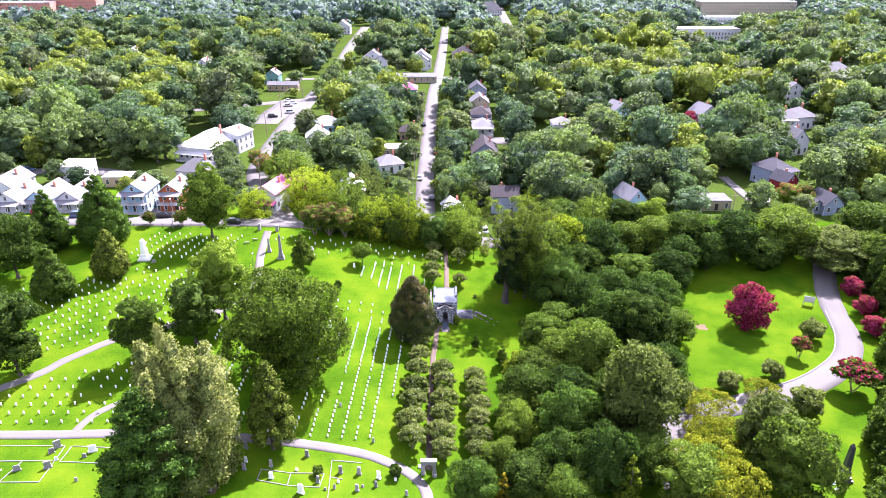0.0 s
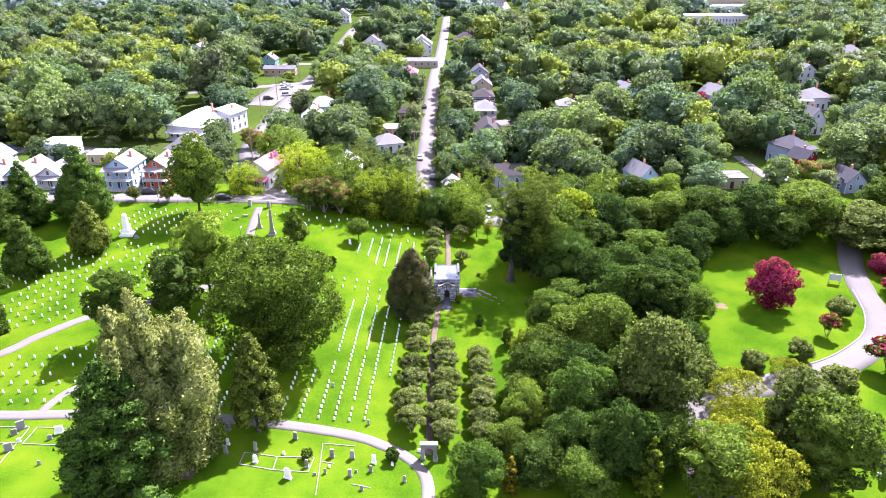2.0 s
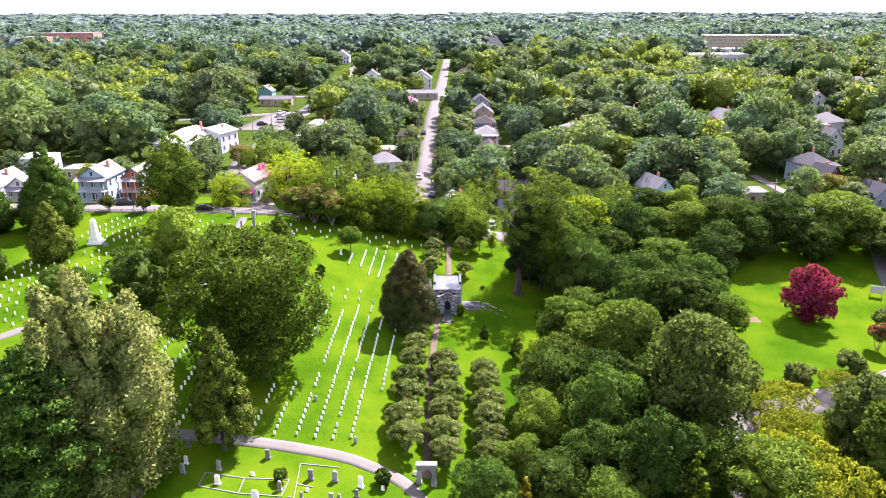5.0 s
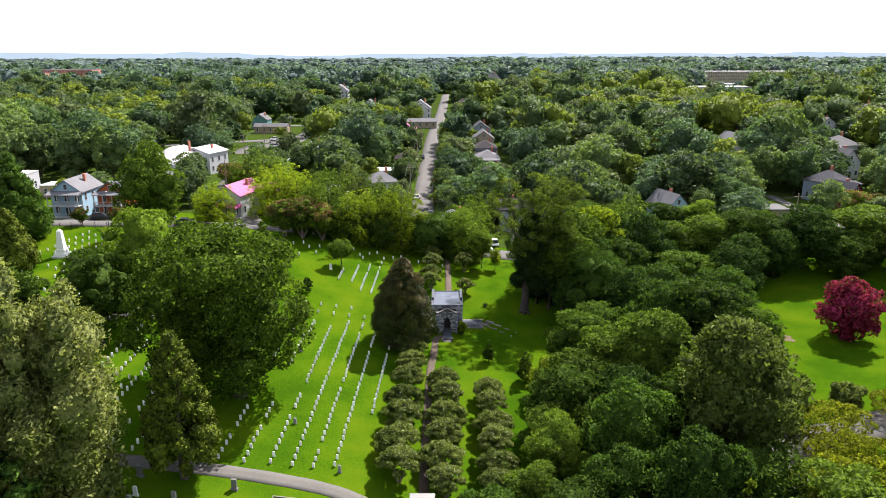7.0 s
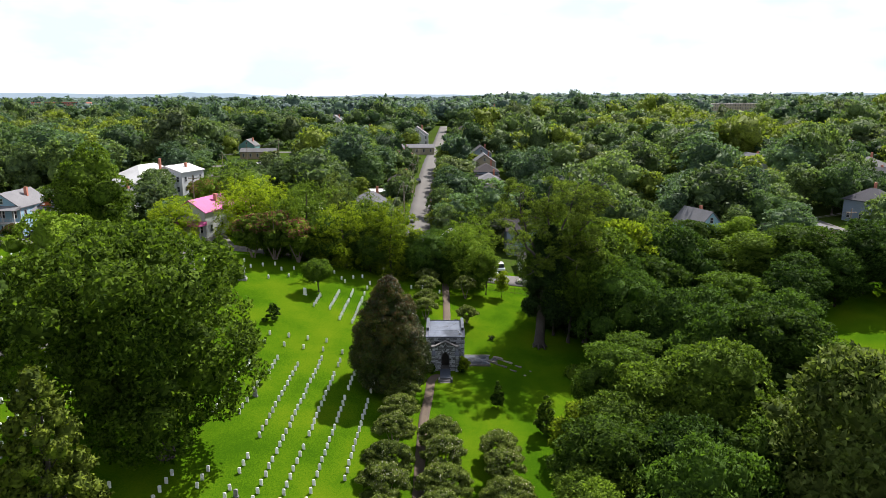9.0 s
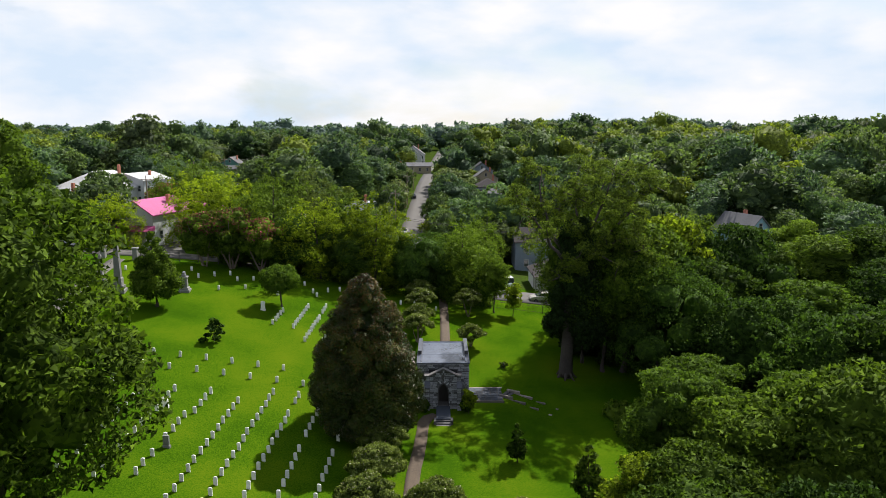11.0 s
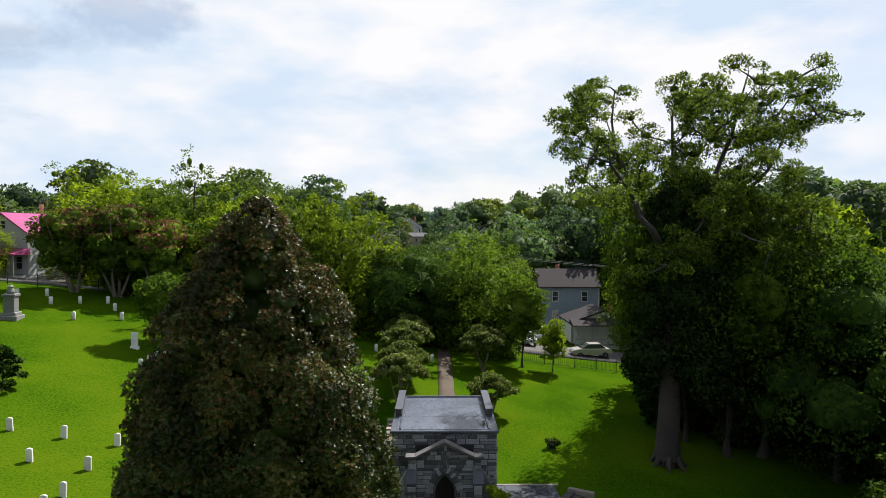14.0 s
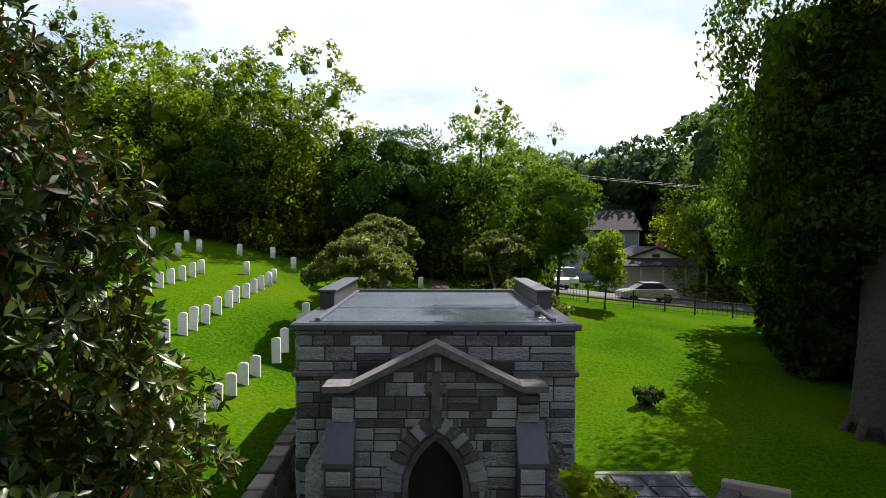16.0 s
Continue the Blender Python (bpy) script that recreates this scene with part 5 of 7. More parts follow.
for x, y, k in ((-8.0, 89.2, 1.5), (-20.6, 87.0, 1.2), (-1.4, 136.9, 0.85), (2.95, 136.9, 0.95), (3.3, 137.7, 0.8), (-1.9, 138.0, 0.7), (-75, 87.5, 1.6)):
    plant(shrub, x, y, k)
single(3.2, 136.55, "leafy_shrub", 76, "round", 2.75, 1.7, "bright", "fresh yellow-green shrub beside the porch", category="shrub", n=10, count=900, size=0.11, trunk=0.04, bottom=0.05, fat=0.22, spread=0.15)
single(8.0, 149.3, "fern_tuft", 77, "round", 0.7, 1.0, "green", "ragged tuft on a cut stump", category="shrub", n=5, count=160, size=0.14, trunk=0.18, bottom=0.1, fat=0.22)
# creeper sprawling over the dell bank
cr_c, cr_r = [], []
rng = np.random.default_rng(78)
for i in range(70):
    x, y = rng.uniform(19, 30), rng.uniform(116, 142)
    cr_c.append((x, y, height(x, y) + rng.uniform(0.0, 0.9)))
    cr_r.append((1.7, 1.7, rng.uniform(0.7, 1.5)))
tagged(link("kudzu_bank", crown_mesh("kudzu_bank", rng, np.array(cr_c), np.array(cr_r), 8500, 0.24, [LEAF["green"]])), "tangled green creeper covering the dell bank", "vine", kind="stuff")


# ---- headstones ----
stone_bm = bmesh.new()
w, d, hh = 0.3, 0.1, 0.68
prof = [(-w / 2, -0.2), (w / 2, -0.2), (w / 2, hh - 0.05), (w / 4, hh - 0.012), (0, hh), (-w / 4, hh - 0.012), (-w / 2, hh - 0.05)]
prism(stone_bm, prof, -d / 2, d / 2)
STONE = bpy.data.meshes.new("headstone")
stone_bm.to_mesh(STONE)
stone_bm.free()
STONE.materials.append(MARBLE)
SV = np.array([v.co for v in STONE.vertices])
ST = np.array([p.vertices[:] for p in STONE.polygons if len(p.vertices) == 3])
SQ = np.array([p.vertices[:] for p in STONE.polygons if len(p.vertices) == 4])
rng = np.random.default_rng(3)
near, rest = [], []


def stone_row(x0, y0, y1, slope=0.048, gap=1.28, skip=0.06, keep=True, stop_gap=None):
    y = y0
    while y < y1:
        if rng.uniform() > skip and not (stop_gap and stop_gap[0] < y < stop_gap[1]):
            x = x0 + (y - y0) * slope + rng.normal() * 0.03
            (near if keep else rest).append((x, y + rng.normal() * 0.04, rng.normal() * 2.5, rng.normal() * 1.6))
        y += gap


for x0, y0, y1, g in ((-26.2, 95.4, 106, None), (-23.3, 95.4, 132, (108, 127)), (-20.4, 95.8, 131, (111, 113)), (-17.9, 96.0, 134, None), (-15.5, 96.3, 133.8, None), (-13.1, 97.2, 133.8, None), (-9.8, 109.0, 130, None), (-6.6, 119.0, 127, None),
                      (-38.6, 94.8, 112, None), (-35.9, 95, 100, None), (-41.6, 104, 118, None), (-44.5, 106, 120, None), (-33.2, 95.4, 103, None), (-30.6, 95.2, 104, None), (-28.6, 95.4, 98, None), (-47.2, 112, 124, None), (-30.9, 117.5, 131, None), (-28.0, 116.5, 131, None), (-25.4, 116.5, 131.2, None), (-22.7, 117.5, 126.6, None)):
    stone_row(x0, y0, y1, stop_gap=g)
for x0, y0, y1 in ((-20.2, 150.3, 155), (-17.7, 150, 158), (-15.7, 146.8, 159), (-13.7, 146.4, 159), (-11.2, 146, 159), (-8.1, 145, 159.5), (-5.35, 138.8, 153.5)):
    stone_row(x0, y0, y1, gap=1.1)
for x0, y, n in ((-34.7, 137.2, 8), (-32.1, 134.5, 8)):
    for i in range(n):
        near.append((x0 + 2.62 * i, y + 0.2 * i, rng.normal() * 3, rng.normal() * 2))
for i in range(26):
    near.append((-44 + i * 1.75 + rng.normal() * 0.2, 163.0 + 0.06 * i + (i % 3) * 1.2 + rng.normal() * 0.2, rng.normal() * 4, 0))
for x, y in ((-29.5, 159), (-26.5, 161), (-22.0, 160.5), (-13.0, 161.5), (-17, 162.5), (-9, 160)):
    near.append((x, y, 0, 0))
# the older western fields
for i in range(15):
    stone_row(-78.5 + i * 2.55, 94 + 0.12 * i, 103 + i * 1.35 if i < 8 else 110, slope=0.03, gap=2.25, keep=i > 9, skip=0.05)
for i in range(16):
    stone_row(-86 + i * 2.5, 112 + i * 0.9, 146.5, slope=0.18, gap=2.2, keep=False, skip=0.05)
for i in range(9):
    stone_row(-78 + i * 2.7, 152, 164.5, slope=0.3, gap=1.7, keep=False, skip=0.04)
for i in range(7):
    stone_row(-98 + i * 2.6, 122 + i * 1.5, 142, slope=0.2, gap=2.9, keep=False, skip=0.25)


def on_path(x, y):
    return abs((x + 81.3) * 0.714 - (y - 103.1) * 0.7) < 1.6 and x < -62 or (abs(y - 92.5) < 1.4 and x < -10)


near = [s for s in near if not on_path(s[0], s[1])]
rest = [s for s in rest if not on_path(s[0], s[1])]
if len(near) > 300:
    near.sort(key=lambda s: (s[0] + 12) ** 2 + (s[1] - 125) ** 2)
    near, rest = near[:300], rest + near[300:]
first = None
for x, y, rz, ry in near:
    m = pose(x, y, height(x, y) - rng.uniform(0.0, 0.05), ry, rng.normal() * 1.5, rz)
    if first is None:
        first = tagged(new("headstone", STONE), "white marble headstone with a gently curved top", "headstone", "rows of white headstones")
        first.matrix_basis = m
    else:
        copy_thing(first, m)
vs, qs, ts = [], [], []
for i, (x, y, rz, ry) in enumerate(rest):
    m = np.array(pose(x, y, height(x, y), ry, 0, rz))
    vs.append(SV @ m[:3, :3].T + m[:3, 3])
    qs.append(SQ + i * len(SV))
    ts.append(ST + i * len(SV))
tagged(link("headstone_field", array_mesh("headstone_field", np.concatenate(vs), np.concatenate(qs), np.concatenate(ts), [MARBLE])), "long rows of white marble headstones in grass", "headstones", kind="stuff")


# ---- monuments ----
def obelisk(x, y, h, wide, mat, label, turn=0.0):
    ob = empty("obelisk", label, "obelisk", m=pose(x, y, height(x, y) - 0.05, 0, 0, turn))
    b = wide
    part("base", boxes((-b / 2, b / 2, -b / 2, b / 2, -0.3, h * 0.06), bevel=0.03), mat, ob)
    part("plinth", boxes((-b * 0.4, b * 0.4, -b * 0.4, b * 0.4, h * 0.06, h * 0.13), bevel=0.03), mat, ob)
    bm = bmesh.new()
    s = b * 0.29
    tube_rings(bm, [[(-k, -k, z), (k, -k, z), (k, k, z), (-k, k, z)] for k, z in ((s, h * 0.13), (s, h * 0.27), (s * 0.82, h * 0.28))])
    part("die", bm, mat, ob)
    bm = bmesh.new()
    tube_rings(bm, [[(-k, -k, z), (k, -k, z), (k, k, z), (-k, k, z)] for k, z in ((s * 0.8, h * 0.28), (s * 0.5, h * 0.92), (0.02, h))])
    part("shaft", bm, mat, ob)
    return ob


obelisk(-73.3, 151.3, 5.4, 2.9, MARBLE, "white obelisk on a stepped stone base", 5)
obelisk(-40.6, 154.3, 6.7, 1.7, GRANITE, "tall grey granite obelisk on a stepped plinth", 8)
obelisk(-44.2, 157.2, 3.9, 1.2, GRANITE, "smaller grey granite obelisk", 8)
obelisk(67.4, 88.4, 7.6, 2.2, GRANITE_DARK, "dark granite obelisk beside small graves", 0)


def pedestal(x, y, h, label, statue=True):
    ob = empty("monument", label, "monument", m=pose(x, y, height(x, y) - 0.05, 0, 0, 8))
    part("base", boxes((-0.7, 0.7, -0.7, 0.7, -0.2, 0.3), (-0.55, 0.55, -0.55, 0.55, 0.3, 0.55), bevel=0.03), GRANITE, ob)
    part("die", boxes((-0.4, 0.4, -0.4, 0.4, 0.55, h * 0.66), bevel=0.02), GRANITE, ob)
    part("cornice", boxes((-0.5, 0.5, -0.5, 0.5, h * 0.66, h * 0.74), bevel=0.04), GRANITE, ob)
    bm = bmesh.new()
    lathe(bm, [(0.28, h * 0.74), (0.32, h * 0.8), (0.2, h * 0.9), (0.24, h * 0.95), (0.05, h)], 12)
    part("urn", bm, GRANITE, ob)
    return ob


pedestal(-33.3, 157.0, 2.7, "grey granite pedestal monument with an urn")


def tablet(x, y, w, h, d, mat, label, turn=0.0, arch_top=True, kind="gravestone"):
    ob = empty(kind, label, "gravestone", m=pose(x, y, height(x, y), 0, 0, turn))
    part("base", boxes((-w * 0.65, w * 0.65, -d * 0.9, d * 0.9, -0.25, h * 0.16), bevel=0.02), mat, ob)
    bm = bmesh.new()
    top = [(w / 2 * math.cos(a), h * 0.84 + h * 0.16 * math.sin(a)) for a in np.linspace(0, math.pi, 9)] if arch_top else [(w / 2, h), (-w / 2, h)]
    prism(bm, [(-w / 2, h * 0.16), (w / 2, h * 0.16)] + top, -d / 2, d / 2)
    part("tablet", bm, mat, ob)
    return ob


for i, (x, y, w, h) in enumerate(((-22.6, 82.6, 0.9, 1.9), (-17.1, 88.2, 0.6, 1.5), (-14.1, 88.5, 0.65, 1.6), (-10.8, 88.2, 0.6, 1.6), (-11.1, 86.3, 0.5, 1.2), (-14.0, 84.8, 0.55, 1.3), (-27.8, 85.0, 0.6, 1.3), (-23.1, 90.8, 0.6, 1.3), (-6.0, 85.3, 0.45, 1.2),
                                  (-8.0, 88.3, 0.4, 0.7), (-20.4, 85.4, 0.5, 1.4), (-33.4, 91.0, 0.7, 1.3), (-32.6, 88.0, 0.5, 1.2), (-32.4, 86.2, 0.6, 1.4), (-35.4, 88.6, 0.4, 0.8), (-35.0, 87.4, 0.4, 0.8), (-35.8, 86.4, 0.4, 0.8), (-28.4, 87.6, 0.5, 1.4),
                                  (-35.5, 83.5, 0.45, 0.9), (-35.9, 82.2, 0.45, 0.9), (-36.2, 81.0, 0.45, 0.9), (-24.2, 87.4, 0.4, 0.5), (-19.0, 84.0, 0.4, 0.5), (-17.6, 84.6, 0.35, 0.9), (-17.2, 86.0, 0.35, 0.5), (-12.0, 82.4, 0.5, 0.8), (-13.2, 85.8, 0.35, 0.5),
                                  (-70.3, 83.2, 1.0, 1.1), (-67.2, 83.4, 1.0, 1.1), (-62.8, 84.2, 1.0, 1.3), (-62.4, 86.0, 0.5, 0.7), (-63.6, 88.8, 1.1, 1.5), (-64.0, 87.6, 0.8, 1.0), (-57.6, 88.2, 1.1, 1.3), (-58.3, 86.8, 0.6, 0.8), (-57.0, 81.5, 0.4, 0.7),
                                  (-24.4, 127.6, 0.5, 0.85), (-22.0, 121.6, 0.5, 1.0), (-19.2, 104.0, 0.4, 0.8), (-22.4, 154.2, 0.5, 1.2), (-70.5, 149.5, 0.9, 0.8), (-12.4, 96.2, 0.35, 1.0), (-38.0, 84.0, 0.6, 2.0))):
    tablet(x, y, w, h, 0.26 if h > 1.2 else 0.16, GRANITE if i % 3 else MARBLE, "upright grey granite gravestone on a base" if i % 3 else "upright pale marble gravestone on a base", turn=rng.normal() * 5 + (25 if x < -55 else -10), arch_top=i % 2 == 0)
for i in range(9):
    tablet(65.2 + 0.1 * math.sin(i), 86.0 + 1.5 * i, 0.5, 0.55, 0.3, MARBLE, "small white marble grave marker", arch_top=False)
tablet(66.6, 92.0, 1.0, 1.5, 0.7, MARBLE, "square white marble tomb", arch_top=False)


def plot_kerb(pts, label):
    ob = empty("plot_kerb", label, "kerb", m=pose(pts[0][0], pts[0][1], height(*pts[0])))
    inv = ob.matrix_basis.inverted()
    for a, b in zip(pts, pts[1:]):
        bm = bmesh.new()
        n = max(2, int(math.dist(a, b) / 1.2))
        line = [(a[0] + (b[0] - a[0]) * k / n, a[1] + (b[1] - a[1]) * k / n) for k in range(n + 1)]
        t = Vector((b[0] - a[0], b[1] - a[1])).normalized() * 0.07
        tube_rings(bm, [[(x - t.y, y + t.x, height(x, y) - 0.15), (x + t.y, y - t.x, height(x, y) - 0.15), (x + t.y, y - t.x, height(x, y) + 0.1), (x - t.y, y + t.x, height(x, y) + 0.1)] for x, y in line])
        bmesh.ops.transform(bm, matrix=inv, verts=bm.verts)
        part("kerb_length", bm, CONCRETE, ob)


for pts in ([(-29.9, 84.2), (-29.8, 86.7), (-25, 86.6), (-19.7, 87.5), (-20, 84.3), (-25, 83.8), (-29.9, 84.2)], [(-25, 83.8), (-25, 86.6)], [(-18.2, 80), (-18.9, 90.6), (-13.9, 91)], [(-18.6, 86.9), (-16.6, 86.8)], [(-13.6, 83.2), (-10.8, 83.0)],
            [(-74, 89), (-62.6, 89.2), (-62.5, 81), (-74, 80.6)], [(-74, 85.3), (-62.7, 85.8)], [(-68.6, 80.7), (-67.6, 85.5)], [(-61.3, 89.2), (-55, 89.1)], [(-61.5, 89.2), (-61.7, 85.6), (-55, 85.5)]):
    plot_kerb(pts, "low pale stone kerb round a family plot")

# the little stone gate arch over the walk
gate = empty("gate_arch", "small grey stone gate arch over the walk", "arch", m=pose(-2.45, 90.6, height(-2.45, 90.6)))
for sx in (-1, 1):
    part("pier", boxes((sx * 0.98 - 0.3, sx * 0.98 + 0.3, -0.35, 0.35, -0.4, 2.2), bevel=0.03), GRANITE, gate)
    part("pier_base", boxes((sx * 0.98 - 0.38, sx * 0.98 + 0.38, -0.43, 0.43, -0.4, 0.45), bevel=0.03), GRANITE, gate)
bm = bmesh.new()
inner = [(0.68 * math.cos(a), 1.75 + 0.68 * math.sin(a)) for a in np.linspace(0, math.pi, 13)]
prism(bm, [(1.28, 1.75), (1.28, 3.0), (-1.28, 3.0), (-1.28, 1.75)] + inner[::-1], -0.33, 0.33)
part("arch_head", bm, GRANITE, gate)
part("capstone", boxes((-1.42, 1.42, -0.45, 0.45, 3.0, 3.22), bevel=0.04), GRANITE, gate)
tablet(-3.9, 92.0, 0.7, 0.5, 0.25, MARBLE, "small low white stone plaque", arch_top=False)


# ---- fixtures ----
def lamp_post(x, y, h, label, arm=1.2):
    ob = empty("street_lamp", label, "street lamp", m=pose(x, y, height(x, y), 0, 0, 100))
    bm = bmesh.new()
    tube(bm, [(0, 0, -0.3), (0, 0, 0.4), (0, 0, h)], [0.11, 0.08, 0.05], 8)
    part("pole", bm, METAL, ob)
    bm = bmesh.new()
    tube(bm, [(0, 0, h - 0.1), (arm * 0.6, 0, h + 0.1), (arm, 0, h + 0.1)], [0.04, 0.035, 0.03], 6)
    part("arm", bm, METAL, ob)
    part("lamp_head", boxes((arm - 0.1, arm + 0.55, -0.17, 0.17, h + 0.04, h + 0.16), bevel=0.03), TRIM, ob)
    part("footing", boxes((-0.25, 0.25, -0.25, 0.25, -0.3, 0.2), bevel=0.03), CONCRETE, ob)


lamp_post(-43.9, 141.5, 7.2, "tall pale metal lamp post on the lawn")
lamp_post(-72.3, 168.2, 7.5, "tall pale metal street lamp by the road")
sign = empty("sign_board", "white sign board on two posts by the drive", "sign", m=pose(89.6, 146.2, height(89.6, 146.2), 0, 0, -20))
for sx in (-1.1, 1.1):
    part("post", boxes((sx - 0.07, sx + 0.07, -0.07, 0.07, -0.3, 2.4)), TRIM, sign)
part("board", boxes((-1.2, 1.2, -0.04, 0.04, 0.7, 2.3), bevel=0.02), TRIM, sign)
for x, y, t in ((-50.8, 160.5, 20), (-49, 162.5, 20)):
    b = empty("bench", "pale stone bench on the lawn", "bench", m=pose(x, y, height(x, y), 0, 0, t))
    part("seat", boxes((-0.7, 0.7, -0.22, 0.22, 0.4, 0.48), bevel=0.02), CONCRETE, b)
    for sx in (-0.5, 0.5):
        part("leg", boxes((sx - 0.08, sx + 0.08, -0.18, 0.18, -0.2, 0.4), bevel=0.02), CONCRETE, b)
for x in (-49.3, -44.6):
    gp = empty("gate_post", "grey stone gate post at the street entrance", "post", m=pose(x, 168.4, height(x, 168.4)))
    part("shaft", boxes((-0.35, 0.35, -0.35, 0.35, -0.4, 1.6), bevel=0.03), GRANITE, gp)
    part("cap", boxes((-0.45, 0.45, -0.45, 0.45, 1.6, 1.8), bevel=0.05), GRANITE, gp)


def iron_fence(pts, label, pickets=True):
    ob = empty("iron_fence", label, "fence", m=pose(pts[0][0], pts[0][1], height(*pts[0])))
    inv = ob.matrix_basis.inverted()
    line = spline(pts, 2.4)
    pk = bmesh.new()
    for (x0, y0), (x1, y1) in zip(line, line[1:]):
        z0, z1 = height(x0, y0), height(x1, y1)
        bm = boxes((x0 - 0.04, x0 + 0.04, y0 - 0.04, y0 + 0.04, z0 - 0.3, z0 + 1.25))
        bmesh.ops.transform(bm, matrix=inv, verts=bm.verts)
        part("post", bm, BLACK_IRON, ob)
        for h in (0.15, 1.02):
            bm = bmesh.new()
            tube(bm, [(x0, y0, z0 + h), (x1, y1, z1 + h)], [0.02, 0.02], 4)
            bmesh.ops.transform(bm, matrix=inv, verts=bm.verts)
            part("rail", bm, BLACK_IRON, ob)
        if pickets:
            n = 15
            for k in range(1, n):
                u = k / n
                x, y, z = x0 + (x1 - x0) * u, y0 + (y1 - y0) * u, z0 + (z1 - z0) * u
                tube(pk, [(x, y, z + 0.04), (x, y, z + 1.16)], [0.011, 0.011], 4)
    if pickets:
        bmesh.ops.transform(pk, matrix=inv, verts=pk.verts)
        part("pickets", pk, BLACK_IRON, ob)["kind"] = "stuff"
    else:
        pk.free()


iron_fence([(5.0, 171.6), (14, 171.6), (24, 170.5), (48, 168)], "black iron picket fence along the street")
iron_fence([(-110, 166.4), (-80, 167.6), (-50, 168.6)], "thin dark wire fence along the street", False)
iron_fence([(-44, 168.8), (-30, 170.8), (-10, 171)], "thin dark iron fence under the trees", False)


# ---- houses ----
HOUSES = []


def window_at(parent, x, y, z, w, h, facing, arch_z=0.0):
    """A window on a wall: frame, pane, glazing bar and sill. facing: 's', 'n', 'e' or 'w'."""
    ns = facing in "sn"
    sgn = -1 if facing in "sw" else 1

    def slab(a0, a1, z0, z1, d0, d1):
        lo, hi = sorted((sgn * d0, sgn * d1))
        return (x + a0, x + a1, y + lo, y + hi, z0, z1) if ns else (x + lo, x + hi, y + a0, y + a1, z0, z1)
    f = 0.09
    win = part("window", boxes(slab(-w / 2 - f, -w / 2, z - f, z + h + f, 0, 0.07), slab(w / 2, w / 2 + f, z - f, z + h + f, 0, 0.07), slab(-w / 2, w / 2, z + h, z + h + f, 0, 0.07), slab(-w / 2, w / 2, z - f, z, 0, 0.09), slab(-w / 2, w / 2, z + h / 2 - 0.03, z + h / 2 + 0.03, 0, 0.05)), TRIM, parent)
    part("pane", boxes(slab(-w / 2, w / 2, z, z + h, 0.003, 0.02)), GLASS, win)


def gable_roof(w, d, z, rise, over, thick=0.16):
    """A roof with its ridge along y."""
    bm = bmesh.new()
    k = rise / (w / 2)
    o = over
    pr = [(-w / 2 - o, z - o * k), (0, z + rise), (w / 2 + o, z - o * k), (w / 2 + o, z - o * k + thick), (0, z + rise + thick * 1.2), (-w / 2 - o, z - o * k + thick)]
    return prism(bm, pr, -d / 2 - o, d / 2 + o)


def hip_roof(w, d, z, rise, over, thick=0.14):
    bm = bmesh.new()
    a, b = w / 2 + over, d / 2 + over
    ry = max(0.05, b - a * 0.95) if d >= w else 0.05
    rx = 0.05 if d >= w else max(0.05, a - b * 0.95)
    lo = [bm.verts.new((sx * a, sy * b, z - 0.12)) for sx, sy in ((-1, -1), (1, -1), (1, 1), (-1, 1))]
    up = [bm.verts.new((sx * a, sy * b, z + thick - 0.12)) for sx, sy in ((-1, -1), (1, -1), (1, 1), (-1, 1))]
    rd = [bm.verts.new((sx * rx, sy * ry, z + rise)) for sx, sy in ((-1, -1), (1, -1), (1, 1), (-1, 1))]
    bm.faces.new(lo[::-1]), bm.faces.new(rd)
    for i in range(4):
        j = (i + 1) % 4
        bm.faces.new((lo[i], lo[j], up[j], up[i])), bm.faces.new((up[i], up[j], rd[j], rd[i]))
    return bm


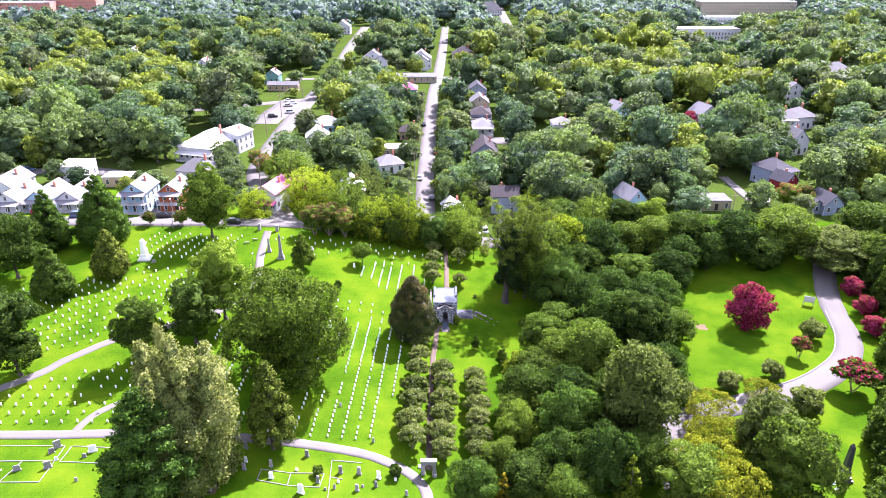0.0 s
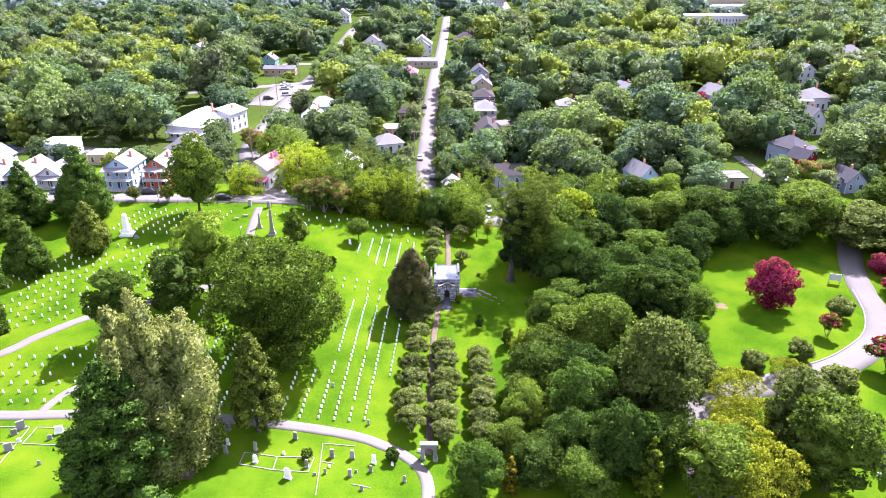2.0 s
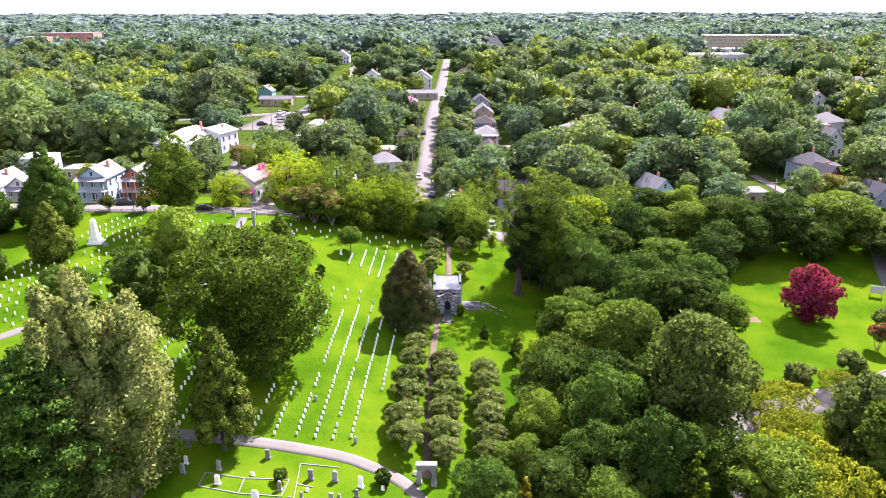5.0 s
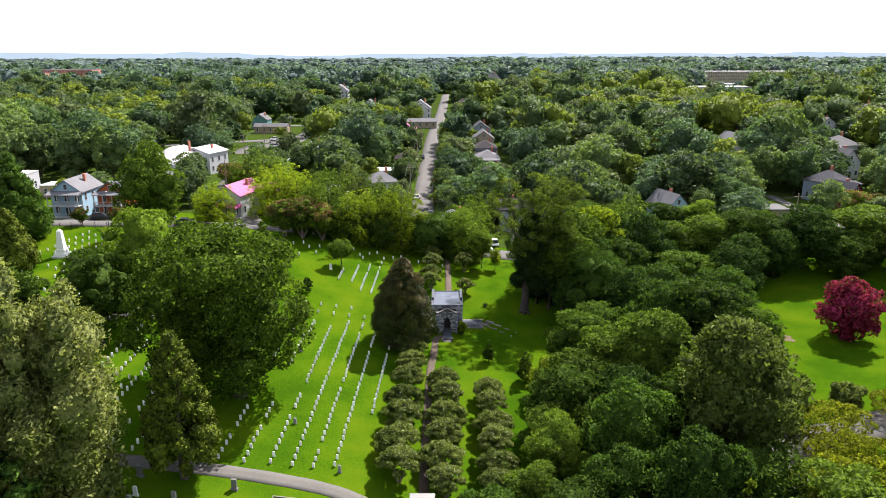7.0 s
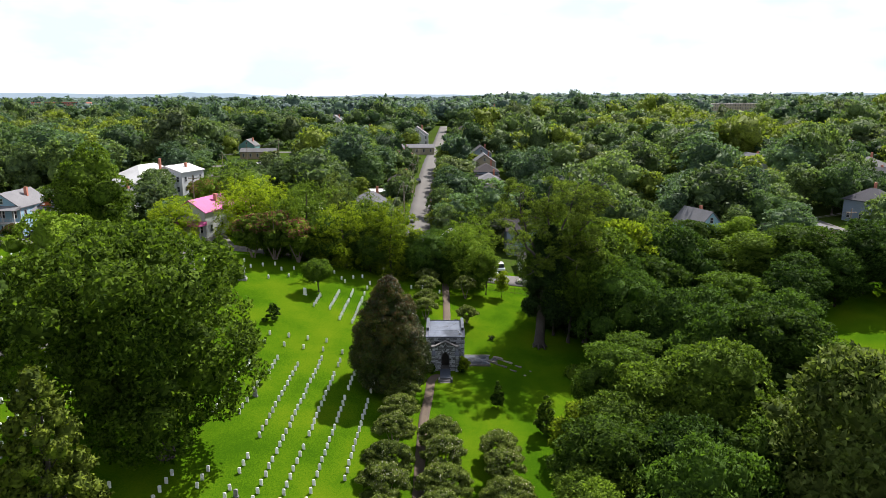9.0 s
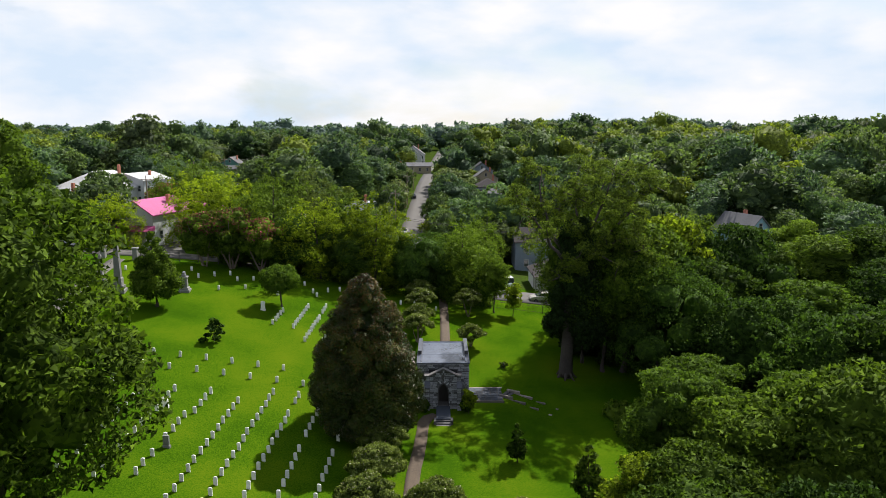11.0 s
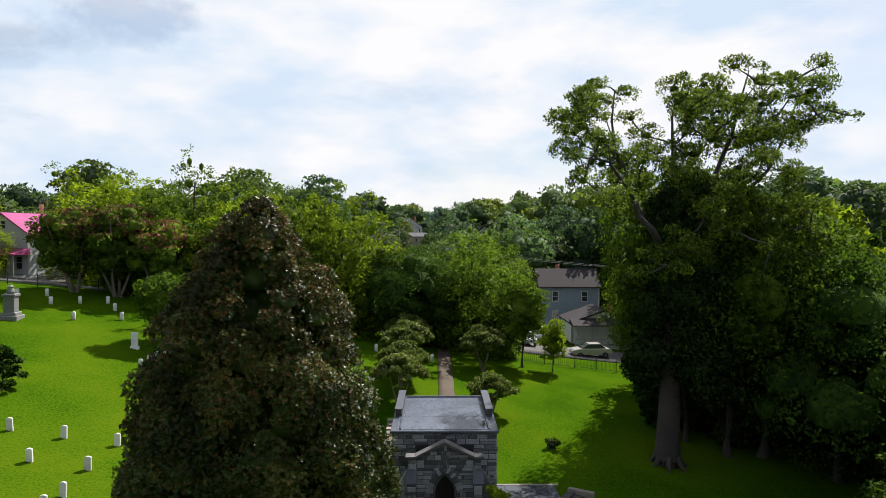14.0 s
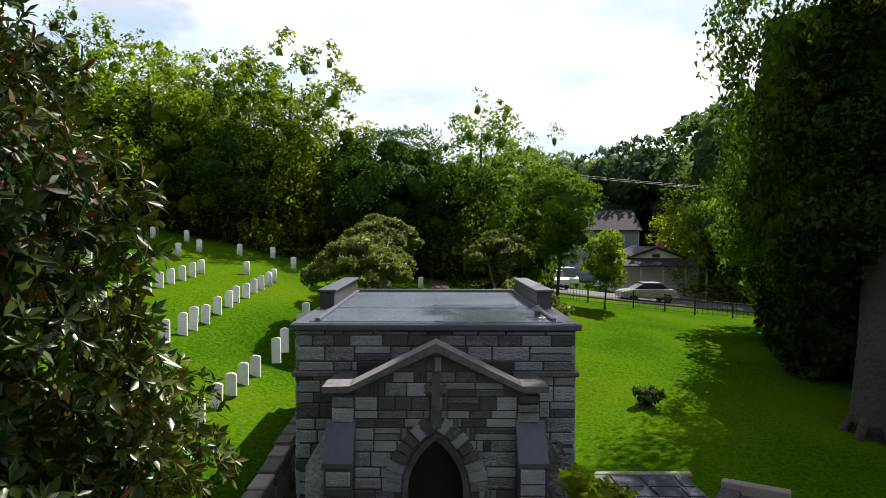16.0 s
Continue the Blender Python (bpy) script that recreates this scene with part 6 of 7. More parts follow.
def house(x, y, turn, w, d, storeys, wall, roof, label, shape="gable", porch=0, chimney=True, rise=None, trim_roof=None, wing=None, name="house"):
    """A timber house; its front looks along -y before it is turned."""
    zs = [height(x + a, y + b) for a in (-w / 2, w / 2) for b in (-d / 2, d / 2)]
    z0 = sum(zs) / 4 + 0.1
    HOUSES.append((x, y, max(w, d) / 2))
    ob = empty(name, label, "house", m=pose(x, y, z0, 0, 0, turn))
    h = 2.85 * storeys + 0.3
    rise = rise or w * 0.36
    bm = bmesh.new()
    if shape == "gable":
        prism(bm, [(-w / 2, -2.0), (w / 2, -2.0), (w / 2, h), (0, h + rise), (-w / 2, h)], -d / 2, d / 2)
    else:
        box(bm, -w / 2, w / 2, -d / 2, d / 2, -2.0, h)
    wl_ob = part("wall", bm, wall, ob)
    rf = part("roof", gable_roof(w, d, h, rise, 0.35) if shape == "gable" else (hip_roof(w, d, h, rise * 0.85, 0.45) if shape == "hip" else boxes((-w / 2 - 0.1, w / 2 + 0.1, -d / 2 - 0.1, d / 2 + 0.1, h - 0.02, h + 0.2))), roof, ob)
    if chimney and shape != "flat":
        part("chimney", boxes((w * 0.22 - 0.3, w * 0.22 + 0.3, d * 0.1 - 0.3, d * 0.1 + 0.3, h, h + rise + 0.7), bevel=0.03), BRICK_RED, rf)
    for tx in (-w / 2 - 0.03, w / 2 - 0.12):
        part("corner_trim", boxes((tx, tx + 0.15, -d / 2 - 0.03, -d / 2 + 0.1, -1.0, h)), TRIM, ob)
    n = max(2, int(w / 2.3))
    for s in range(int(storeys)):
        zz = 0.95 + 2.85 * s
        for i in range(n):
            xx = (i + 0.5) / n * w - w / 2
            if s == 0 and i == n // 2:
                dr = part("door", boxes((xx - 0.5, xx + 0.5, -d / 2 - 0.06, -d / 2 - 0.003, 0.1, 2.2)), DARK_WOOD, ob)
            else:
                window_at(ob, xx, -d / 2, zz, 0.85, 1.45, "s")
        for i in range(max(2, int(d / 3.2))):
            yy = (i + 0.5) / max(2, int(d / 3.2)) * d - d / 2
            window_at(ob, w / 2, yy, zz, 0.8, 1.4, "e")
            window_at(ob, -w / 2, yy, zz, 0.8, 1.4, "w")
    if shape == "gable":
        window_at(ob, 0, -d / 2, h + rise * 0.22, 0.7, min(1.1, rise * 0.4), "s")
    for lev in range(porch):
        zb = 0.15 + 2.85 * lev
        part("porch_floor", boxes((-w / 2, w / 2, -d / 2 - 2.1, -d / 2, zb - (0.9 if lev == 0 else 0.18), zb), bevel=0.02), TRIM, ob)
        k = max(3, int(w / 1.9) + 1)
        for i in range(k):
            xx = -w / 2 + 0.12 + (w - 0.24) * i / (k - 1)
            part("porch_post", boxes((xx - 0.09, xx + 0.09, -d / 2 - 2.05, -d / 2 - 1.87, zb, zb + 2.5)), TRIM, ob)
        part("porch_rail", boxes((-w / 2 + 0.1, w / 2 - 0.1, -d / 2 - 2.0, -d / 2 - 1.93, zb + 0.85, zb + 0.92), (-w / 2 + 0.1, w / 2 - 0.1, -d / 2 - 2.0, -d / 2 - 1.95, zb + 0.12, zb + 0.2), *[(-w / 2 + 0.3 + i * 0.3, -w / 2 + 0.34 + i * 0.3, -d / 2 - 1.99, -d / 2 - 1.95, zb + 0.2, zb + 0.85) for i in range(int((w - 0.4) / 0.3))]), TRIM, ob)
    if porch:
        zt = 0.15 + 2.85 * (porch - 1) + 2.5
        bm = bmesh.new()
        prf = [(-d / 2 + 0.1, zt + 0.75), (-d / 2 - 2.35, zt + 0.12), (-d / 2 - 2.35, zt), (-d / 2 + 0.1, zt)]
        a = [bm.verts.new((-w / 2 - 0.25, yy, zz)) for yy, zz in prf]
        b = [bm.verts.new((w / 2 + 0.25, yy, zz)) for yy, zz in prf]
        bm.faces.new(a), bm.faces.new(b[::-1])
        for i in range(4):
            bm.faces.new((a[(i + 1) % 4], a[i], b[i], b[(i + 1) % 4]))
        bmesh.ops.recalc_face_normals(bm, faces=bm.faces)
        part("porch_roof", bm, trim_roof or roof, ob)
    if wing:
        ww, wd, wx, wy = wing
        bm = bmesh.new()
        prism(bm, [(-ww / 2, -2.0), (ww / 2, -2.0), (ww / 2, h - 0.4), (0, h - 0.4 + ww * 0.36), (-ww / 2, h - 0.4)], -wd / 2, wd / 2)
        bmesh.ops.translate(bm, verts=bm.verts, vec=(wx, wy, 0))
        part("wing", bm, wall, ob)
        bm = gable_roof(ww, wd, h - 0.4, ww * 0.36, 0.3)
        bmesh.ops.translate(bm, verts=bm.verts, vec=(wx, wy, 0))
        part("wing_roof", bm, roof, ob)
        window_at(ob, wx, wy - wd / 2, 0.95, 0.9, 1.4, "s")
        if storeys > 1:
            window_at(ob, wx, wy - wd / 2, 3.7, 0.9, 1.3, "s")
    return ob


white, cream, pale_blue, grey_blue = paint("white", (0.4, 0.41, 0.43)), paint("cream", (0.26, 0.23, 0.16)), paint("pale_blue", (0.24, 0.38, 0.48)), paint("grey_blue", (0.17, 0.21, 0.27))
orange, tan, teal, red = paint("orange", (0.36, 0.1, 0.04)), paint("tan", (0.28, 0.22, 0.15)), paint("teal", (0.1, 0.22, 0.22)), paint("dark_red", (0.14, 0.015, 0.018))
sh_grey, sh_pale, sh_dark, sh_brown = shingle("grey_shingle", (0.1, 0.1, 0.105)), shingle("pale_grey_shingle", (0.135, 0.135, 0.145)), shingle("dark_shingle", (0.05, 0.05, 0.06)), shingle("brown_shingle", (0.034, 0.03, 0.033))
sh_metal, sh_pink, sh_white = shingle("silver_metal", (0.22, 0.23, 0.24), 0.5), shingle("pink_metal", (0.34, 0.07, 0.19), 0.5), shingle("white_metal", (0.45, 0.45, 0.46), 0.5)

W = "white clapboard house with a "
house(-134, 200, 0, 8, 13, 1.0, white, sh_pale, W + "pale grey gable roof")
house(-123.8, 187, 0, 7.5, 13, 1.0, white, sh_pale, W + "pale gable roof and porch", porch=1)
house(-116.2, 189, 0, 7, 13, 1.0, pale_blue, sh_pale, "light blue clapboard house with a front porch", porch=1)
house(-107.4, 189, 0, 7, 13, 1.0, white, sh_pale, W + "steep pale roof and red dormer", porch=1)
house(-87.7, 186, 0, 7.2, 10, 2.0, pale_blue, sh_pale, "pale blue two-storey house with double porches", porch=2)
house(-77.6, 186.5, 0, 6.4, 10, 2.0, orange, sh_pale, "orange two-storey house with white double porches", porch=2)
house(-120.3, 214, 0, 9, 9, 1.6, white, sh_white, "plain white flat-roofed block building", shape="flat")
house(-103, 207, 0, 9, 6, 1.0, tan, sh_white, "low flat-roofed carport behind the houses", shape="flat")
house(-85, 243, -18, 14, 20, 1.6, white, sh_white, "large white building with a pale metal hip roof", shape="hip", porch=1)
house(-79, 250, -18, 11, 10, 2.2, white, sh_white, "tall white rear block with a pale roof", shape="gable", rise=1.6)
house(-80.7, 215, -10, 11, 9, 1.0, white, sh_grey, "low white house with a grey hip roof", shape="hip")
house(-50.4, 191, -14, 7, 12, 1.75, white, sh_pink, W + "bright pink metal roof", porch=1, rise=2.2)
house(-45, 200, -14, 7, 7, 1.6, red, sh_pink, "small house with a pink metal roof", rise=1.9)
house(-48.6, 279, 10, 11, 9, 1.0, pale_blue, sh_metal, "low pale house with silver metal roof", shape="hip")
house(-49.2, 261, 12, 9, 7, 1.0, white, sh_white, "low white house with a white metal roof")
house(-42.6, 428, 0, 13, 12, 2.0, white, sh_grey, "large white two-storey house with a grey roof", wing=(7, 8, 5, -5))
house(-13.4, 428, 0, 12, 11, 2.0, white, sh_pale, "large white house with a pale gable roof", wing=(7, 8, 1, -6))
house(-15.6, 388, 90, 6, 24, 1.0, cream, sh_pale, "long low pale apartment row", chimney=False, rise=1.4)
house(-42.8, 391, 90, 6, 20, 1.0, cream, sh_pale, "long low pale apartment row", chimney=False, rise=1.4)
house(-45.3, 361, 0, 8, 9, 1.6, grey_blue, sh_grey, "blue-grey house with a steep grey gable", rise=3.4)
house(-18, 355, 0, 9, 11, 1.2, teal, sh_pink, "teal house with a faded red roof", shape="hip")
house(-18.1, 254, 0, 9, 7, 1.0, tan, sh_white, "low house with a flat white roof", shape="flat")
house(-19.5, 234, 20, 9, 8, 1.0, white, sh_pale, W + "pale hip roof", shape="hip")
house(-29, 204, 10, 8, 11, 1.0, white, sh_white, W + "weathered white metal roof")
house(-13.8, 278, 0, 8, 9, 1.2, tan, sh_brown, "tan house with a brown hip roof", shape="hip")
for yy, wl2, rf2, st in ((352, grey_blue, sh_dark, 1.8), (328, cream, sh_grey, 1.8), (313, grey_blue, sh_brown, 1.4), (298, white, sh_pale, 1.0)):
    house(17.5, yy, 0, 9, 11, st, wl2, rf2, "timber house with a grey shingle roof on the street", porch=1, shape="gable" if st > 1.5 else "hip")
house(16.3, 261, 0, 10, 14, 1.4, grey_blue, sh_brown, "grey-blue house with a brown shingle roof", wing=(6, 7, 1.5, -9))
house(20.0, 209, 90, 8, 8.8, 2.0, grey_blue, sh_brown, "blue-grey two-storey house with brown roof", rise=2.3)
# the cottage's white is raised so its shaded front looks lit
house(21.2, 192.5, 0, 8.2, 7, 0.9, paint("brightened_white", (0.7, 0.71, 0.72)), sh_brown, "small white cottage with a gabled porch", porch=1, rise=1.4)
house(3.4, 199.5, 20, 6, 7, 1.0, white, sh_white, "small white cottage with a pale roof")
house(57.2, 196, 18, 6, 9, 1.9, pale_blue, sh_pale, "pale two-storey house with steep gables", porch=1, rise=3.0)
house(112.5, 222, 25, 8.5, 10, 1.9, grey_blue, sh_dark, "large blue-grey house with dark hip roof and porches", shape="hip", porch=2, rise=3.6)
house(111.5, 211.5, 25, 5.5, 6.5, 1.6, red, sh_dark, "dark red two-storey house with a slate roof", rise=2.6)
house(117.5, 196, 10, 6.5, 8, 1.0, grey_blue, sh_dark, "slate-blue bungalow with steep gables", rise=3.0, wing=(4.5, 5, -4.5, 0))
house(84.1, 199, 0, 9, 7, 1.0, cream, sh_grey, "low house with a flat grey roof", shape="flat")
house(113.7, 294, 15, 9, 10, 1.8, white, sh_pale, "white two-storey house among trees", rise=3.6)
house(50.5, 286, 0, 8, 9, 1.6, white, sh_pale, "white house with a hipped grey roof", shape="hip")
house(76.9, 298, 20, 8, 9, 2.0, pale_blue, sh_pale, "pale blue house among trees", rise=3)
house(142.7, 285, 0, 10, 10, 2.0, white, sh_grey, "white two-storey house with double porch", porch=2, shape="hip")
house(153.9, 292, 15, 11, 11, 1.6, white, sh_grey, "white house with a grey hip roof", shape="hip")
house(135.8, 257, 10, 7, 9, 1.8, white, sh_pale, "small white house with steep gable", rise=4)
house(212.4, 375, 10, 16, 14, 1.6, grey_blue, sh_grey, "broad house with a grey hip roof", shape="hip")
house(169.5, 333, 0, 9, 10, 2.0, white, sh_grey, "white house with grey gable")
house(-229, 377, 10, 14, 11, 1.0, white, sh_grey, "low house with a grey hip roof", shape="hip")
house(-213, 377, 10, 12, 11, 1.8, tan, sh_brown, "tan brick house with a brown roof", shape="hip")
for i, (hx, hy) in enumerate(((-216, 428), (-206, 438), (-200, 452), (-226, 424))):
    house(hx, hy, 10, 9, 13, 1.6, (white, pale_blue)[i % 2], sh_pale, "pale gabled house in a row")
house(-140, 407, 0, 9, 10, 2.0, white, sh_grey, "white two-storey house with grey roof")
house(-157, 519, -20, 22, 14, 2.6, tan, sh_dark, "three-storey apartment block with a flat roof", shape="flat")
house(-95, 385, 0, 8, 9, 1.4, teal, sh_grey, "small teal house with a grey gable")
house(-84.4, 363, 90, 6, 16, 1.0, tan, sh_grey, "long low outbuilding with grey roof", chimney=False, rise=1.3)
house(-153, 407, 10, 8, 9, 1.0, white, sh_pale, W + "pale roof")
house(-402, 692, 8, 52, 24, 6.0, BRICK_RED, sh_grey, "large red brick block with rows of windows", shape="flat")
house(-366, 716, 8, 46, 24, 7.0, BRICK_RED, sh_grey, "large red brick block with rows of windows", shape="flat")
house(290, 690, 0, 90, 20, 5.0, cream, sh_white, "long pale apartment block on the skyline", shape="flat")
house(251, 567, 0, 22, 14, 3.0, BRICK_RED, sh_white, "red brick building with pale flat roof", shape="flat")
house(192, 519, 0, 46, 16, 2.6, white, sh_white, "long low white commercial building", shape="flat")
house(83.5, 474, 0, 14, 10, 2.0, BRICK_RED, sh_dark, "brick house with a dark roof", shape="hip")
house(-83, 587, 0, 13, 11, 2.0, white, sh_pale, "white two-storey house by the road")
house(13, 449, 0, 14, 12, 1.6, tan, sh_brown, "house with a long brown roof", shape="hip")
house(45.6, 718, 0, 26, 14, 2.0, white, sh_grey, "white building by the far road", shape="hip")
house(260, 640, 0, 60, 18, 1.6, white, sh_white, "long white warehouse on the skyline", shape="flat")
house(340, 520, 5, 40, 18, 2.5, white, sh_white, "long white commercial building", shape="flat")


# ---- vehicles ----
CAR_PAINT = {}


def car(x, y, turn, colour, label, suv=False):
    if colour not in CAR_PAINT:
        CAR_PAINT[colour] = surface("car_paint", colour, 0.25, 0.05, 0.5, 3.0, 0.0, metal=0.3, spec=0.6)
    p = CAR_PAINT[colour]
    ob = empty("car", label, "car", m=pose(x, y, height(x, y) + 0.12, 0, 0, turn))
    t = 1.7 if suv else 1.42
    bm = bmesh.new()
    prism(bm, [(-2.25, 0.35), (-2.2, 0.75), (-1.9, 0.92), (1.35, 0.95), (2.1, 0.82), (2.28, 0.6), (2.25, 0.32), (1.8, 0.24), (-1.8, 0.24)], -0.88, 0.88)
    bmesh.ops.bevel(bm, geom=list(bm.edges), offset=0.05, segments=1, affect="EDGES")
    part("body", bm, p, ob)
    roof_line = [(-1.95 if suv else -1.6, 0.9), (-1.7 if suv else -1.0, t - 0.06), (-1.3 if suv else -0.6, t), (0.3, t), (0.5, t - 0.06), (1.3, 0.93)]
    bm = bmesh.new()
    prism(bm, roof_line, -0.72, 0.72)
    bmesh.ops.bevel(bm, geom=list(bm.edges), offset=0.04, segments=1, affect="EDGES")
    part("cabin", bm, GLASS, ob, "dark glazed cabin")
    part("roof_panel", boxes((-1.55 if suv else -0.95, 0.42, -0.7, 0.7, t - 0.03, t + 0.03), bevel=0.02), p, ob)
    for wx in (-1.4, 1.4):
        for wy in (-0.86, 0.86):
            bm = bmesh.new()
            tube(bm, [(wx, wy - 0.1, 0.2), (wx, wy + 0.1, 0.2)], [0.33, 0.33], 14)
            wh = part("wheel", bm, TYRE, ob)
            bm = bmesh.new()
            tube(bm, [(wx, wy - 0.115, 0.2), (wx, wy + 0.115, 0.2)], [0.19, 0.19], 10)
            part("rim", bm, METAL, wh)
    for wy in (-0.62, 0.62):
        part("headlight", boxes((2.16, 2.27, wy - 0.18, wy + 0.18, 0.58, 0.72)), TRIM, ob)


SILVER, BLACK, WHITE_C, RED_C, BLUE_C = (0.42, 0.4, 0.37), (0.015, 0.015, 0.018), (0.75, 0.75, 0.75), (0.4, 0.02, 0.03), (0.06, 0.1, 0.2)
for c in ((17.4, 179.6, 184, SILVER, "silver saloon car parked at the kerb", False), (10.5, 184, 100, WHITE_C, "white car parked in a drive", False), (12.5, 189, 95, WHITE_C, "white van-like car in a drive", True),
          (-77.7, 176.2, 8, BLACK, "black car parked at the kerb", True), (-63.6, 177.0, 5, BLACK, "dark car on the street", False), (-83.2, 187, 92, BLACK, "dark car in a driveway", True), (-57.3, 172.2, 5, BLACK, "dark car on the street", False),
          (-101.5, 176, 8, BLUE_C, "dark blue van parked at the kerb", True), (-141, 221, 0, BLUE_C, "blue pick-up in a yard", True), (-76, 300, 20, BLACK, "dark limousine in the car park", True), (-73, 329, 15, WHITE_C, "white car in the car park", False),
          (-74, 323, 15, SILVER, "silver car in the car park", False), (-70, 309, 15, WHITE_C, "white car in the car park", True), (-76, 334, 15, WHITE_C, "white car in the car park", False), (29.5, 286, 0, WHITE_C, "white car in a drive", False), (103.3, 292, 60, WHITE_C, "white car on a far drive", False),
          (-3.6, 211, 90, BLACK, "dark car parked on the street", False), (-8.2, 229, 90, SILVER, "grey car parked on the street", False), (-2.8, 262, 90, RED_C, "red car parked on the street", False), (103, 203, 60, SILVER, "silver car in a driveway", False), (100, 207, 60, BLACK, "dark car in a driveway", True),
          (-97, 262, 40, RED_C, "red car on the grass", False), (-8.6, 300, 90, BLACK, "dark car parked on the street", False)):
    car(*c)


# ---- utility poles and cables ----
POLES = []


def pole(x, y, h=10.5, turn=0):
    ob = empty("utility_pole", "weathered wooden utility pole with a crossarm", "utility pole", m=pose(x, y, height(x, y), 0, 0, turn))
    bm = bmesh.new()
    tube(bm, [(0, 0, -0.5), (0, 0, h * 0.5), (0, 0, h)], [0.17, 0.14, 0.1], 8)
    part("pole", bm, PLANK, ob)
    part("crossarm", boxes((-1.1, 1.1, -0.06, 0.06, h - 0.9, h - 0.76)), PLANK, ob)
    for sx in (-0.9, 0, 0.9):
        part("insulator", boxes((sx - 0.05, sx + 0.05, -0.05, 0.05, h - 0.76, h - 0.6)), CONCRETE, ob)
    POLES.append((x, y, height(x, y) + h - 0.7))


def cable(a, b, sag=0.9):
    bm = bmesh.new()
    pts = [(a[0] + (b[0] - a[0]) * k / 10, a[1] + (b[1] - a[1]) * k / 10, a[2] + (b[2] - a[2]) * k / 10 - sag * 4 * (k / 10) * (1 - k / 10)) for k in range(11)]
    tube(bm, pts, [0.025] * 11, 4)
    tagged(part("power_cable", bm, BLACK_IRON), "thin black overhead power cable", "cable")


for row in ([(-10, 186), (-10, 227), (-9.6, 276), (-9.5, 322)], [(-58, 205), (-60, 239), (-71, 268), (-72, 300), (-71, 345)], [(-10, 186), (36, 186), (84, 184)]):
    fresh = [p for p in row if not any(abs(p[0] - q[0]) + abs(p[1] - q[1]) < 0.5 for q in POLES)]
    for p in fresh:
        pole(*p, turn=90 if row[0][1] == row[-1][1] else 0)
    tops = [(x, y, height(x, y) + 9.75) for x, y in row]
    for a, b in zip(tops, tops[1:]):
        for off in (-0.9, 0.9):
            cable((a[0] + off, a[1], a[2]), (b[0] + off, b[1], b[2]))
tower = empty("radio_mast", "thin lattice radio mast on the skyline", "mast", m=pose(760, 1150, height(760, 1150)))
bm = bmesh.new()
tube(bm, [(0, 0, -1), (0, 0, 66)], [0.9, 0.35], 4)
part("mast", bm, METAL, tower)


# ---- trees of the town: single near, massed far ----
lines = [spline(pts, 6.0) for _, pts, _ in ROADS] + [spline(p, 6.0) for p in ([(99, 186), (99, 228)], [(97, 274), (97, 296)], [(18, 285), (44, 287)], [(-78, 288), (-74, 334)], [(-150, 219), (-100, 214)])]
widths = [w for _, _, w in ROADS] + [3.2, 9, 9, 13, 7]
CLEAR = [(-97, 258, 9), (-190, 262, 18), (-180, 285, 14), (-128, 258, 0), (-83, 178, 8), (-112, 182, 16), (-60, 560, 22), (-92, 222, 8), (60, 181, 5), (20, 190, 6)]


def free(x, y, r):
    for line, w in zip(lines, widths):
        for a, b in line:
            if abs(x - a) < 18 and abs(y - b) < 18 and math.hypot(x - a, y - b) < w / 2 + r * 0.9 + 0.6:
                return False
    # keep the south face of each house in view
    return all(math.hypot(x - a, y - b) > r * 0.75 + c * 0.85 and not (abs(x - a) < c * 0.8 and b - c - 8 - r * 0.5 < y < b) for a, b, c in HOUSES) and all(math.hypot(x - a, y - b) > c + r * 0.5 for a, b, c in CLEAR)


def low(x, y, r):
    """Gardens before a house keep to small trees."""
    return any(abs(x - a * (1 + (y - b) / 800)) < c * 0.9 + 1 + r * 0.6 and b - c - (80 if c > 18 else 34 if c > 12 else 24) < y < b for a, b, c in HOUSES)


rng = np.random.default_rng(17)
for i in range(16):
    yy = 204 + i * 9.0 + rng.uniform(-1.5, 1.5)
    if free(5.0, yy, 2.0) or i % 2:
        wood(("town_green", "town_lime", "town_round", "town_dark")[i % 4], 1.2 + rng.uniform(-0.6, 0.6), yy, rng.uniform(8.5, 11.5), rng.uniform(7, 9), TOWN)
    if i % 3 == 0:
        wood("town_green", -61.0 + rng.uniform(-1, 1), 345 + i * 4, 10, 9, TOWN)
    if i % 3 == 1:
        wood(("town_round", "town_olive")[i % 2], -12.0, yy + 3, rng.uniform(8, 10), rng.uniform(6, 8), TOWN)
TOWN_KINDS = ("town_green", "town_round", "town_blue", "town_dark", "town_lime", "town_olive")
SHARE = (0.26, 0.16, 0.2, 0.2, 0.1, 0.08)
y = 186.0
while y < 290:
    half = 0.72 * y + 25
    x = -half
    step = 11.4 + (y - 186) * 0.02
    while x < half:
        px, py = x + rng.uniform(-0.38, 0.38) * step, y + rng.uniform(-0.38, 0.38) * step
        w = step * rng.uniform(0.85, 1.6)
        for k in (0.5, 0.36) if low(px, py, w / 2) else (1.0, 0.7, 0.45):
            if free(px, py, w * k / 2):
                wood(TOWN_KINDS[rng.choice(6, p=SHARE)], px, py, max(4.0, w * k * rng.uniform(0.85, 1.25)), w * k, TOWN)
                break
        x += step
    y += step * 0.92


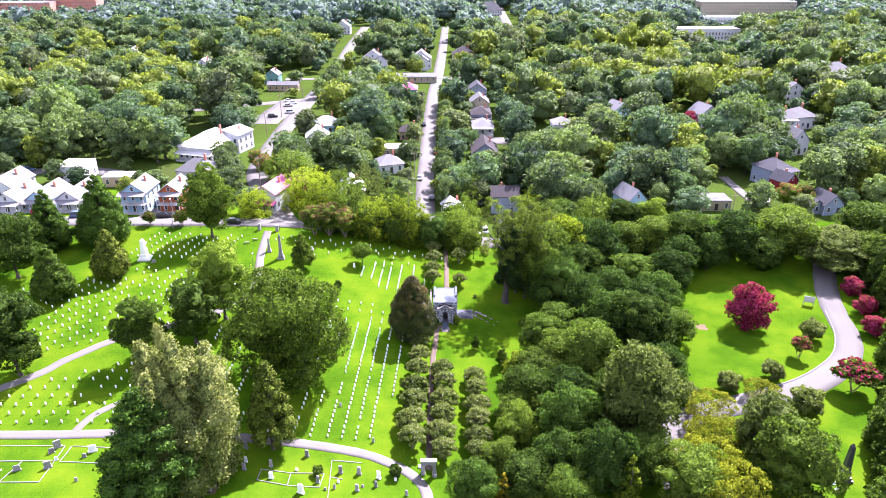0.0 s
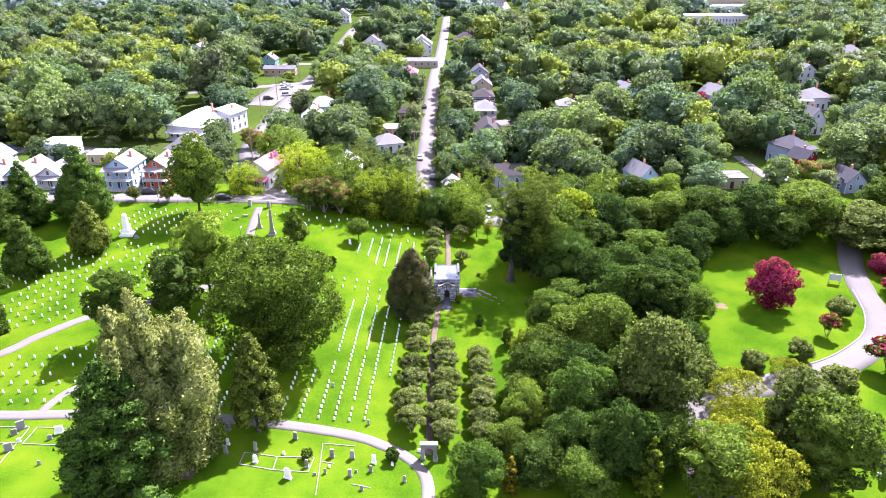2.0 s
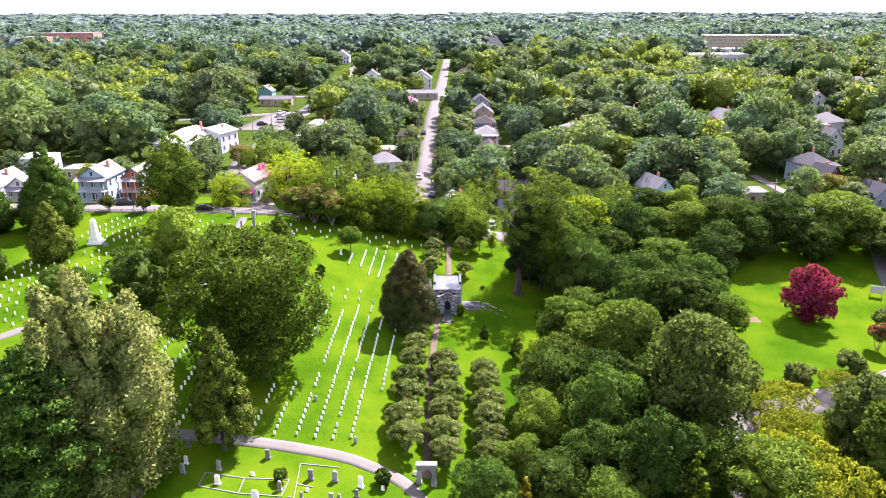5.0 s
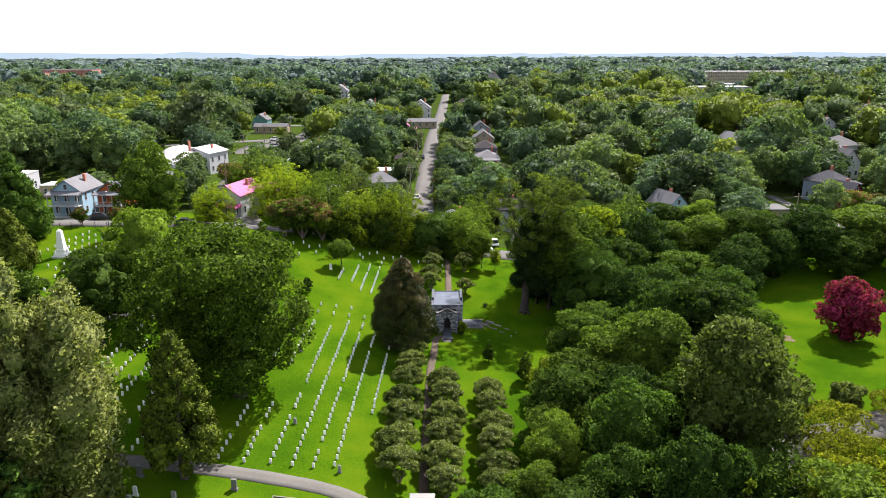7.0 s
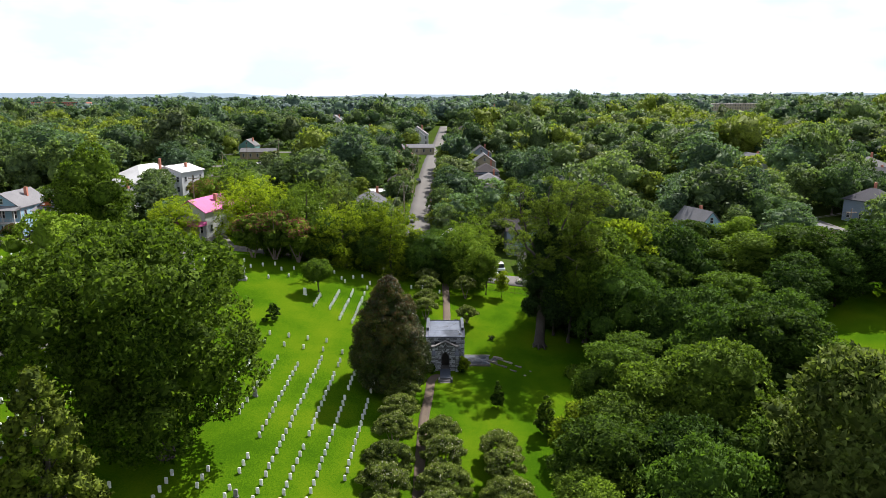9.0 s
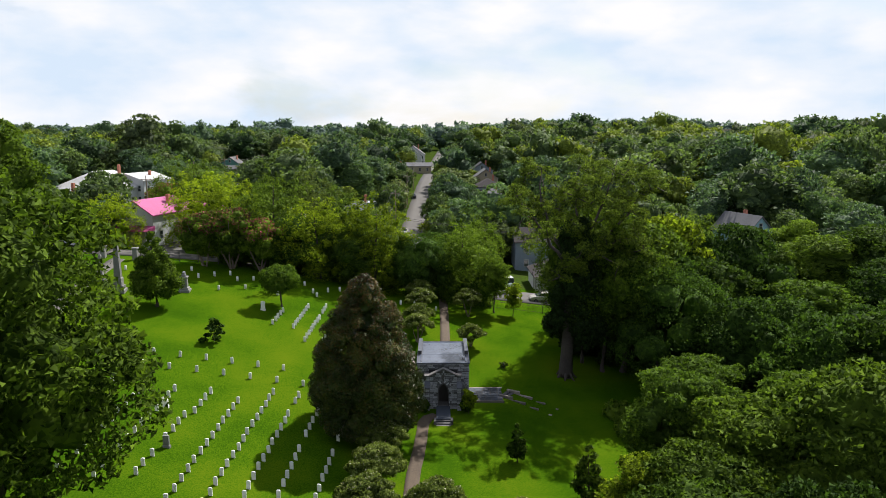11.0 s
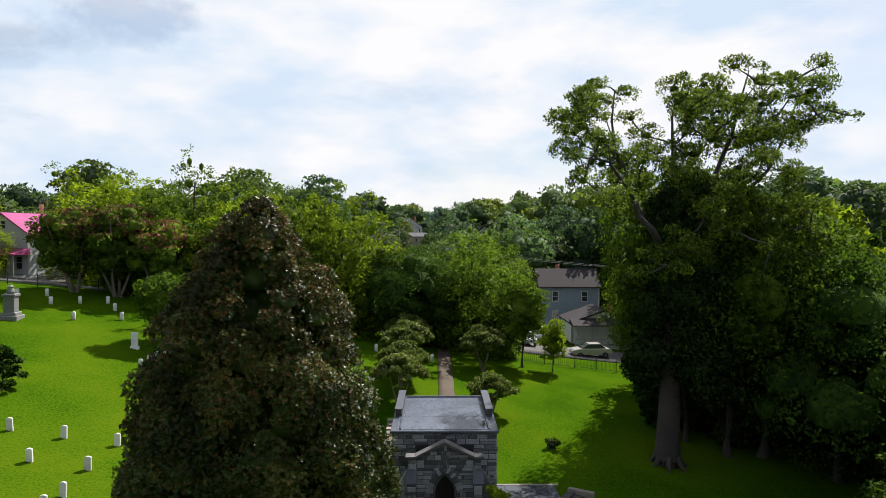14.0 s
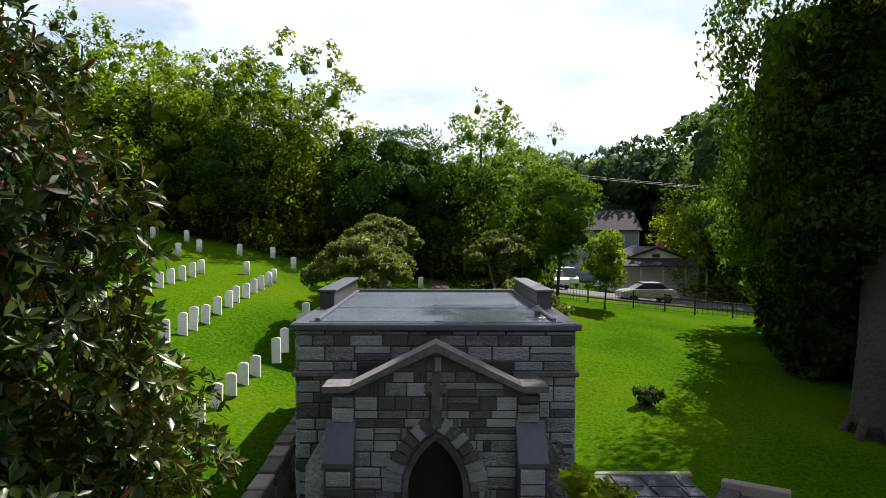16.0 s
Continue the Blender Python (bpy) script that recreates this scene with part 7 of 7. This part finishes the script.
def far_woods(name, y0, y1, step0, grow, seed, label, leaves, lobes, cards, size, tall, reach=0.76):
    """Trees past counting, every one scaled and turned from a few kinds, in one sheet."""
    rng = np.random.default_rng(seed)
    kinds = []
    for k in range(7):
        c, r = lobed(rng, 1.0, 1.0, 0.0, lobes)
        kinds.append(crown_arrays(rng, c, r, cards, size, cells=12, depth=0.32, kite=False, up=0.6, fine=False, deep=0.9))
    vs, fs, ws, idx, base = [], [], [], [], 0
    y = y0
    while y < y1:
        step = step0 + (y - y0) * grow
        x = -reach * y - 20
        while x < reach * y + 20:
            px, py = x + rng.uniform(-0.4, 0.4) * step, y + rng.uniform(-0.4, 0.4) * step
            w = step * rng.uniform(0.95, 1.65)
            h = min(tall, max(8.0, 0.95 * w * rng.uniform(0.75, 1.3))) * (1.25 if rng.uniform() < 0.1 else 1.0)
            x += step
            if y < 760:
                if low(px, py, w / 2):
                    w, h = w * 0.6, h * 0.5
                if not free(px, py, w / 2):
                    w, h = w * 0.5, h * 0.6
                    if not free(px, py, w / 2):
                        continue
            v, f, n, _ = kinds[rng.integers(7)]
            a = rng.uniform(0, 6.2832)
            turn = np.array([[math.cos(a), -math.sin(a), 0], [math.sin(a), math.cos(a), 0], [0, 0, 1]])
            vs.append((v * np.array([w, w, h])) @ turn.T + np.array([px, py, height(px, py)]))
            ws.append(n @ turn.T)
            fs.append(f + base)
            idx.append(np.full(len(f), rng.choice(len(leaves))))
            base += len(v)
        y += step * 0.9
    me = array_mesh(name, np.concatenate(vs), None, np.concatenate(fs), [LEAF[k] for k in leaves], np.concatenate(idx), np.concatenate(ws))
    tagged(link(name, me), label, "woods", kind="stuff")


far_woods("town_trees", 290, 560, 13.0, 0.014, 31, "leafy green street and garden trees", ("town_green", "town_green", "town_blue", "town_dark", "town_lime", "town_olive"), 8, 420, 0.046, 19)
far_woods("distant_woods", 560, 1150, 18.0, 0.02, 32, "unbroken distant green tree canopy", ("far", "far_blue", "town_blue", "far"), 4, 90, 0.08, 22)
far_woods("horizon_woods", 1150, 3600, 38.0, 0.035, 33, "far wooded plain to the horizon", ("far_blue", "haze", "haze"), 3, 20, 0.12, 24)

# low ridge where the plain ends; its haze is blue colour and faint glow
ridge_v, ridge_q = [], []
for i in range(121):
    a = radians(-62 + i * 124 / 120)
    d = 4300
    top = 62 + 22 * noise.noise(Vector((i * 0.11, 3.0, 0))) + 8 * noise.noise(Vector((i * 0.6, 7.0, 0)))
    ridge_v += [(d * math.sin(a), d * math.cos(a), -60), (d * math.sin(a), d * math.cos(a), top)]
for i in range(120):
    ridge_q.append((2 * i, 2 * i + 2, 2 * i + 3, 2 * i + 1))
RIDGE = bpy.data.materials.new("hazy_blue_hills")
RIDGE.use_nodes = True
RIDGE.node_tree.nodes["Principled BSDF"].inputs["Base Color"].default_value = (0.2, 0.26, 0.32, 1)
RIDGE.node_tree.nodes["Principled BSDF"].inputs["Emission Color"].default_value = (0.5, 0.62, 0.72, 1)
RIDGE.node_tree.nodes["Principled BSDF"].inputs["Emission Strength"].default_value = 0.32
tagged(link("backdrop", array_mesh("backdrop", np.array(ridge_v), np.array(ridge_q), None, [RIDGE])), "low wooded ridge on the horizon with painted blue haze", "hills", kind="structure")


# ---- the mausoleum's stones, one by one ----
rng = np.random.default_rng(77)
BLOCKS = []
for i in range(7):
    bm = bmesh.new()
    j = lambda s: rng.uniform(-s, s)
    back = [(-0.5, 0.06, -0.5), (0.5, 0.06, -0.5), (0.5, 0.06, 0.5), (-0.5, 0.06, 0.5)]
    mid = [(-0.5, 0.012, -0.5), (0.5, 0.012, -0.5), (0.5, 0.012, 0.5), (-0.5, 0.012, 0.5)]
    front = [(-0.44 + j(0.03), -0.02 + j(0.012), -0.4 + j(0.05)), (0.44 + j(0.03), -0.02 + j(0.012), -0.4 + j(0.05)), (0.44 + j(0.03), -0.02 + j(0.012), 0.4 + j(0.05)), (-0.44 + j(0.03), -0.02 + j(0.012), 0.4 + j(0.05))]
    tube_rings(bm, [back, mid, front])
    bmesh.ops.recalc_face_normals(bm, faces=bm.faces)
    bmesh.ops.triangulate(bm, faces=[f for f in bm.faces if abs(f.normal.y) > 0.7])
    me = bpy.data.meshes.new("stone_block")
    bm.to_mesh(me)
    bm.free()
    me.materials.append(ASHLAR)
    BLOCKS.append(me)


def lay(parent, x, y, z, w, h, turn=0.0, roll=0.0, thick=1.0):
    ob = new("stone_block", BLOCKS[rng.integers(len(BLOCKS))])
    ob.parent = parent
    ob.matrix_basis = Matrix.Translation((x - CX, y - MY0, z - PAD)) @ Euler((0, radians(roll), radians(turn))).to_matrix().to_4x4() @ Matrix.Diagonal((w, thick, h, 1))
    return ob


def course_wall(parent, a0, a1, z0, z1, put, keep=lambda a, z, w, h: True, tall=(0.14, 0.3), long=(0.24, 0.66)):
    z = z0
    while z < z1 - 0.06:
        h = min(rng.uniform(*tall), z1 - z)
        a = a0
        while a < a1 - 0.03:
            w = rng.uniform(*long)
            if a1 - (a + w) < 0.2:
                w = a1 - a
            if keep(a + w / 2, z + h / 2, w, h):
                if w > 0.4 and h > 0.22 and rng.uniform() < 0.2:
                    put(parent, a + w / 2, z + h * 0.25, w - 0.018, h / 2 - 0.016)
                    put(parent, a + w / 2, z + h * 0.75, w - 0.018, h / 2 - 0.016)
                else:
                    put(parent, a + w / 2, z + h / 2, w - 0.02, h - 0.018)
            else:
                for k in range(4):
                    if keep(a + w * (k + 0.5) / 4, z + h / 2, w / 4, h):
                        put(parent, a + w * (k + 0.5) / 4, z + h / 2, w / 4 - 0.012, h - 0.018)
            a += w
        z += h


def front_keep(a, z, w, h):
    x = abs(a - CX)
    if z + h / 2 > GABLE - (GABLE - SHOULDER) * (x + w / 2) / (PX1 - CX - 0.3) + 0.02 and z + h / 2 > SHOULDER:
        return False
    if x - w / 2 < 0.075 and 1.98 < z + h / 2 and z - h / 2 < 2.84:
        return x - w / 2 > 0.04
    lim = APEX + 0.42
    if z - h / 2 < lim:
        reach = 0.63 + (0.24 if z + h / 2 > SPRING else 0.02)
        if z > SPRING:
            u = min(1.0, (z - SPRING) / (lim - SPRING))
            reach = 0.87 * math.sqrt(max(0.0, 1 - u * u)) + 0.05
        return x - w / 2 > reach - 0.2
    return True


course_wall(porch, PX0 + 0.4, PX1 - 0.4, PAD, GABLE - 0.04, lambda p, a, z, w, h: lay(p, a, PY0 + 0.03, z, w, h), front_keep, long=(0.28, 0.56))
for x0, x1 in ((PX0, PX0 + 0.4), (PX1 - 0.4, PX1)):
    course_wall(porch, x0, x1, 1.95, SHOULDER, lambda p, a, z, w, h: lay(p, a, PY0 - 0.0, z, w, h, thick=1.5), long=(0.2, 0.42))
    course_wall(porch, x0 - 0.04 if x0 < CX else x0, x1 if x0 < CX else x1 + 0.04, PAD, 1.29, lambda p, a, z, w, h: lay(p, a, PY0 - 0.43, z, w, h), long=(0.2, 0.44))
# voussoirs fan round the point of the arch
for sx in (-1, 1):
    pts = arch(ARCH_W + 0.11, SPRING, APEX + 0.14, 8)
    for (xa, za), (xb, zb) in zip(pts, pts[1:]):
        mx, mz = (xa + xb) / 2, (za + zb) / 2
        t = math.degrees(math.atan2(zb - za, xb - xa))
        out = Vector((zb - za, -(xb - xa))).normalized() * 0.17
        x, z = mx + out.x, mz + out.y
        lay(porch, CX + sx * (x - CX), PY0 + 0.015, z, math.hypot(xb - xa, zb - za) * 1.08, 0.3 + rng.uniform(-0.03, 0.05), 0, -sx * t if sx > 0 else t, 1.3)
lay(porch, CX, PY0 + 0.005, APEX + 0.36, 0.2, 0.36, thick=1.4)
# main block: front on both sides of the porch and the frieze above it, then the flanks
for x0, x1 in ((MX0, PX0 + 0.02), (PX1 - 0.02, MX1)):
    course_wall(main_wall, x0, x1, PAD, 2.5, lambda p, a, z, w, h: lay(p, a, MY0 + 0.025, z, w, h), tall=(0.2, 0.32), long=(0.3, 0.5))
course_wall(main_wall, MX0, MX1, 2.6, EAVE - 0.03, lambda p, a, z, w, h: lay(p, a, MY0 + 0.025, z, w, h), long=(0.3, 0.8))
for x, turn in ((MX1 - 0.025, 90), (MX0 + 0.025, -90)):
    course_wall(main_wall, MY0, MY1, PAD, EAVE - 0.03, lambda p, a, z, w, h: lay(p, x, a, z, w, h, turn), tall=(0.32, 0.5), long=(0.7, 1.3))
